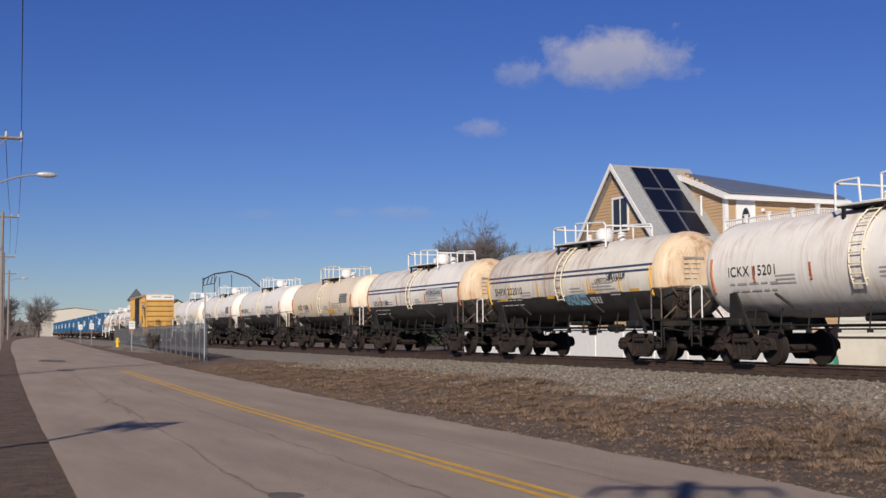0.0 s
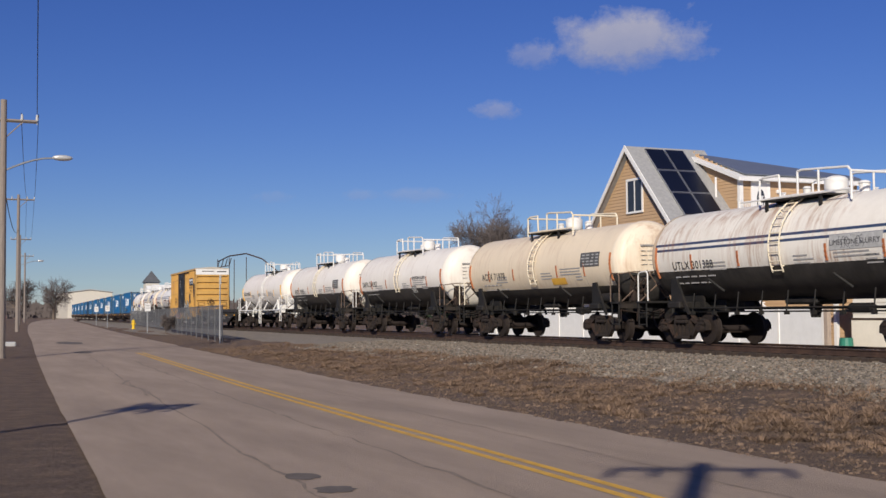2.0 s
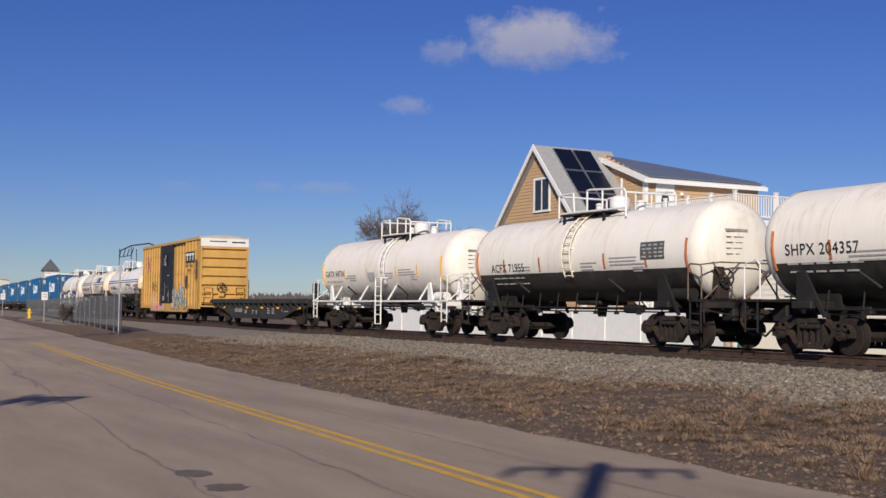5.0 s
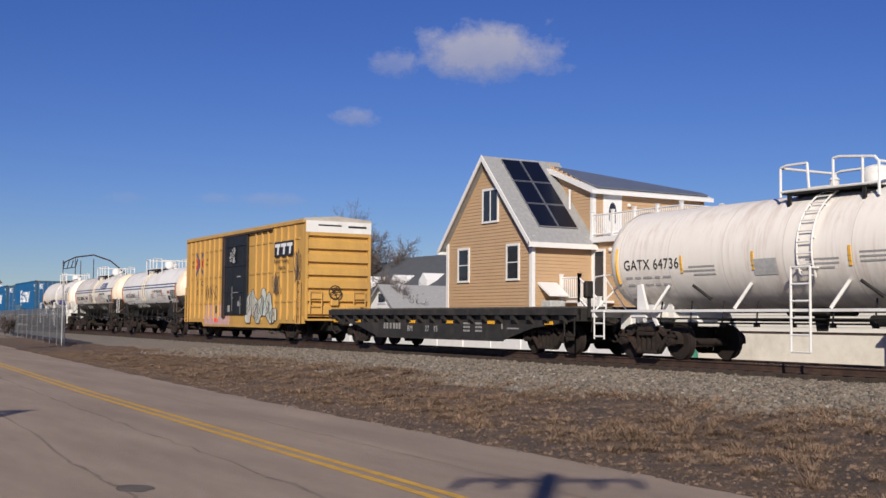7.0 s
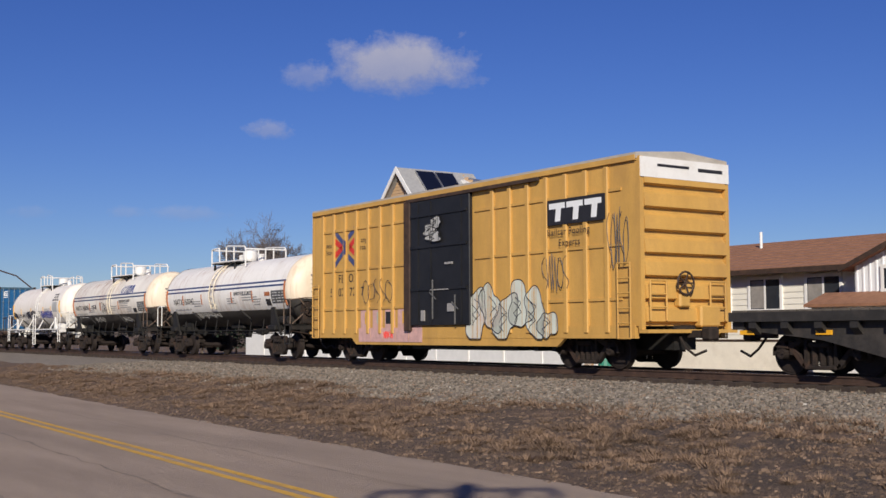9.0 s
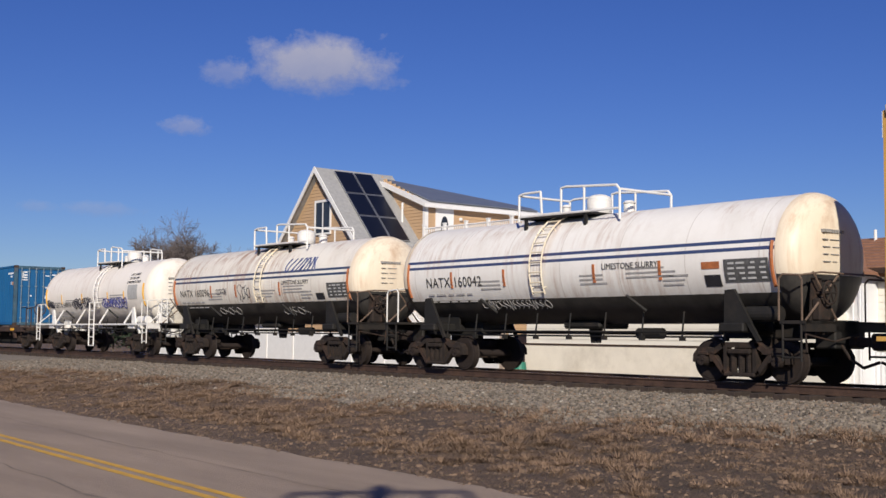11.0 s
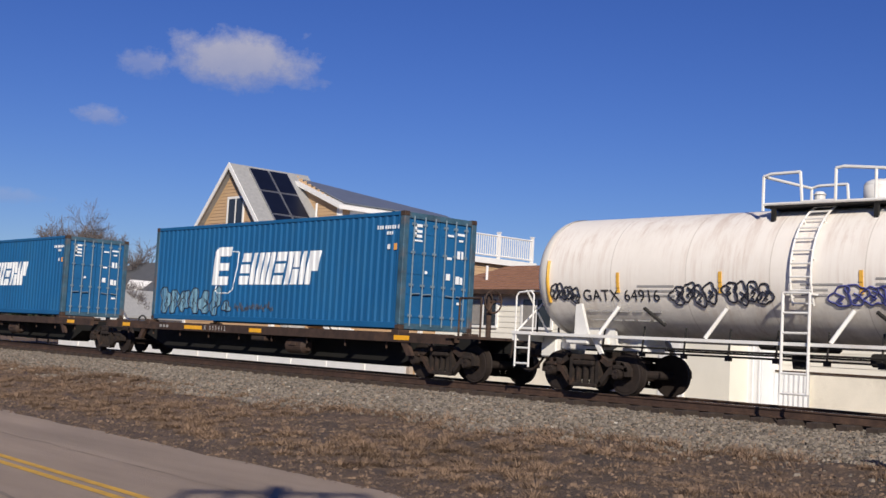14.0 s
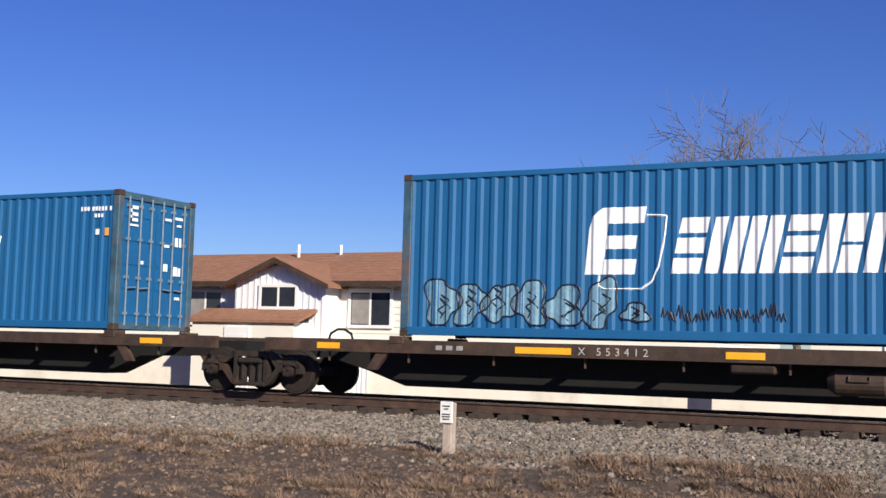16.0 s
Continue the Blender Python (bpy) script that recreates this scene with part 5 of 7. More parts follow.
CL, CH, CW = 12.192, 2.896, 1.219
RIB = 0.027                               # depth of the side corrugation


def rib_x(y):
    """the corrugated side's x at y"""
    ph = ((y - 0.18) / ((CL - 0.36) / 44)) % 1.0
    d = 0.0 if ph < 0.26 else (ph - 0.26) / 0.18 * RIB if ph < 0.44 else RIB if ph < 0.82 else (1 - ph) / 0.18 * RIB
    return -CW + 0.012 + d


def rib_fill(bm, poly, lift=0.004):
    """Paint a plain outline of (y, z) on the corrugated side, folded over its ribs."""
    pitch = (CL - 0.36) / 44
    lo, hi = min(p[0] for p in poly), max(p[0] for p in poly)
    cols = sorted({lo + 1e-4, hi - 1e-4} | {0.18 + (i + f) * pitch for i in range(44) for f in (0, 0.13, 0.26, 0.35, 0.44, 0.63, 0.82, 0.91) if lo < 0.18 + (i + f) * pitch < hi} | {p[0] + 2e-4 for p in poly if lo < p[0] < hi - 1e-3})

    def span(y):
        zs = [p[1] + (q[1] - p[1]) * (y - p[0]) / (q[0] - p[0]) for p, q in zip(poly, poly[1:] + poly[:1]) if (p[0] - y) * (q[0] - y) < 0]
        return (min(zs), max(zs)) if len(zs) > 1 else None
    for ya, yb in zip(cols, cols[1:]):
        a, b = span(ya), span(yb)
        if a and b:
            bm.faces.new([bm.verts.new((rib_x(y) - lift, y, z)) for y, z in ((ya, a[0]), (yb, b[0]), (yb, b[1]), (ya, a[1]))])


def make_container():
    ob = thing("shipping_container", "blue corrugated steel shipping container with white emblem and graffiti", "container", "blue containers on the train")
    # corrugated long sides
    for sx in (-1, 1):
        bm = B()
        n = 44
        pitch = (CL - 0.36) / n
        pts = []
        for i in range(n):
            y = 0.18 + i * pitch
            pts += [(y, 0.0), (y + 0.26 * pitch, 0.0), (y + 0.44 * pitch, RIB), (y + 0.82 * pitch, RIB)]
        pts.append((CL - 0.18, 0.0))
        lo = [bm.verts.new((sx * (CW - 0.012 - d), y, 0.16)) for y, d in pts]
        hi = [bm.verts.new((sx * (CW - 0.012 - d), y, CH - 0.10)) for y, d in pts]
        for i in range(len(pts) - 1):
            bm.faces.new((lo[i], lo[i + 1], hi[i + 1], hi[i]))
        part("side_panel", bm, M["blue"], ob)
    bm = B()
    box(bm, -CW + 0.02, CW - 0.02, 0.05, CL - 0.05, CH - 0.05, CH - 0.02)
    box(bm, -CW + 0.02, CW - 0.02, 0.05, CL - 0.05, 0.12, 0.16)
    part("roof", bm, M["blue"], ob)
    for sx in (-1, 1):
        bm = B()
        box(bm, sx * CW, sx * (CW - 0.06), 0.1, CL - 0.1, 0.02, 0.17, 0.01)
        box(bm, sx * CW, sx * (CW - 0.06), 0.1, CL - 0.1, CH - 0.11, CH - 0.01, 0.01)
        part("side_rail", bm, M["blue"], ob)
    for sx in (-1, 1):
        for y in (0.0, CL - 0.17):
            bm = B()
            box(bm, sx * CW, sx * (CW - 0.16), y, y + 0.17, 0.118, CH - 0.118, 0.012)
            part("corner_post", bm, M["blue_dirty"], ob, "scuffed rusty corner post")
            for z in (0.0, CH - 0.118):
                bm = B()
                box(bm, sx * (CW + 0.003), sx * (CW - 0.165), y - 0.003, y + 0.173, z, z + 0.118, 0.01)
                part("corner_casting", bm, M["frame"], ob, "rusty corner casting")
    # door end
    bm = B()
    box(bm, -CW + 0.1, CW - 0.1, 0.02, 0.06, CH - 0.16, CH - 0.02)
    part("door_header", bm, M["blue_dirty"], ob)
    bm = B()
    box(bm, -CW + 0.1, CW - 0.1, 0.02, 0.06, 0.02, 0.16)
    part("door_sill", bm, M["blue_dirty"], ob)
    for sx in (-1, 1):
        bm = B()
        box(bm, sx * 0.01, sx * 1.06, 0.06, 0.10, 0.16, CH - 0.16)
        for z in (0.45, 1.0, 1.5, 2.0, 2.5):
            box(bm, sx * 0.04, sx * 1.03, 0.045, 0.065, z - 0.13, z - 0.02)
        dr = part("door", bm, M["blue"], ob, "blue steel cargo door")
        bm = B()
        for x in (0.18, 0.52, 0.88):
            cyl(bm, (sx * x, 0.02, 0.1), (sx * x, 0.02, CH - 0.1), 0.02)
            for z in (0.35, 1.1, 1.9, 2.6):
                box(bm, sx * x - 0.05, sx * x + 0.05, 0.0, 0.06, z - 0.03, z + 0.03)
        for x in (0.25, 0.62):
            cyl(bm, (sx * x, 0.0, 0.9), (sx * (x + 0.25), 0.0, 0.88), 0.018)
        part("locking_bar", bm, M["bar_grey"], dr, "pale locking bars and handles")
        bm = B()
        rng = random.Random(3 + sx)
        if sx > 0:
            for x, z, w, h in ((0.27, 2.4, 0.2, 0.05), (0.60, 2.45, 0.24, 0.06), (0.66, 2.3, 0.14, 0.05), (0.27, 1.82, 0.16, 0.06), (0.62, 1.86, 0.09, 0.2), (0.76, 1.86, 0.06, 0.2), (0.27, 1.3, 0.13, 0.16), (0.60, 1.22, 0.12, 0.2), (0.75, 1.22, 0.08, 0.18), (0.68, 0.7, 0.16, 0.06)):
                box(bm, x, x + w, 0.035, 0.05, z, z + h)
        else:
            for z in (2.28, 2.40, 2.54):
                box(bm, -0.84, -0.60, 0.035, 0.05, z, z + 0.07)
            box(bm, -0.86, -0.78, 0.035, 0.05, 2.28, 2.61)
            box(bm, -0.86, -0.58, 0.035, 0.05, 2.18, 2.22)
            box(bm, -0.45, -0.37, 0.035, 0.05, 1.4, 1.47)
        tagged(part("door_decal", bm, M["deco_white"], dr, "small white stencilled data"), kind="stuff")
    bm = B()
    box(bm, -CW + 0.1, CW - 0.1, CL - 0.05, CL - 0.02, 0.1, CH - 0.1)
    part("end_panel", bm, M["blue"], ob)
    # white emblem and lettering as plain slanted shapes, following the corrugation
    X = -CW + 0.012

    def slant(y, z, w, h, lean=0.2, base=1.08):
        k, j = lean * (z - base), lean * (z + h - base)
        return [(y - k, z), (y - w - k, z), (y - w - j, z + h), (y - j, z + h)]
    bm = B()
    E0 = 8.74
    for poly in (slant(E0 - 0.30, 1.08, 0.56, 0.25, 0.12), slant(E0 - 0.30, 1.50, 0.52, 0.22, 0.12), slant(E0 - 0.30, 1.92, 0.62, 0.27, 0.12),
                 [(E0, 1.08), (E0 - 0.31, 1.08), (E0 - 0.44, 2.19), (E0 - 0.30, 2.19), (E0 - 0.14, 2.05), (E0 - 0.07, 1.85)]):
        rib_fill(bm, poly)
    part("emblem", bm, M["deco_white"], ob, "white three-bar emblem in a rounded frame")
    bm = B()
    pts = [(E0 - 1.05, 2.05), (E0 - 1.38, 2.03), (E0 - 1.34, 1.6), (E0 - 1.26, 1.2), (E0 - 1.14, 0.96), (E0 - 0.98, 0.84), (E0 - 0.34, 0.84), (E0 - 0.24, 0.9), (E0 - 0.26, 1.08)]
    dense = [(pa[0] + (pb[0] - pa[0]) * f / 12, pa[1] + (pb[1] - pa[1]) * f / 12) for pa, pb in zip(pts, pts[1:]) for f in range(12)]
    tube(bm, [(rib_x(y), y, z) for y, z in dense], 0.018, 4)
    part("emblem_frame", bm, M["deco_white"], ob)
    y = 7.28
    L0, LH = 1.09, 0.90
    for w, kind in ((0.46, "bars"), (0.21, "post"), (0.78, "posts"), (0.48, "bars"), (0.58, "pair"), (0.21, "post"), (0.52, "flag")):
        bm = B()
        if kind == "post":
            shapes = [slant(y, L0, w, LH)]
        elif kind == "bars":
            shapes = [slant(y, L0 + 0.325 * k, w, 0.25) for k in range(3)]
        elif kind == "posts":
            shapes = [slant(y - 0.28 * k, L0, 0.23, LH) for k in range(3)]
        elif kind == "pair":
            shapes = [slant(y, L0, 0.23, LH), slant(y - 0.28, L0, 0.30, 0.42), slant(y - 0.28, L0 + 0.47, 0.30, 0.43)]
        else:
            shapes = [slant(y, L0, 0.22, LH), slant(y - 0.22, L0 + 0.36, 0.30, LH - 0.36)]
        for poly in shapes:
            rib_fill(bm, poly)
        part("name_shape", bm, M["deco_white"], ob, "bold slanted white shape")
        y -= w + 0.085
    bm = B()
    for j in range(9):
        box(bm, X - 0.004, X + 0.01, 1.00 - 0.086 * j - 0.05 * (j > 2) - 0.05 * (j > 7), 1.05 - 0.086 * j - 0.05 * (j > 2) - 0.05 * (j > 7), 2.46, 2.55)
    for j in range(3):
        box(bm, X - 0.004, X + 0.01, 0.62 - 0.09 * j, 0.67 - 0.09 * j, 2.32, 2.40)
    box(bm, X - 0.004, X + 0.01, 0.52, 0.62, 1.96, 2.08)
    tagged(part("side_stencil", bm, M["deco_white"], ob, "white stencilled number bars"), kind="stuff")
    bm = B()
    box(bm, X - 0.004, X + 0.01, 0.27, 0.37, 1.94, 2.10)
    part("sticker", bm, M["deco_orange"], ob, "small orange sticker")
    return ob


def container_tags(ob, seed):
    rng = random.Random(seed)
    bubble_tag(ob, rng, [(11.38, 0.33, 0.62, 0.40), (10.82, 0.30, 0.58, 0.36), (10.25, 0.30, 0.60, 0.36), (9.68, 0.29, 0.60, 0.38), (9.08, 0.32, 0.55, 0.34), (8.45, 0.30, 0.60, 0.38), (7.85, 0.22, 0.45, 0.16)],
               lambda y, z: rib_x(y), M["tag_white"], M["tag_black"], 0.18)
    bm = B()
    y = 7.42
    while y > 5.5:
        h = rng.uniform(0.10, 0.2)
        z = 0.36 + rng.uniform(-0.03, 0.05)
        pts = [(y - 0.03 * j + rng.uniform(-0.02, 0.02), z + (h if j % 2 else 0) + rng.uniform(-0.04, 0.04)) for j in range(5)]
        if rng.random() < 0.85:
            tube(bm, [(rib_x(a) - 0.006, a, b) for a, b in pts], 0.011, 4)
        y -= 0.13
    tagged(part("graffiti", bm, M["tag_black"], ob, "small black spray paint tag"), kind="stuff")


def make_platform_car(first):
    """One unit of the container train: local y = 0 is under the container's leading end."""
    ob = thing("container_flat_car", "rusty brown skeleton car carrying a blue container", "container car", "container cars of the train")
    y0 = -3.0 if first else -2.7
    y1 = 15.5
    bm = B()
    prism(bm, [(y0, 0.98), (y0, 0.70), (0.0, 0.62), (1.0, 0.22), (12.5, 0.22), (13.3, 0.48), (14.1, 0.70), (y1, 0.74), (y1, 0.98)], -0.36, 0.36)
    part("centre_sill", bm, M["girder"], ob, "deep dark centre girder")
    bm = B()
    for sx in (-1, 1):
        box(bm, sx * 1.28 - 0.05, sx * 1.28 + 0.05, y0 if not first else -2.0, 15.0, 0.83, 1.06)
    for i in range(10):
        y = -1.2 + i * 1.65
        box(bm, -1.24, 1.24, y - 0.04, y + 0.04, 0.88, 1.0)
        cyl(bm, (-1.2, y, 0.88), (-1.2, y, 0.66), 0.025, seg=5)
    part("side_sill", bm, M["frame"], ob, "rusty brown side rails and cross bearers")
    for y in (0.0, CL):
        for sx in (-1, 1):
            d = -1 if y == 0.0 else 1
            bm = B()
            box(bm, sx * 1.0, sx * 1.34, y - 0.15, y + 0.15, 0.98, 1.13, 0.02)
            prism(bm, [(y + d * 0.05, 1.0), (y + d * 0.30, 1.0), (y + d * 0.62, 0.52), (y + d * 0.42, 0.52)], sx * 1.2, sx * 1.3)
            part("corner_pedestal", bm, M["frame"], ob, "container corner pedestal with brace")
    for y, w in ((-0.25 if first else -1.1, 0.28), (6.05, 0.3), (9.4, 0.5), (13.6, 0.24)):
        bm = B()
        box(bm, -1.338, -1.32, y - w, y + w, 0.88, 0.99)
        part("reflector", bm, M["yellowref"], ob, "yellow reflector strip")
    bm = B()
    for y in (11.4, 11.2, 11.0):
        box(bm, -1.338, -1.32, y - 0.12, y, 0.90, 0.98)
    tagged(part("stencil_line", bm, M["greytext"], ob, "pale stencilled marks"), kind="stuff")
    if first:
        lettering("X 553412", 0.13, M["lightgrey"], ob, side_pose(-1.338, 8.78, 0.88), spacing=1.75)
    bm = B()
    cyl(bm, (-1.0, 4.05, 0.58), (-1.0, 4.75, 0.58), 0.20, seg=18)
    cyl(bm, (-1.0, 4.75, 0.58), (-1.0, 4.87, 0.58), 0.20, 0.12, seg=18)
    cyl(bm, (-1.0, 4.05, 0.58), (-1.0, 3.93, 0.58), 0.20, 0.12, seg=18)
    tube(bm, [(-1.2, 4.25, 0.68), (-1.22, 4.25, 0.60), (-1.22, 4.55, 0.60), (-1.2, 4.55, 0.68)], 0.015)
    part("air_reservoir", bm, M["frame"], ob, "rounded brown air reservoir")
    bm = B()
    box(bm, -1.3, -0.9, 5.6, 6.3, 0.66, 0.80, 0.03)
    part("brake_valve", bm, M["truck"], ob)
    bm = B()
    tube(bm, [(-0.7, 13.45, 1.0), (-0.7, 13.5, 1.16), (-0.7, 13.65, 1.24), (-0.7, 13.8, 1.24), (-0.7, 13.95, 1.16), (-0.7, 14.0, 1.0)], 0.025)
    part("air_hose", bm, M["black"], ob, "arched black air hose")
    truck(ob, 15.5)
    if first:
        truck(ob, -1.4)
        coupler(ob, -3.0, -1, M["truck"])
        bm = B()
        cyl(bm, (-0.9, -2.75, 1.0), (-0.9, -2.75, 2.0), 0.06)
        part("brake_stand", bm, M["frame"], ob)
        bm = B()
        rim = [(-0.9 + 0.26 * math.cos(0.349 * k), -2.87, 1.85 + 0.26 * math.sin(0.349 * k)) for k in range(19)]
        tube(bm, rim, 0.022, 5)
        for k in range(0, 18, 6):
            cyl(bm, (-0.9, -2.87, 1.85), rim[k], 0.018, seg=5)
        cyl(bm, (-0.9, -2.75, 1.85), (-0.9, -2.89, 1.85), 0.04)
        part("brake_wheel", bm, M["frame"], ob, "spoked brown brake wheel")
        for x in (-1.3, 1.3):
            bm = B()
            tube(bm, [(x, -2.9, 0.9), (x, -2.9, 1.9), (x, -2.2, 1.9), (x, -2.2, 0.95)], 0.025)
            part("grab_rail", bm, M["frame"], ob)
        bm = B()
        box(bm, -1.4, 1.4, -3.0, -1.9, 0.98, 1.04)
        part("end_platform", bm, M["frame"], ob, "brown steel end platform")
    return ob


PITCH = 18.84
c_first = make_container()
c_more = copy_thing(c_first, pose(0, 0, 0))
container_tags(c_first, 5)
p_first, p_more = make_platform_car(True), make_platform_car(False)
for i in range(11):
    c = c_first if i == 0 else c_more if i == 1 else copy_thing(c_more, pose(0, 0, 0))
    if i > 0:
        c["label"] = "blue corrugated steel shipping container with white emblem"
    p = p_first if i == 0 else p_more if i == 1 else copy_thing(p_more, pose(0, 0, 0))
    CARS.append((c, PITCH * i))
    CARS.append((p, PITCH * i))
    if 1 < i < 5:
        WHEELSETS.extend(o for o in p.children_recursive if o.name.startswith("wheelset"))
LIFT = {c.name for c, _ in CARS if c.name.startswith("shipping")}

# ---- houses ----
def siding(parent, material, a0, a1, z0, z1, at, axis, out, step=0.15, cut=None):
    """Lapped boards on an upright wall. axis 'y': the wall runs along y at x = at and looks towards out (-1 or 1); axis 'x' likewise."""
    z = z0
    while z < z1 - 0.01:
        h = min(step, z1 - z)
        lo, hi = (a0, a1) if cut is None else cut(z + h / 2)
        if hi > lo:
            pts = [(at + out * 0.028, z), (at + out * 0.006, z + h), (at - out * 0.05, z + h), (at - out * 0.05, z)]
            if axis == "y":
                vs_ = [(p, a_, q) for a_ in (lo, hi) for p, q in pts]
            else:
                vs_ = [(a_, p, q) for a_ in (lo, hi) for p, q in pts]
            raw("board", vs_, [(0, 1, 2, 3), (4, 5, 6, 7), (0, 1, 5, 4), (1, 2, 6, 5), (2, 3, 7, 6), (3, 0, 4, 7)], material, parent)
        z += h


def window(parent, c0, c1, z0, z1, at, axis, out, bars=1, name="window", curtain=False):
    """Framed window standing proud of a wall."""
    w = 0.09
    def bx(bm, a0, a1, d0, d1, za, zb):
        d0, d1 = at + out * d0, at + out * d1
        if axis == "y":
            box(bm, min(d0, d1), max(d0, d1), a0, a1, za, zb)
        else:
            box(bm, a0, a1, min(d0, d1), max(d0, d1), za, zb)
    bm = B()
    bx(bm, c0 - w, c1 + w, 0.0, 0.07, z1, z1 + w * 1.2)
    bx(bm, c0 - w, c1 + w, 0.0, 0.09, z0 - w, z0)
    bx(bm, c0 - w, c0, 0.0, 0.07, z0, z1)
    bx(bm, c1, c1 + w, 0.0, 0.07, z0, z1)
    for i in range(1, bars + 1):
        m_ = c0 + (c1 - c0) * i / (bars + 1)
        bx(bm, m_ - 0.03, m_ + 0.03, 0.0, 0.06, z0, z1)
    fr = part(name, bm, M["trim"], parent, "white framed window")
    bm = B()
    bx(bm, c0, c1, 0.03, 0.04, z0, z1)
    part("pane", bm, M["glass"], fr, "dark reflecting pane")
    if curtain:
        bm = B()
        bx(bm, c0 + (c1 - c0) * 0.52, c1 - 0.03, 0.041, 0.045, z0 + 0.03, z1 - 0.03)
        part("screen", bm, M["curtain"], fr, "grey insect screen")
    return fr


def tan_house():
    h = thing("tan_house", "tan clapboard house with steep gable, solar roof and white deck", "house")
    x0, x1, y0, y1, ze, za, yc, g = 29.0, 38.9, 42.04, 49.1, 5.3, 9.05, 45.57, 0.1
    bm = B()
    box(bm, x0 + 0.06, 35.0, y0 + 0.06, y1 - 0.02, g - 0.1, ze)
    prism(bm, [(y0 + 0.06, ze), (y1 - 0.06, ze), (yc, za - 0.1)], x0 + 0.06, 32.9)
    wl = part("wall", bm, M["tan"], h, "tan lapped boards of the gable front")
    siding(wl, M["tan"], y0, y1, 0.95, ze, x0, "y", -1)
    siding(wl, M["tan"], y0, y1, ze, za - 0.1, x0, "y", -1, cut=lambda z: (y0 + (z - ze) / (za - ze) * (yc - y0), y1 - (z - ze) / (za - ze) * (y1 - yc)))
    siding(wl, M["tan"], x0 + 0.05, 32.3, 0.95, ze, y0, "x", -1)
    bm = B()
    box(bm, x0 - 0.06, x0 + 0.05, y0 - 0.05, y1 + 0.05, g - 0.1, 0.95)
    part("foundation", bm, M["sheetwhite"], h, "white painted foundation")
    # roof planes
    s = (za - ze) / (yc - y0)
    for d in (-1, 1):
        ya = yc
        yb = (y0 - 0.35) if d < 0 else (y1 + 0.35)
        zb = za + 0.08 - s * abs(yb - yc)
        bm = B()
        prism(bm, [(ya, za + 0.10), (yb, zb + 0.02), (yb, zb - 0.14), (ya, za - 0.08)], x0 - 0.35, 33.0)
        part("roof", bm, M["roofgrey"], h, "light grey shingle roof slope")
        bm = B()
        prism(bm, [(ya, za + 0.13), (yb - 0.02, zb + 0.05), (yb, zb - 0.20), (ya, za - 0.14)], x0 - 0.40, x0 - 0.35)
        box(bm, x0 - 0.4, 32.3 if d < 0 else 33.0, yb - 0.05, yb + 0.05, zb - 0.22, zb + 0.0)
        part("bargeboard", bm, M["trim"], h, "white bargeboard and gutter")
    bm = B()
    box(bm, 32.2, 32.32, y0 - 0.08, y0 + 0.1, g, ze)
    part("corner_board", bm, M["trim"], h, "white corner board")
    for y in (y0, y1):
        bm = B()
        box(bm, x0 - 0.06, x0 + 0.12, y - 0.10, y + 0.10, g, ze)
        part("corner_board", bm, M["trim"], h, "white corner board")
    # gable windows
    window(h, 44.72, 45.9, 6.15, 7.55, x0, "y", -1, 1)
    for c in (47.62, 43.45):
        fr = window(h, c - 0.43, c + 0.43, 3.48, 4.92, x0, "y", -1, 0)
        bm = B()
        box(bm, x0 - 0.055, x0 - 0.02, c - 0.43, c + 0.43, 4.18, 4.22)
        part("sash_bar", bm, M["trim"], fr)
    # solar panels on the slope that faces the sun
    for i in range(3):
        for j in range(2):
            u = 0.22 + i * 1.52
            xa = 29.55 + j * 1.08
            k = 1 / math.hypot(1, s)
            def sp(uu, off):
                y = yc - uu * k
                z = za + 0.10 - uu * k * s
                return (y - off * s * k, z + off * k)
            a0_, a1_, b0_, b1_ = sp(u, 0.05), sp(u + 1.47, 0.05), sp(u, 0.09), sp(u + 1.47, 0.09)
            bm = B()
            prism(bm, [a0_, a1_, b1_, b0_], xa, xa + 1.02)
            pn = part("solar_panel", bm, M["alu"], h, "dark blue solar panel in an aluminium frame")
            bm = B()
            c0_, c1_ = sp(u + 0.03, 0.094), sp(u + 1.44, 0.094)
            d0_, d1_ = sp(u + 0.03, 0.085), sp(u + 1.44, 0.085)
            prism(bm, [d0_, d1_, c1_, c0_], xa + 0.03, xa + 0.99)
            part("solar_cell_sheet", bm, M["solar"], pn)
    bm = B()
    cyl(bm, (31.95, 43.3, 6.6), (31.95, 43.3, 7.6), 0.05)
    part("vent_pipe", bm, M["trim"], h)
    # wide shed dormer over the deck
    xd, zf = 32.3, 7.5
    bm = B()
    prism(bm, [(y0, 5.3), (y0, zf), (yc, za - 0.05)], xd, xd + 0.06)
    box(bm, xd + 0.06, x1, y0 + 0.06, y0 + 0.5, 5.3, zf - 0.05)
    box(bm, xd + 0.06, 35.5, y0 + 0.5, y0 + 1.6, 5.3, zf - 0.05)
    dw = part("dormer_wall", bm, M["tan"], h, "tan lapped dormer wall")
    siding(dw, M["tan"], y0, yc, 5.3, za, xd, "y", -1, cut=lambda z: (y0 if z < zf else y0 + (z - zf) / (za - zf) * (yc - y0), yc - max(0.0, (za - z)) / s))
    siding(dw, M["tan"], xd, x1, 5.3, zf, y0, "x", -1)
    bm = B()
    slope = (za - 0.25 - zf) / (yc - y0)
    depth = lambda x: 0.35 + (yc - y0) * max(0.10, 1 - (x - xd) / (x1 - xd))
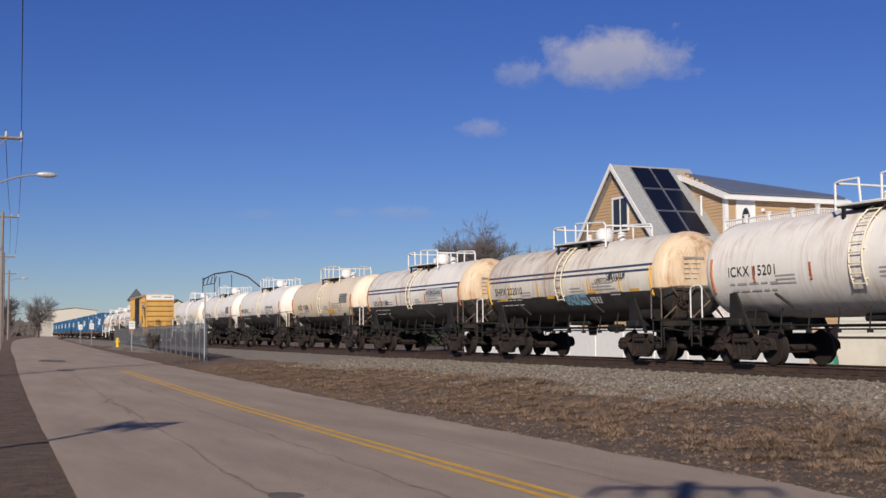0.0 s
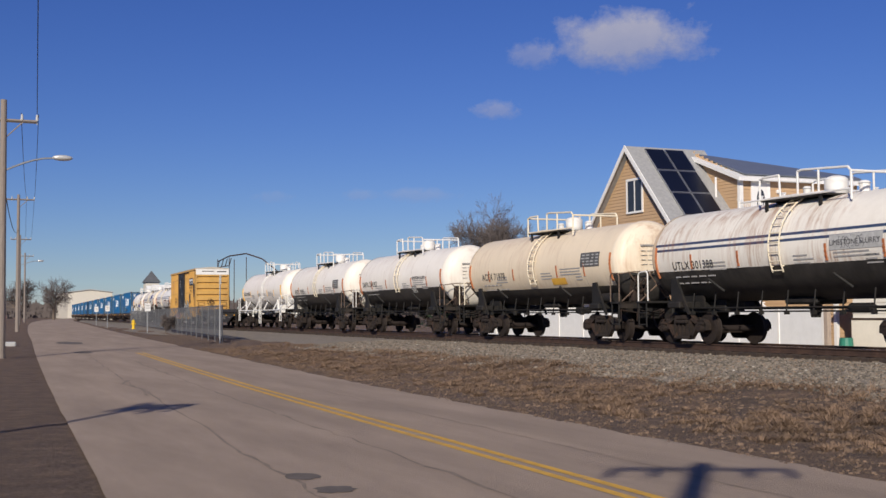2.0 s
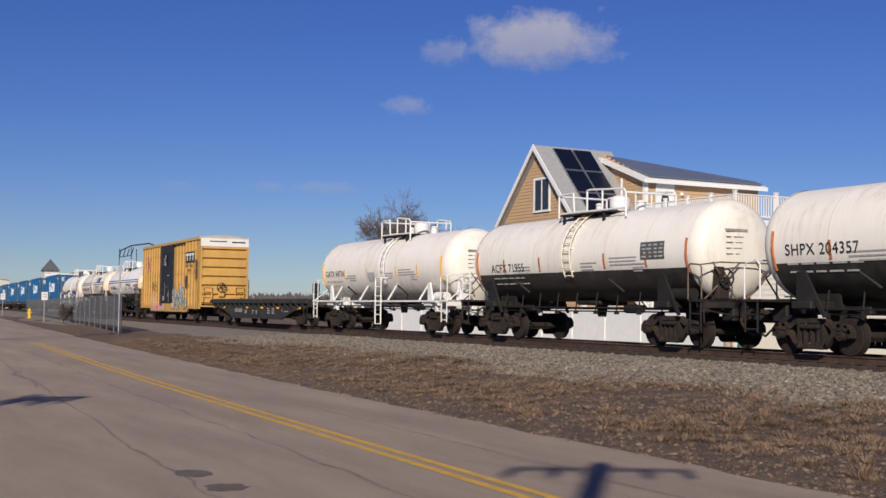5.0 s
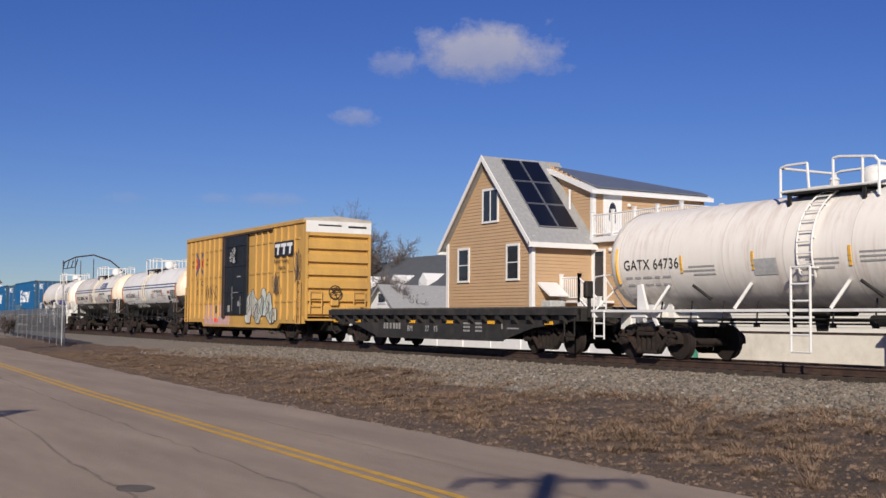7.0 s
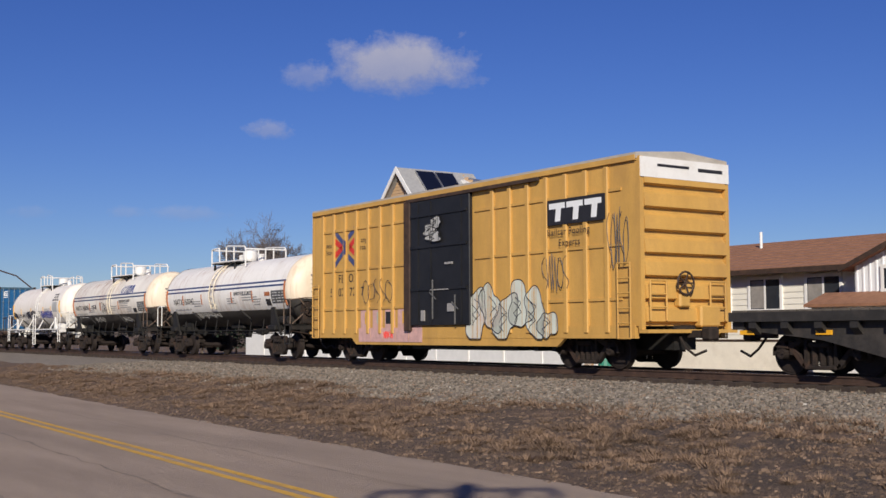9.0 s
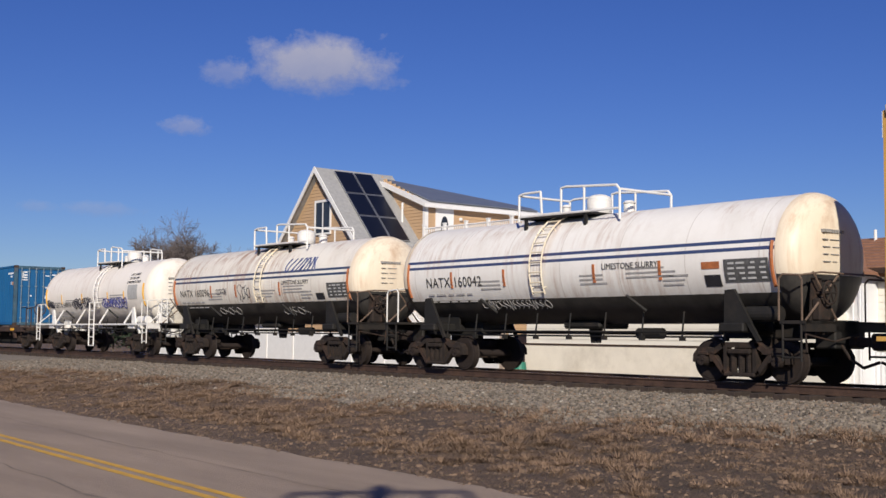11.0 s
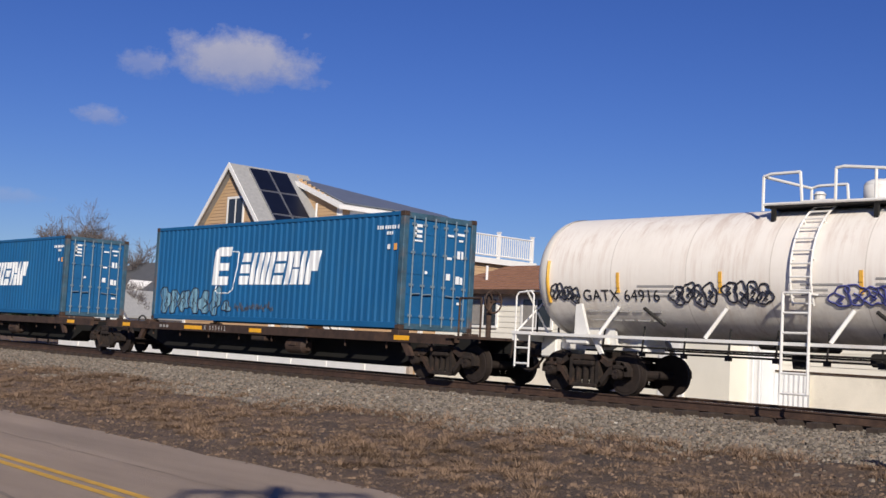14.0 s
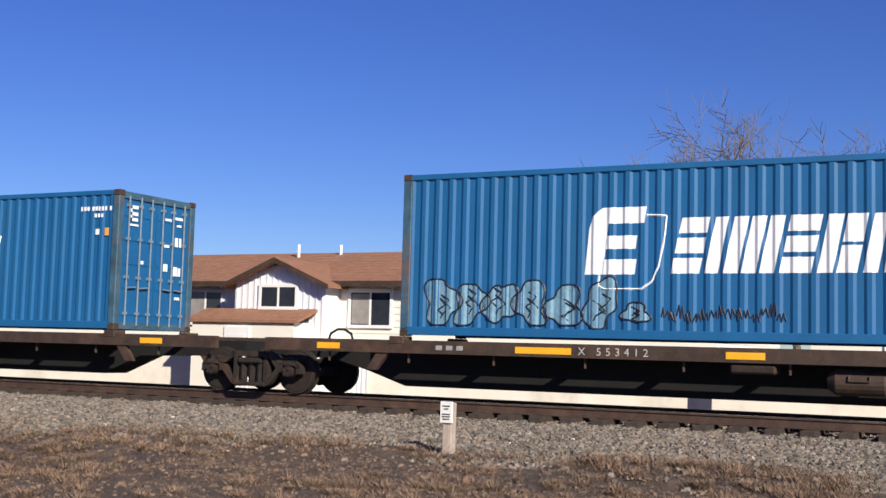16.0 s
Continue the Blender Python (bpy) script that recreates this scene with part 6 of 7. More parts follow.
    plan = [(xd - 0.3, y0 - 0.35), (x1 + 0.3, y0 - 0.35), (x1 + 0.3, y0 - 0.35 + depth(x1)), (xd - 0.3, y0 - 0.35 + depth(xd))]
    rz = lambda y, o: zf + o + (y - y0) * slope
    lo = [bm.verts.new((x, y, rz(y, -0.08))) for x, y in plan]
    hi = [bm.verts.new((x, y, rz(y, 0.10))) for x, y in plan]
    bm.faces.new(lo)
    bm.faces.new(hi[::-1])
    for k in range(4):
        bm.faces.new((lo[k], lo[(k + 1) % 4], hi[(k + 1) % 4], hi[k]))
    part("dormer_roof", bm, M["trim"], h, "low dormer roof with a white fascia")
    bm = B()
    plan = [(xd + 0.1, y0 - 0.2), (x1 + 0.1, y0 - 0.2), (x1 + 0.1, y0 - 0.45 + depth(x1)), (xd + 0.1, y0 - 0.45 + depth(xd))]
    lo = [bm.verts.new((x, y, rz(y, 0.15))) for x, y in plan]
    hi = [bm.verts.new((x, y, rz(y, 0.20))) for x, y in plan]
    bm.faces.new(lo)
    bm.faces.new(hi[::-1])
    for k in range(4):
        bm.faces.new((lo[k], lo[(k + 1) % 4], hi[(k + 1) % 4], hi[k]))
    part("solar_sheet", bm, M["array"], h, "dark solar array lying on the dormer roof")
    bm = B()
    box(bm, xd - 0.07, xd + 0.12, y0 - 0.07, y0 + 0.1, 5.3, zf)
    part("corner_board", bm, M["trim"], h)
    dr = window(h, 32.95, 33.8, 5.4, 7.25, y0, "x", -1, 0, "door")
    dr["label"] = "white deck door with an oval glass"
    bm = B()
    box(bm, 32.95, 33.8, y0 - 0.055, y0 - 0.042, 5.4, 7.25)
    part("door_leaf", bm, M["trim"], dr)
    bm = B()
    bmesh.ops.create_cone(bm, cap_ends=True, segments=24, radius1=0.22, radius2=0.22, depth=0.02, matrix=pose(33.37, y0 - 0.06, 6.45) @ Matrix.Diagonal((1, 1, 2.4, 1)) @ pose(0, 0, 0, 90))
    part("oval_glass", bm, M["glass"], dr)
    # lower wing under the deck
    ya = 36.2
    bm = B()
    box(bm, xd + 0.06, 38.6, ya + 0.06, y0, g, 5.1)
    ww = part("wing_wall", bm, M["tan"], h, "tan lapped wall of the lower wing")
    siding(ww, M["tan"], ya, y0 - 0.02, g, 5.1, xd, "y", -1)
    siding(ww, M["tan"], xd, 38.6, g, 5.1, ya, "x", -1)
    bm = B()
    box(bm, xd - 0.25, 38.8, ya - 0.25, y0 - 0.05, 5.1, 5.34)
    part("deck", bm, M["trim"], h, "white edged roof deck")
    bm = B()
    box(bm, xd - 0.05, xd + 0.1, ya - 0.05, ya + 0.1, g, 5.1)
    part("corner_board", bm, M["trim"], h)
    window(h, 39.2, 40.0, 3.9, 4.75, xd, "y", -1, 0)
    window(h, 41.2, 41.85, 2.4, 4.7, xd, "y", -1, 0, "door")
    # deck rail
    def rail_run(p, q, posts, name="deck_rail", first=0):
        p, q = Vector(p), Vector(q)
        bm = B()
        L = (q - p).length
        for z in (0.12, 0.98):
            d = (q - p).normalized()
            cyl(bm, p + Vector((0, 0, z)), q + Vector((0, 0, z)), 0.04, seg=4)
        n = int(L / 0.13)
        for i in range(n + 1):
            c = p + (q - p) * i / n
            box(bm, c.x - 0.018, c.x + 0.018, c.y - 0.018, c.y + 0.018, c.z + 0.12, c.z + 0.98)
        for i in range(first, posts + 1):
            c = p + (q - p) * i / posts
            box(bm, c.x - 0.06, c.x + 0.06, c.y - 0.06, c.y + 0.06, c.z - 0.05, c.z + 1.12)
            box(bm, c.x - 0.08, c.x + 0.08, c.y - 0.08, c.y + 0.08, c.z + 1.12, c.z + 1.16)
        part(name, bm, M["trim"], h, "white railing with slim balusters")
    rail_run((xd - 0.12, y0 - 0.1, 5.34), (xd - 0.12, ya - 0.12, 5.34), 4)
    rail_run((xd - 0.06, ya - 0.12, 5.345), (38.6, ya - 0.12, 5.345), 3, first=1)
    # outside stair and small awning
    bm = B()
    for i in range(10):
        box(bm, 30.4, 31.4, 40.2 - 0.28 * i, 40.48 - 0.28 * i, 2.5 - 0.19 * i, 2.54 - 0.19 * i)
    for x in (30.4, 31.4):
        prism(bm, [(40.6, 2.55), (37.6, 0.3), (37.6, 0.1), (40.6, 2.3)], x - 0.03, x + 0.03)
    box(bm, 30.4, 32.2, 40.4, 41.9, 2.42, 2.52)
    part("stair", bm, M["trim"], h, "white outside stair")
    rail_run((30.4, 40.5, 2.5), (30.4, 37.7, 0.5), 2, "stair_rail")
    rail_run((30.4, 41.8, 2.5), (30.4, 40.5, 2.5), 1, "stair_rail")
    bm = B()
    prism(bm, [(y0 - 0.02, 3.3), (y0 - 0.9, 2.75), (y0 - 0.9, 2.68), (y0 - 0.02, 3.2)], 29.3, 30.3)
    part("awning", bm, M["trim"], h, "small white awning")
    bm = B()
    box(bm, 29.4, 30.2, y0 - 0.85, y0 - 0.1, 1.7, 2.5, 0.05)
    cyl(bm, (29.39, y0 - 0.5, 2.1), (29.36, y0 - 0.5, 2.1), 0.28, seg=18)
    part("air_conditioner", bm, M["lightgrey"], h, "grey outdoor air conditioner")
    for x, y, z in ((xd - 0.08, 37.2, 4.6), (xd - 0.08, 40.7, 4.75), (34.3, y0 - 0.08, 6.9)):
        bm = B()
        bmesh.ops.create_uvsphere(bm, u_segments=8, v_segments=6, radius=0.09, matrix=pose(x, y, z))
        part("wall_light", bm, M["trim"], h)
    return h


tan_house()


def white_house():
    h = thing("white_house", "long low off-white house with brown shingle roof", "house")
    x0, x1, y0, y1, ze, zr, xr, g = 30.0, 38.0, 7.2, 32.75, 3.60, 4.78, 34.0, 0.1
    bm = B()
    box(bm, x0 + 0.06, x1, y0 + 0.06, y1 - 0.06, g, ze)
    for y in (y0 + 0.03, y1 - 0.05):
        prism(bm, [(x0, ze), (x1, ze), (xr, zr - 0.15)], y, y + 0.03, "y")
    wl = part("wall", bm, M["vinyl"], h, "off-white lapped vinyl wall")
    siding(wl, M["vinyl"], y0, y1, 1.3, ze, x0, "y", -1, 0.19)
    siding(wl, M["vinyl"], x0, x1, g, ze, y1, "x", 1, 0.19)
    siding(wl, M["vinyl"], x0, x1, g, ze, y0, "x", -1, 0.19)
    bm = B()
    box(bm, x0 - 0.10, x0 + 0.05, y0, y1, g - 0.1, 1.28)
    part("foundation", bm, M["wallcream"], h, "cream painted foundation wall")
    # Dark strip in place of the shadow line between siding and foundation.
    bm = B()
    box(bm, x0 - 0.14, x0 + 0.02, y0, y1, 1.28, 1.33)
    part("ledge", bm, M["frame"], h, "dark strip drawn as the shadow line above the foundation")
    for d in (-1, 1):
        xe = x0 - 0.45 if d < 0 else x1 + 0.45
        zz = ze - 0.06
        n = 10
        for i in range(n):
            f0, f1 = i / n, (i + 1) / n
            bm = B()
            xa, za_ = xr + (xe - xr) * f0, zr + (zz - zr) * f0
            xb, zb = xr + (xe - xr) * f1, zr + (zz - zr) * f1
            prism(bm, [(xa, za_ + 0.02), (xb, zb + 0.045), (xb, zb - 0.03), (xa, za_ - 0.05)], y0 - 0.35, y1 + 0.18, "y")
            part("roof_course", bm, M["roofbrown"], h, "brown shingle course")
        bm = B()
        box(bm, xe - 0.04, xe + 0.04, y0 - 0.35, y1 + 0.18, zz - 0.14, zz + 0.02)
        part("gutter", bm, M["frame"], h, "dark brown gutter")
    for a, b in ((16.63, 17.94), (22.65, 23.85), (27.0, 28.3), (29.6, 30.9), (12.3, 13.5), (9.3, 10.4), (24.9, 26.1)):
        window(h, a, b, 2.3, 3.24, x0, "y", -1, 1, curtain=True)
    # board and batten gable bay
    bm = B()
    ya, yb, yp, zp, xb = 18.35, 21.55, 19.95, 4.16, x0 - 0.8
    prism(bm, [(ya, g), (yb, g), (yb, 3.5), (yp, zp - 0.1), (ya, 3.5)], xb, x0 + 0.4)
    part("bay_wall", bm, M["batten"], h, "white board and batten gable bay")
    bm = B()
    for i in range(15):
        y = ya + 0.08 + i * (yb - ya - 0.16) / 14
        top = 3.5 + (zp - 0.1 - 3.5) * (1 - abs(y - yp) / (yp - ya))
        box(bm, xb - 0.03, xb, y - 0.025, y + 0.025, g, min(top, zp - 0.15))
    part("batten", bm, M["batten"], h)
    for d in (-1, 1):
        yo = ya - 0.3 if d < 0 else yb + 0.3
        zo = 3.5 - 0.12
        bm = B()
        prism(bm, [(yp, zp + 0.06), (yo, zo + 0.04), (yo, zo - 0.06), (yp, zp - 0.06)], xb - 0.35, x0 + 3.0)
        part("bay_roof", bm, M["roofbrown"], h, "brown shingle gable roof with dark fascia")
        bm = B()
        prism(bm, [(yp, zp + 0.05), (yo, zo + 0.03), (yo, zo - 0.10), (yp, zp - 0.10)], xb - 0.39, xb - 0.35)
        part("bay_fascia", bm, M["frame"], h)
    window(h, 19.35, 20.55, 2.78, 3.35, xb - 0.02, "y", -1, 1)
    bm = B()
    prism(bm, [(xb, 2.72), (xb - 1.0, 2.36), (xb - 1.0, 2.28), (xb, 2.62)], 18.6, 22.6, "y")
    part("porch_roof", bm, M["roofbrown"], h, "brown shingle porch roof")
    bm = B()
    box(bm, xb - 0.9, xb, 18.8, 22.4, g, 2.3)
    part("porch_wall", bm, M["vinyl"], h)
    bm = B()
    box(bm, xb - 0.95, xb - 0.9, 20.3, 21.2, 0.12, 2.16, 0.01)
    for za, zb in ((0.35, 1.0), (1.15, 1.95)):
        box(bm, xb - 0.965, xb - 0.95, 20.45, 21.05, za, zb, 0.008)
    part("porch_door", bm, M["trim"], h, "white panelled porch door")
    for x, y, z in ((33.2, 22.0, 5.02), (33.6, 20.6, 5.02), (33.0, 10.6, 5.02), (31.2, 31.4, 4.55), (33.0, 28.2, 5.1)):
        bm = B()
        cyl(bm, (x, y, z - 0.75), (x, y, z), 0.05)
        part("vent_pipe", bm, M["trim"], h, "white roof vent pipe")
    return h


white_house()


def yard_wall():
    w = thing("yard_wall", "cream painted low wall with a dark capping", "wall", kind="structure")
    bm = B()
    box(bm, 29.3, 29.5, -14.0, 7.15, 0.0, 1.35)
    part("wall_panel", bm, M["wallcream"], w)
    bm = B()
    box(bm, 29.22, 29.6, -14.0, 7.15, 1.35, 1.42)
    part("capping", bm, M["postwood"], w, "weathered wooden capping")
    for i in range(12):
        a = 32.85 + 2.4 * i
        bm = B()
        box(bm, 28.70, 28.78, a + 0.06, a + 2.34, 0.0, 1.66)
        part("fence_panel", bm, M["sheetwhite"], w, "white board fence panel")
        bm = B()
        box(bm, 28.67, 28.81, a - 0.06, a + 0.06, 0.0, 1.72, 0.01)
        part("fence_post", bm, M["trim"], w)
    bm = B()
    n = 26
    vs = []
    for i in range(n + 1):
        y = 17.2 + i * 2.0 / n
        vs.append((29.75 + (0.03 if i % 2 else 0.0), y))
    lo = [bm.verts.new((x, y, 0.0)) for x, y in vs]
    hi = [bm.verts.new((x, y, 1.25)) for x, y in vs]
    for i in range(n):
        bm.faces.new((lo[i], lo[i + 1], hi[i + 1], hi[i]))
    part("corrugated_sheet", bm, M["sheetwhite"], w, "white corrugated sheet panel")
    bm = B()
    box(bm, 28.62, 28.80, 32.55, 32.72, 0.0, 1.75)
    part("wall_post", bm, M["postwood"], w, "weathered wooden post")
    return w


yard_wall()
bm = B()
cyl(bm, (28.6, 31.6, 0.06), (28.6, 31.6, 0.66), 0.28, 0.22, seg=14)
tagged(part("green_tub", bm, M["green"]), "small green plastic tub on the gravel", "tub")

# far buildings
def plain_house(name, label, cx, cy, lx, ly, hw, hr, ridge, wall, roof, wins=(), z0=0.05):
    h = thing(name, label, "building")
    bm = B()
    box(bm, cx - lx / 2, cx + lx / 2, cy - ly / 2, cy + ly / 2, z0, z0 + hw)
    if ridge == "x":
        prism(bm, [(cy - ly / 2, z0 + hw), (cy + ly / 2, z0 + hw), (cy, z0 + hw + hr - 0.15)], cx - lx / 2, cx + lx / 2)
    else:
        prism(bm, [(cx - lx / 2, z0 + hw), (cx + lx / 2, z0 + hw), (cx, z0 + hw + hr - 0.15)], cy - ly / 2, cy + ly / 2, "y")
    part("wall", bm, wall, h)
    for d in (-1, 1):
        bm = B()
        if ridge == "x":
            e = cy + d * (ly / 2 + 0.4)
            prism(bm, [(cy, z0 + hw + hr), (e, z0 + hw - 0.1), (e, z0 + hw - 0.3), (cy, z0 + hw + hr - 0.2)], cx - lx / 2 - 0.4, cx + lx / 2 + 0.4)
        else:
            e = cx + d * (lx / 2 + 0.4)
            prism(bm, [(cx, z0 + hw + hr), (e, z0 + hw - 0.1), (e, z0 + hw - 0.3), (cx, z0 + hw + hr - 0.2)], cy - ly / 2 - 0.4, cy + ly / 2 + 0.4, "y")
        part("roof", bm, roof, h)
    for face, a, b, za, zb in wins:
        if face == "w":
            window(h, a, b, za, zb, cx - lx / 2, "y", -1, 0)
        else:
            window(h, a, b, za, zb, cy - ly / 2, "x", -1, 0)
    return h


g = plain_house("shingle_building", "far dark shingled building with grey roof and white dormers", 63, 101, 14, 34, 4.6, 3.9, "y", M["brick"], M["roofdark"],
                [("w", 86 + 5 * i, 87.2 + 5 * i, 2.4, 4.0) for i in range(6)] + [("s", 57.5 + 3.4 * i, 58.7 + 3.4 * i, z, z + 1.5) for i in range(3) for z in (1.8, 4.4)])
for i in range(5):
    bm = B()
    y = 88 + 6 * i
    prism(bm, [(y - 0.8, 4.6), (y + 0.8, 4.6), (y + 0.8, 5.5), (y, 6.2), (y - 0.8, 5.5)], 56.2, 59.5)
    part("dormer", bm, M["trim"], g, "white gabled dormer")
plain_house("white_cottage", "small white cottage with a gable behind the tracks", 47, 84, 7, 4.6, 2.5, 1.9, "x", M["trim"], M["roofgrey"], [("w", 83.4, 84.6, 3.0, 3.7), ("w", 82.6, 83.4, 1.2, 2.2), ("w", 84.6, 85.4, 1.2, 2.2)])
plain_house("white_garage_house", "white gabled house beyond the bare tree", 47, 2.5, 9, 9, 3.2, 2.4, "x", M["vinyl"], M["lightgrey"], [("w", 0.5, 1.6, 1.7, 3.0), ("w", 3.4, 4.5, 1.7, 3.0)])
f = plain_house("cupola_building", "far pale building with dark roof, white gables and cupola", 50, 262, 14, 24, 4.6, 4.0, "y", M["farwall"], M["roofdark"], [("w", 254 + 4 * i, 256 + 4 * i, 2, 4) for i in range(4)])
bm = B()
box(bm, 43, 46, 266, 269, 0, 8.8)
part("cupola", bm, M["farwall"], f)
bm = B()
bmesh.ops.create_cone(bm, cap_ends=True, segments=4, radius1=2.6, radius2=0.05, depth=2.6, matrix=pose(44.5, 267.5, 10.1, 0, 0, 45))
part("cupola_roof", bm, M["roofdark"], f)
for y in (255, 262):
    bm = B()
    prism(bm, [(y - 2.5, 5), (y + 2.5, 5), (y + 2.5, 6.2), (y, 8.0), (y - 2.5, 6.2)], 42.5, 48)
    part("gable", bm, M["trim"], f, "white front gable")
plain_house("far_shed", "long pale industrial building far along the line", 47, 420, 14, 40, 9.3, 0.8, "y", M["farwall"], M["lightgrey"])

# pipe bridge behind the train
pb = thing("pipe_gantry", "rusty brown pipe gantry standing behind the tracks", "gantry")
gx, gy = 31.0, 132.0
for dx, dy in ((0, 8), (0, 2), (2, 8), (2, 2)):
    bm = B()
    cyl(bm, (gx + dx, gy + dy, 0.0), (gx + dx, gy + dy, 8.2), 0.045)
    part("post", bm, M["rail"], pb)
bm = B()
tube(bm, [(gx, gy + 8, 7.9), (gx, gy + 2, 8.3), (gx + 0.5, gy - 4, 8.3), (gx + 1, gy - 9, 7.5), (gx + 1.5, gy - 15, 5.6), (gx + 2, gy - 20, 4.0)], 0.075)
tube(bm, [(gx, gy + 8, 7.2), (gx, gy + 2, 7.2)], 0.05)
for i in range(4):
    cyl(bm, (gx, gy + 8 - 2 * i, 7.2), (gx, gy + 7 - 2 * i, 8.0), 0.05)
part("pipe", bm, M["rail"], pb)

# ---- poles, lamps, wires, fence ----
def utility_pole(x, y, h, arms, lamp=None, z=0.0, arm_dir=(1, 0), label="grey wooden utility pole with crossarm", hang=False, thick=1.0):
    p = thing("utility_pole", label, "utility pole", "poles along the road")
    bm = B()
    cyl(bm, (x, y, z - 0.5), (x, y, z + h), 0.16 * thick, 0.11 * thick, seg=12)
    part("shaft", bm, M["pole"], p)
    dx, dy = arm_dir
    for az, l0, l1, *own in arms:
        dx, dy = own or arm_dir
        bm = B()
        cyl(bm, (x + dx * l0, y + dy * l0, z + az), (x + dx * l1, y + dy * l1, z + az), 0.065, seg=4)
        if not hang:
            cyl(bm, (x + dx * 0.6 * l1, y + dy * 0.6 * l1, z + az), (x, y, z + az - 0.7), 0.025, seg=5)
        part("crossarm", bm, M["pole"], p, "wooden crossarm with brace")
        for l in (l0, l0 * 0.5, l1 * 0.55, l1):
            bm = B()
            zi = z + az - 0.30 if hang else z + az + 0.04
            cyl(bm, (x + dx * l, y + dy * l, zi), (x + dx * l, y + dy * l, zi + 0.22), 0.06, 0.05 if hang else 0.035, seg=10)
            cyl(bm, (x + dx * l, y + dy * l, z + az - 0.1), (x + dx * l, y + dy * l, z + az + 0.1), 0.02, seg=6)
            part("insulator", bm, M["lightgrey"], p, "grey insulator")
    if lamp:
        lz, ll = lamp
        bm = B()
        pts = [(x + ll * f, y, z + lz - 0.55 + 0.55 * math.sin(f * math.pi / 2)) for f in (0, 0.2, 0.4, 0.6, 0.8, 1)]
        tube(bm, pts, 0.035)
        part("lamp_arm", bm, M["galv"], p, "curved steel lamp arm")
        bm = B()
        bmesh.ops.create_uvsphere(bm, u_segments=14, v_segments=8, radius=0.5, matrix=pose(x + ll + 0.3, y, z + lz + 0.02) @ Matrix.Diagonal((0.75, 0.32, 0.22, 1)))
        part("lamp_head", bm, M["lampglass"], p, "pale cobra head street lamp")
    return p


utility_pole(2.05, 45, 9.4, [(8.65, -1.0, 1.15)], (7.35, 1.75), 0.05, label="grey wooden utility pole with crossarm and street lamp")
utility_pole(6.0, 100, 11.0, [(10.6, -1.0, 1.2)], None, 0.35)
utility_pole(9.0, 145, 10.5, [(10.0, -1.0, 1.2)], (7.5, 2.0), 0.5)
utility_pole(12.6, 190, 10.5, [(10.0, -1.0, 1.2)], None, 0.7)
# the poles behind the camera whose shadows lie on the road
utility_pole(-5.3, -5.9, 10.4, [(10.15, -0.87, 0.92)], None, 0.0, (0.92, -0.38), "grey wooden utility pole with a crossarm", True)
utility_pole(-7.9, 6.4, 9.5, [(9.42, -0.4, 0.7, 0.95, -0.3), (9.3, -0.9, 0.9, 0.1, 0.99), (9.12, -0.4, 0.75, 0.75, -0.66), (9.2, -0.3, 0.8, 0.99, 0.1)], None, 0.0, (0.93, -0.36), "slim grey utility pole with four short crossarms", True, 0.6)


def wire(p, q, sag, r=0.012):
    bm = B()
    p, q = Vector(p), Vector(q)
    pts = []
    for i in range(13):
        f_ = i / 12
        v = p.lerp(q, f_)
        v.z -= 4 * sag * f_ * (1 - f_)
        pts.append(v)
    tube(bm, pts, r, 4)
    tagged(part("power_line", bm, M["wire"]), "thin dark overhead power line between poles", "power line", "power lines")


for o in (1.2, 0.6):
    wire((2.05 + o, 45, 9.0), (6.0 + o, 100, 11.25), 0.7)
    wire((6.0 + o, 100, 11.25), (9.0 + o, 145, 10.8), 0.7)
wire((3.2, 45, 9.0), (0.55, 10, 9.4), 0.15)
wire((2.05, 45, 6.6), (6.0, 100, 8.5), 0.9, 0.02)


def fence_xy(y):
    return (12.6 + 0.10 * (y - 56), y)


fence = thing("chain_link_fence", "galvanised chain link fence beside the railway", "fence")
fpts = [fence_xy(y) for y in [56.4 + 3 * i for i in range(30)]]
for x, y in fpts:
    bm = B()
    zb = 0.55
    cyl(bm, (x, y, zb - 0.3), (x, y, zb + 1.55), 0.022, seg=8)
    part("fence_post", bm, M["fence"], fence)
bm = B()
for (xa, ya), (xb, yb) in zip(fpts, fpts[1:]):
    for z in (0.6, 2.05):
        cyl(bm, (xa, ya, z), (xb, yb, z), 0.022, seg=5)
part("fence_rail", bm, M["fence"], fence)
vs, fs = [], []
for (xa, ya), (xb, yb) in zip(fpts, fpts[1:]):
    for k in range(-28, 57):
        for sg in (1, -1):
            f0, f1, z0_, z1_ = k / 56, k / 56 + 0.5, 0.6, 2.05
            if sg < 0:
                z0_, z1_ = z1_, z0_
            if f0 < 0:
                z0_ += (z1_ - z0_) * (-f0 / 0.5)
                f0 = 0
            if f1 > 1:
                z1_ -= (z1_ - z0_) * ((f1 - 1) / (f1 - f0))
                f1 = 1
            if f1 <= f0:
                continue
            i = len(vs)
            w = 0.013
            a_ = (xa + (xb - xa) * f0, ya + (yb - ya) * f0)
            b_ = (xa + (xb - xa) * f1, ya + (yb - ya) * f1)
            vs += [(a_[0], a_[1], z0_ - w), (a_[0], a_[1], z0_ + w), (b_[0], b_[1], z1_ + w), (b_[0], b_[1], z1_ - w)]
            fs.append((i, i + 1, i + 2, i + 3))
mesh_ob = raw("fence_mesh", vs, fs, M["fence"], fence)
tagged(mesh_ob, kind="stuff")

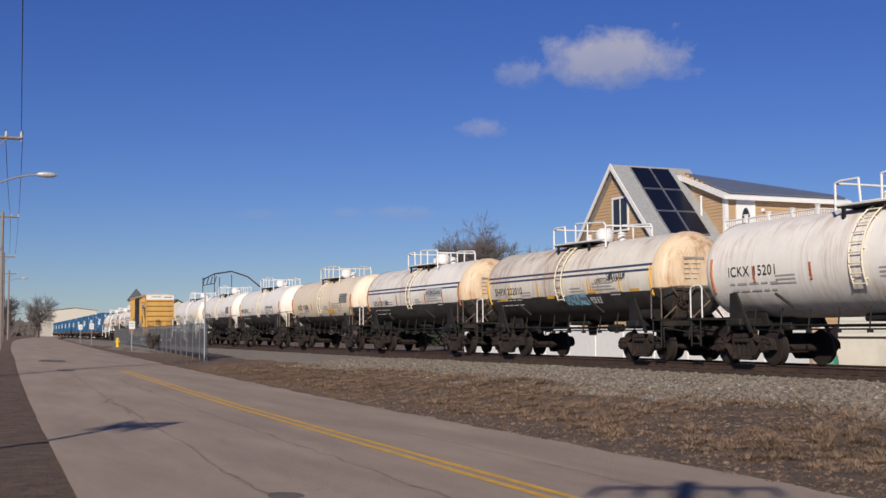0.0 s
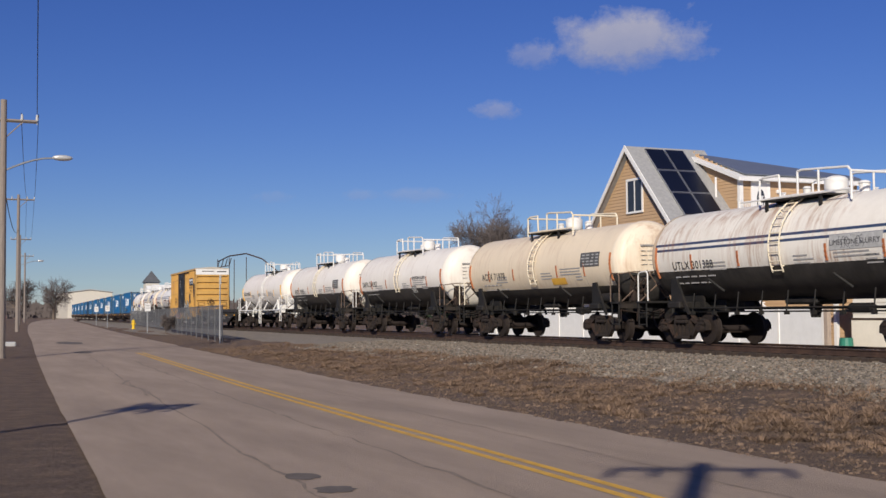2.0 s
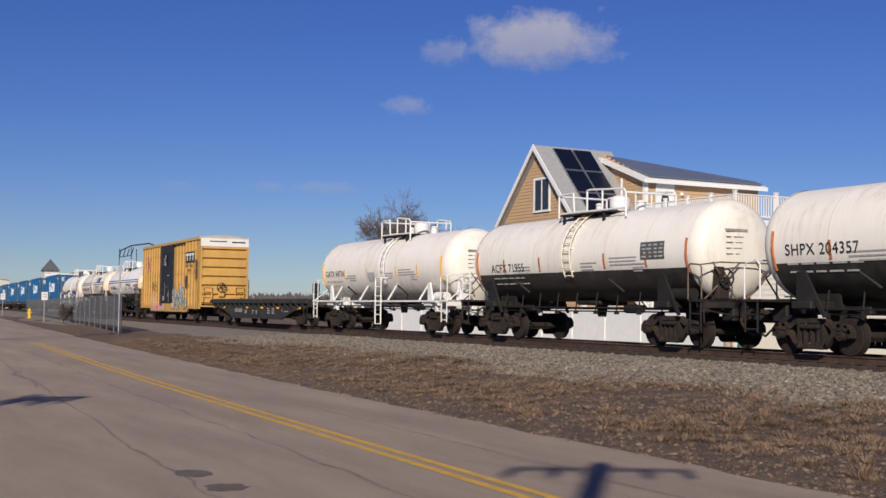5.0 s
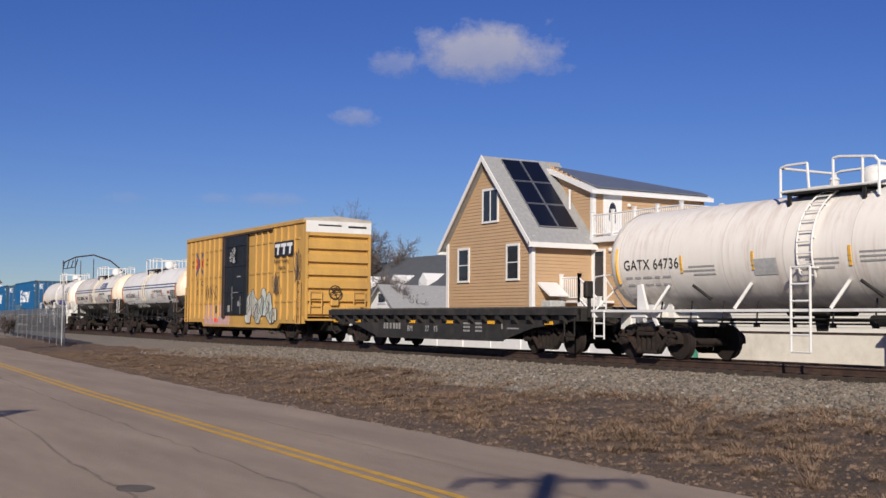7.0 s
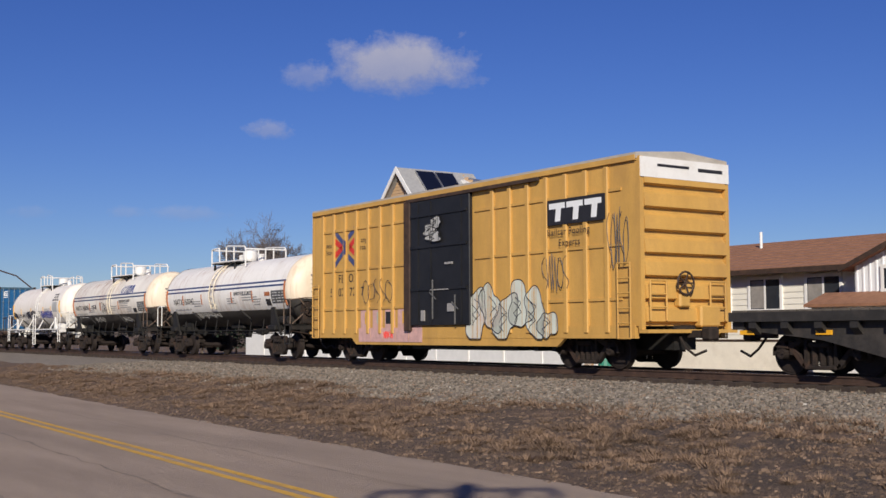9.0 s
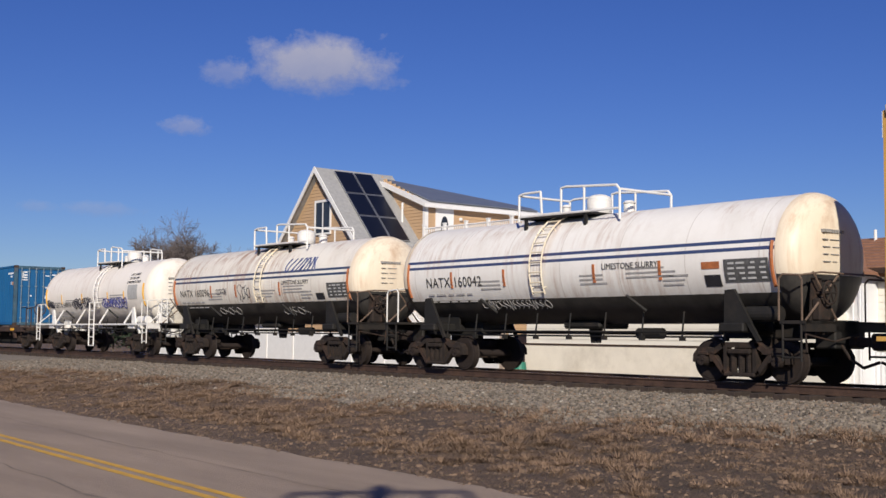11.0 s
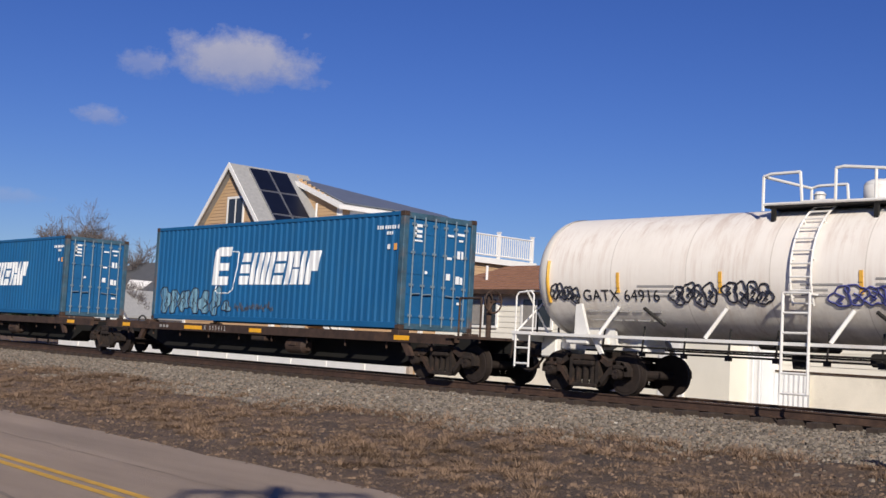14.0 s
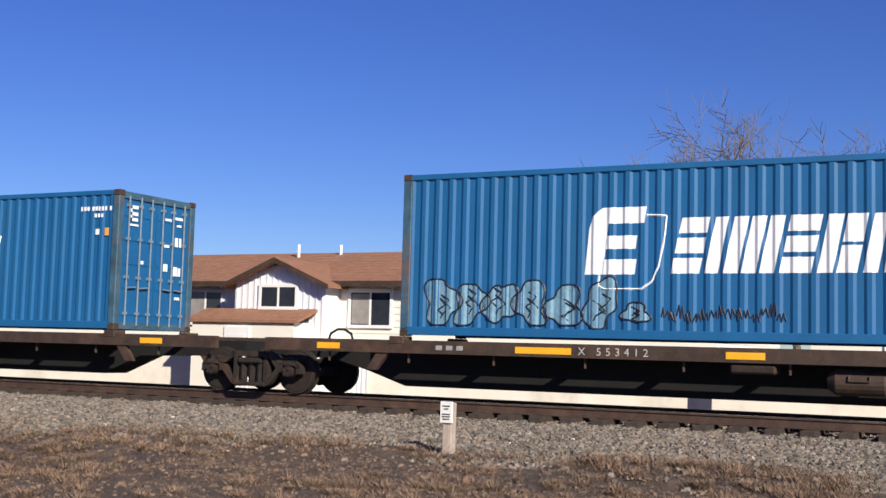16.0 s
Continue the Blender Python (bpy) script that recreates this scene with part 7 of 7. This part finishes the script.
# hydrant, signs, marker post, bush
def hydrant(x, y, z):
    h = thing("fire_hydrant", "yellow fire hydrant on the grass verge", "hydrant")
    bm = B()
    cyl(bm, (x, y, z), (x, y, z + 0.06), 0.17, seg=14)
    cyl(bm, (x, y, z), (x, y, z + 0.6), 0.115, seg=14)
    cyl(bm, (x, y, z + 0.6), (x, y, z + 0.66), 0.15, seg=14)
    bmesh.ops.create_uvsphere(bm, u_segments=14, v_segments=8, radius=0.125, matrix=pose(x, y, z + 0.66))
    cyl(bm, (x, y, z + 0.75), (x, y, z + 0.84), 0.03, seg=5)
    part("barrel", bm, M["hydrant"], h)
    bm = B()
    cyl(bm, (x - 0.2, y, z + 0.45), (x + 0.2, y, z + 0.45), 0.055, seg=8)
    cyl(bm, (x, y - 0.2, z + 0.42), (x, y, z + 0.42), 0.075, seg=8)
    part("nozzle", bm, M["hydrant"], h)


hydrant(15.62, 103.5, 0.42)


def road_sign(x, y, z, h, w, hh, material, label, post=M["galv"]):
    s = thing("road_sign", label, "sign", "signs along the road")
    bm = B()
    cyl(bm, (x, y, z - 0.3), (x, y, z + h), 0.035, seg=6)
    part("post", bm, post, s)
    bm = B()
    box(bm, x - w / 2, x + w / 2, y - 0.06, y - 0.04, z + h - hh, z + h, 0.008)
    part("plate", bm, material, s)
    bm = B()
    for k in range(2):
        box(bm, x - w * 0.32, x + w * 0.32, y - 0.064, y - 0.058, z + h - hh * (0.35 + 0.3 * k), z + h - hh * (0.27 + 0.3 * k))
    part("legend", bm, M["greytext"], s)


road_sign(14.67, 90.5, 0.40, 2.1, 0.45, 0.6, M["white"], "small white road sign on a steel post")
road_sign(16.1, 123.6, 0.5, 2.1, 0.45, 0.6, M["white"], "small white road sign on a steel post")
road_sign(16.9, 139, 0.5, 2.1, 0.45, 0.6, M["white"], "small white road sign on a steel post")
road_sign(12.45, 56.1, 0.3, 3.2, 0.10, 0.45, M["lightgrey"], "tall thin steel post with a narrow sign at the fence's end")
mp = thing("marker_post", "weathered wooden marker post with a white notice", "post")
bm = B()
box(bm, 13.43, 13.57, 6.45, 6.58, 0.0, 0.97, 0.012)
part("shaft", bm, M["postwood"], mp)
bm = B()
box(bm, 13.405, 13.425, 6.43, 6.60, 0.72, 0.985, 0.004)
part("notice", bm, M["white"], mp, "white notice plate")
bm = B()
for z, w in ((0.93, 0.05), (0.895, 0.03), (0.83, 0.055), (0.80, 0.055), (0.77, 0.045)):
    box(bm, 13.398, 13.406, 6.515 - w, 6.515 + w, z - 0.006, z + 0.006)
part("legend", bm, M["ink"], mp)
mp.matrix_world = Matrix.Translation((0, 0, 0.0))


# ---- trees ----
def bare_tree(x, y, z, h, spread, seed, label, fine=5, r0=0.28, clear=0.25):
    rng = random.Random(seed)
    t = thing("bare_tree", label, "tree", "leafless winter trees")
    trunk, twigs = B(), B()
    tv, tf = [], []

    def limb(p, d, length, r, depth):
        n = 4
        for i in range(n):
            q = p + d * (length / n)
            r2 = r * (1 - 0.14)
            if depth < 3:
                cyl(trunk, p, q, r, r2, seg=7 if depth == 0 else 5, caps=False)
            else:
                k = len(tv)
                side = d.orthogonal().normalized()
                s2 = d.cross(side)
                for a_ in (0, 2.1, 4.2):
                    o = side * math.cos(a_) + s2 * math.sin(a_)
                    tv.append(p + o * r)
                    tv.append(q + o * r2)
                for a_ in range(3):
                    b_ = (a_ + 1) % 3
                    tf.append((k + 2 * a_, k + 2 * b_, k + 2 * b_ + 1, k + 2 * a_ + 1))
            if depth < fine and (depth > 0 or i >= 1):
                for _ in range(2 if depth < 3 else rng.choice((1, 2))):
                    a_ = rng.uniform(0, 6.283)
                    o = d.orthogonal().normalized()
                    o = (o * math.cos(a_) + d.cross(o) * math.sin(a_)).normalized()
                    nd_ = (d * rng.uniform(0.5, 0.9) + o * rng.uniform(0.55, 1.0) * spread + Vector((0, 0, 0.12))).normalized()
                    limb(q, nd_, length * rng.uniform(0.5, 0.72), max(r2 * 0.62, 0.010 + 0.00007 * (x * x + y * y) ** 0.5), depth + 1)
            d = (d + Vector((rng.uniform(-0.16, 0.16), rng.uniform(-0.16, 0.16), rng.uniform(-0.02, 0.12)))).normalized()
            p, r = q, r2

    limb(Vector((x, y, z - 0.3)), Vector((0, 0, 1)), h * 0.52, r0, 0)
    part("trunk", trunk, M["bark"], t)
    twigs.free()
    tagged(raw("twig_mass", [tuple(v) for v in tv], tf, M["twig"], t), kind="stuff")
    return t


bare_tree(39.6, 8.3, 0.1, 10.4, 0.9, 11, "bare brown tree with forked limbs behind the railway", 4, 0.22)
bare_tree(56, 9.8, 0.1, 9.5, 0.9, 12, "tall bare tree behind the houses", 4, 0.25)
bare_tree(56.2, 117, 0.1, 12.0, 0.95, 13, "bare round-crowned tree beyond the tracks", 5, 0.26)
bare_tree(62.5, 120, 0.1, 11.5, 0.95, 14, "bare round-crowned tree beyond the tracks", 5, 0.24)
bare_tree(48, 92, 0.1, 6.0, 1.0, 15, "small bare tree beside a white cottage", 4, 0.15)
bare_tree(8.5, 230, 0.8, 8.5, 1.0, 16, "far bare tree at the end of the road", 4, 0.35)
bare_tree(15, 245, 0.8, 8.5, 1.0, 17, "far bare tree at the end of the road", 4, 0.35)
bare_tree(3, 240, 0.8, 8.5, 1.0, 18, "far bare tree at the end of the road", 4, 0.35)
bare_tree(24, 270, 0.8, 8.5, 1.0, 19, "far bare tree at the end of the road", 4, 0.35)
bare_tree(14.6, 82.5, 0.40, 1.5, 0.8, 20, "small bare brown bush against the fence", 4, 0.05)
bare_tree(46, 84, 0.1, 4.5, 1.0, 21, "small bare tree beside a white cottage", 4, 0.12)


def evergreen(x, y, z, h, r, seed):
    rng = random.Random(seed)
    t = thing("evergreen_tree", "small dark green conical evergreen", "tree")
    bm = B()
    cyl(bm, (x, y, z), (x, y, z + h), 0.08, 0.02)
    part("trunk", bm, M["bark"], t)
    vs, fs = [], []
    for i in range(3200):
        f_ = rng.random() ** 0.7
        zz = z + h * (0.08 + 0.92 * f_)
        a = rng.uniform(0, 6.283)
        rr = r * (1.05 - f_) * rng.uniform(0.4, 1.1) * (1 + 0.35 * noise.noise(Vector((2.2 * math.cos(a), 2.2 * math.sin(a) + seed, 1.6 * zz))))
        c = Vector((x + rr * math.cos(a), y + rr * math.sin(a), zz))
        d = Vector((math.cos(a), math.sin(a), rng.uniform(-0.5, 0.2))) * 0.34
        s_ = Vector((-math.sin(a), math.cos(a), rng.uniform(-0.3, 0.3))) * 0.13
        k = len(vs)
        vs += [tuple(c - s_), tuple(c + s_), tuple(c + d)]
        fs.append((k, k + 1, k + 2))
    tagged(raw("needles", vs, fs, M["evergreen"], t), kind="stuff")


for i, (x, y, h, r) in enumerate(((35.0, 82.6, 4.9, 1.5), (36.4, 81.6, 6.1, 2.0), (37.7, 82.6, 5.3, 1.6))):
    evergreen(x, y, 0.05, h, r, 30 + i)

# far tree line on the horizon
rng = random.Random(9)
vs, fs = [], []
for i in range(26000):
    y = rng.uniform(430, 520)
    x = rng.uniform(-260, 420)
    hh = 5 + 2.5 * noise.noise(Vector((x * 0.03, 0, 0))) + 2.5 * noise.noise(Vector((x * 0.15, 1, 0)))
    z = 0.5 + rng.random() * hh
    w = rng.uniform(0.5, 1.2)
    a = rng.uniform(0, 3.14)
    k = len(vs)
    dx = w * math.cos(a)
    vs += [(x - dx, y, z), (x + dx, y, z + rng.uniform(-0.4, 0.4)), (x + rng.uniform(-0.4, 0.4), y, z + rng.uniform(0.8, 2.2))]
    fs.append((k, k + 1, k + 2))
tagged(raw("far_woods", vs, fs, M["twig"]), "far line of bare brown woods on the horizon", "woods", kind="stuff")

# parked cars far down the road
def far_car(x, y, col, label):
    c = thing("parked_car", label, "car", "cars far along the road")
    body = mat("car paint", col, 0.3, var=0.05)
    z = rise(y)
    bm = B()
    prism(bm, [(-2.2, 0.35), (2.2, 0.35), (2.2, 0.85), (1.3, 0.95), (0.7, 1.42), (-1.2, 1.42), (-1.9, 0.95), (-2.2, 0.9)], -0.85, 0.85)
    ob = part("body", bm, body, c)
    bm = B()
    prism(bm, [(1.22, 0.97), (0.68, 1.38), (-1.15, 1.38), (-1.8, 0.97)], -0.86, 0.86)
    part("window", bm, M["glass"], c)
    for yy in (-1.35, 1.35):
        for xx in (-0.75, 0.75):
            bm = B()
            cyl(bm, (xx - 0.12, yy, 0.32), (xx + 0.12, yy, 0.32), 0.32, seg=14)
            part("wheel", bm, M["black"], c)
    c.matrix_world = pose(x, y, z)


far_car(7.2, 185, (0.75, 0.75, 0.74), "white car parked far along the road")
far_car(9.5, 200, (0.5, 0.05, 0.04), "dark red car far along the road")

# storm drain at the left edge
bm = B()
box(bm, 2.9, 3.5, 60, 60.8, 0.1, 0.38, 0.05)
tagged(part("concrete_block", bm, M["lightgrey"]), "small pale concrete block on the verge", "block")

# ---- clouds, far off ----
def cloud(name, label, d, w, h, seed, strength):
    m, nt, nd, lk, bs = nodes_of("cloud vapour")
    nd.remove(bs)
    co = nd.new("ShaderNodeTexCoord").outputs["Object"]
    mpn = nd.new("ShaderNodeMapping")
    mpn.inputs["Location"].default_value = (seed * 3.1, seed, 0)
    mpn.inputs["Scale"].default_value = (3.0 / w, 3.4 / w, 1)
    lk.new(co, mpn.inputs["Vector"])
    n = noise_node(nt, mpn.outputs[0], 2.1, 10, 0.66)
    ln = nd.new("ShaderNodeVectorMath")
    ln.operation = "LENGTH"
    sc = nd.new("ShaderNodeVectorMath")
    sc.operation = "DIVIDE"
    sc.inputs[1].default_value = (w / 2, h / 2, 1)
    lk.new(co, sc.inputs[0])
    lk.new(sc.outputs[0], ln.inputs[0])
    fall = ramp(nt, ln.outputs["Value"], 1.0, 0.1)
    a = math_node(nt, "ADD", math_node(nt, "MULTIPLY", n, 1.5), math_node(nt, "MULTIPLY", fall, 1.25))
    al = math_node(nt, "MULTIPLY", ramp(nt, a, 1.12, 1.72), strength, clamp=True)
    em = nd.new("ShaderNodeEmission")
    sp = nd.new("ShaderNodeSeparateXYZ")
    lk.new(sc.outputs[0], sp.inputs[0])
    lk.new(mix_node(nt, ramp(nt, math_node(nt, "ADD", sp.outputs[1], math_node(nt, "MULTIPLY", n, 0.8)), -0.3, 0.9), (0.25, 0.28, 0.44), (0.43, 0.42, 0.50)), em.inputs["Color"])
    tr = nd.new("ShaderNodeBsdfTransparent")
    mx = nd.new("ShaderNodeMixShader")
    lk.new(al, mx.inputs[0])
    lk.new(tr.outputs[0], mx.inputs[1])
    lk.new(em.outputs[0], mx.inputs[2])
    lk.new(mx.outputs[0], nd["Material Output"].inputs["Surface"])
    pos = Vector(d).normalized() * 2500
    ob = raw(name, [(-w / 2, -h / 2, 0), (w / 2, -h / 2, 0), (w / 2, h / 2, 0), (-w / 2, h / 2, 0)], [(0, 1, 2, 3)], m)
    q = (-pos).to_track_quat("Z", "Y")
    ob.matrix_world = Matrix.Translation(pos) @ q.to_matrix().to_4x4()
    ob.visible_shadow = False
    tagged(ob, label, "cloud", "clouds", "structure")


cloud("cloud", "small ragged white cumulus cloud", (0.522, 0.823, 0.224), 470, 190, 1.0, 0.85)
cloud("cloud", "thin wisp of white cloud", (0.455, 0.862, 0.214), 160, 90, 2.0, 0.35)
cloud("cloud", "small thin white cloud", (0.432, 0.886, 0.170), 150, 62, 3.0, 0.4)
cloud("cloud", "flat pinkish wisp of cloud low in the sky", (0.376, 0.921, 0.100), 230, 50, 4.0, 0.22)
cloud("cloud", "flat pinkish wisp of cloud low in the sky", (0.330, 0.938, 0.100), 110, 40, 5.0, 0.18)
cloud("cloud", "thin wisp of cloud low in the sky", (0.26, 0.96, 0.098), 130, 40, 6.0, 0.12)

# ---- verge grass, ballast stones, sleepers ----
rng = random.Random(21)
vs, fs = [], []


def blades(x, y, rad, tall, n, w, spread=1.3):
    for b in range(n):
        a = rng.uniform(0, 6.283)
        rr = rad * rng.random() ** 0.6
        px, py = x + rr * math.cos(a), y + spread * rr * math.sin(a)
        z = verge_z(px, py) - 0.01
        a += rng.uniform(-0.9, 0.9)
        ll = tall * (1.25 - rr / rad) * rng.uniform(0.6, 1.4) + 0.012
        lean = rng.uniform(0.4, 1.9) * ll
        k = len(vs)
        ca, sa = math.cos(a), math.sin(a)
        vs.extend(((px - w * sa, py + w * ca, z), (px + w * sa, py - w * ca, z), (px + lean * ca, py + lean * sa, z + ll)))
        fs.append((k, k + 1, k + 2))


count = 0
while count < 5000:                       # short flattened thatch
    y = 1 + 50 * rng.random() ** 1.2
    r = lane_x(y) + 8.0
    x = r + 0.3 + rng.random() * (track_x(y) - 6.3 - r)
    if noise.noise(Vector((x * 0.5, y * 0.3, 7))) + 0.6 * noise.noise(Vector((x * 1.7, y * 1.7, 9))) + (0.02 * (y - 18)) < -0.45 + 0.9 * rng.random():
        continue
    count += 1
    rad = rng.uniform(0.04, 0.16)
    blades(x, y, rad, rng.uniform(0.015, 0.04), int(24 + 110 * rad), 0.006)
count = 0
while count < 1500:                        # rounded dead clumps in loose drifts
    y = 1.5 + 42 * rng.random() ** 1.3
    r = lane_x(y) + 8.0
    x = r + 0.9 + rng.random() * (track_x(y) - 6.6 - r)
    if noise.noise(Vector((x * 0.45, y * 0.3, 17))) + 0.5 * noise.noise(Vector((x * 1.1, y * 0.9, 19))) < -0.45 + 0.6 * rng.random():
        continue
    count += 1
    rad = rng.uniform(0.07, 0.19)
    blades(x, y, rad, rng.uniform(0.04, 0.10), int(50 + 380 * rad), 0.007)
for i in range(420):                      # thin dry weeds along the foot of the stones
    y = 1.5 + 36 * rng.random() ** 1.2
    x = track_x(y) - 6.5 + rng.gauss(0, 0.45)
    if noise.noise(Vector((x * 0.5, y * 0.5, 27))) > -0.15:
        blades(x, y, rng.uniform(0.06, 0.2), rng.uniform(0.06, 0.2), rng.randrange(14, 44), 0.005)
tagged(raw("dry_grass", vs, fs, M["grass"]), "tufts and rounded clumps of dry straw coloured grass", "grass", kind="stuff")

cube = np.array([(-1, -1, -1), (1, -1, -1), (1, 1, -1), (-1, 1, -1), (-0.7, -0.7, 1), (0.7, -0.7, 1), (0.7, 0.7, 1), (-0.7, 0.7, 1)], float)
cf = np.array([(0, 3, 2, 1), (4, 5, 6, 7), (0, 1, 5, 4), (1, 2, 6, 5), (2, 3, 7, 6), (3, 0, 4, 7)])
N = 70000
gen = np.random.default_rng(5)
yy = 1.5 + 45 * gen.random(N) ** 1.35
dd = -7.6 + 7.6 * gen.random(N)
keep = ~((dd > -0.9) & (gen.random(N) < 0.5))
V3, F3 = [], []
k = 0
sizes = gen.uniform(0.011, 0.030, N)
ang = gen.uniform(0, 6.283, N)
rows_z = {}
for i in range(N):
    if not keep[i]:
        continue
    y, d = float(yy[i]), float(dd[i])
    if d < -6.3 and gen.random() < (-6.3 - d) / 1.5:
        continue
    x = track_x(y) + d
    prof_d = ((-7.7, 0.18), (-7.0, 0.27), (-6.0, 0.35), (-5.0, 0.41), (-4.0, 0.45), (-3.2, 0.46), (-2.6, 0.455), (-2.0, 0.445), (-1.55, 0.44), (-0.7, 0.45), (0.1, 0.47))
    z = float(np.interp(d, [p[0] for p in prof_d], [p[1] for p in prof_d])) + bumpy(x, y, 0.025)
    if d < -5.0 and z < verge_z(x, y) - 0.015 and gen.random() < 0.93:
        continue
    if d < -5.0:
        z = max(z, verge_z(x, y))
    s = sizes[i]
    jit = cube * (1 + 0.35 * gen.standard_normal((8, 3))) * np.array((s, s * 1.25, s * 0.8))
    c, sn = math.cos(ang[i]), math.sin(ang[i])
    R = np.array(((c, -sn, 0), (sn, c, 0), (0, 0, 1)))
    V3.append(jit @ R.T + (x, y, z + s * 0.25))
    F3.append(cf + k)
    k += 8
stone_m, nt, nd, lk, bs = nodes_of("crushed grey stone")
rnd = nd.new("ShaderNodeNewGeometry").outputs["Random Per Island"]
tint = mix_node(nt, rnd, (0.070, 0.060, 0.049), (0.262, 0.224, 0.182))
lk.new(mix_node(nt, math_node(nt, "GREATER_THAN", math_node(nt, "FRACT", math_node(nt, "MULTIPLY", rnd, 17.3)), 0.90), mix_node(nt, math_node(nt, "GREATER_THAN", math_node(nt, "FRACT", math_node(nt, "MULTIPLY", rnd, 41.7)), 0.994), tint, (0.42, 0.39, 0.34)), (0.215, 0.155, 0.11)), bs.inputs["Base Color"])
bs.inputs["Roughness"].default_value = 0.9
tagged(raw("ballast_stones", np.concatenate(V3).tolist(), np.concatenate(F3).tolist(), stone_m), "loose grey and brown crushed ballast stones", "stones", kind="stuff")

V3, F3, k = [], [], 0
for i in range(13000):
    y = float(1.5 + 36 * gen.random() ** 1.5)
    r = lane_x(y) + 8.15
    x = float(r + gen.random() * (track_x(y) - 6.4 - r))
    sz = float(gen.uniform(0.007, 0.022))
    if gen.random() < 0.03:
        sz *= 1.8
    jit = cube * (1 + 0.35 * gen.standard_normal((8, 3))) * np.array((sz, sz * 1.3, sz * 0.6))
    a = float(gen.uniform(0, 6.283))
    c, sn = math.cos(a), math.sin(a)
    V3.append(jit @ np.array(((c, -sn, 0), (sn, c, 0), (0, 0, 1))).T + (x, y, verge_z(x, y) + sz * 0.2))
    F3.append(cf + k)
    k += 8
clod_m, nt, nd, lk, bs = nodes_of("crumbled brown earth")
rnd = nd.new("ShaderNodeNewGeometry").outputs["Random Per Island"]
lk.new(mix_node(nt, math_node(nt, "POWER", rnd, 1.6), (0.08, 0.056, 0.042), (0.215, 0.145, 0.098)), bs.inputs["Base Color"])
bs.inputs["Roughness"].default_value = 0.95
tagged(raw("earth_clods", np.concatenate(V3).tolist(), np.concatenate(F3).tolist(), clod_m), "crumbled brown earth and small pebbles on the verge", "soil", kind="stuff")

bm = B()
box(bm, -1.3, 1.3, -0.115, 0.115, -0.17, 0.0, 0.012)
sl_me = shared_mesh(bm, "sleeper", M["sleeper"])
bm = B()
for s in (-0.755, 0.755):
    box(bm, s - 0.17, s + 0.17, -0.09, 0.09, 0.0, 0.014)
plate_me = shared_mesh(bm, "tie_plate", M["rail"])
for i in range(290):
    s = -9 + 0.55 * i
    x, y, z = on_track(s, 0, ZR - 0.168)
    jr = random.Random(i)
    sl = child("sleeper", sl_me, track, pose(x + jr.uniform(-0.04, 0.04), y, z, 0, 0, -math.degrees(CURV * (s - 10)) + jr.uniform(-0.7, 0.7)))


# ---- everything that moves ----
def motions():
    for ob, off in CARS:
        flat = ob.name.startswith(("shipping", "container_flat"))
        lift = 1.135 if ob.name.startswith("shipping") else 0.0
        rows = []
        for t in (0, 2, 4, 6, 8, 10, 12, 14, 16):
            s = lead(t) + off
            m = car_pose(s + 6.1) @ pose(0, -6.1, lift) if flat else car_pose(s)
            rows.append((t, m))
        walk(ob, rows)
    step = 1 / 30
    for w in WHEELSETS:
        y = w.matrix_basis.translation.y
        walk(w, [(i * step, pose(0, y, 0.42, math.degrees((lead(0) - lead(i * step)) / 0.42))) for i in range(481)])


motions()
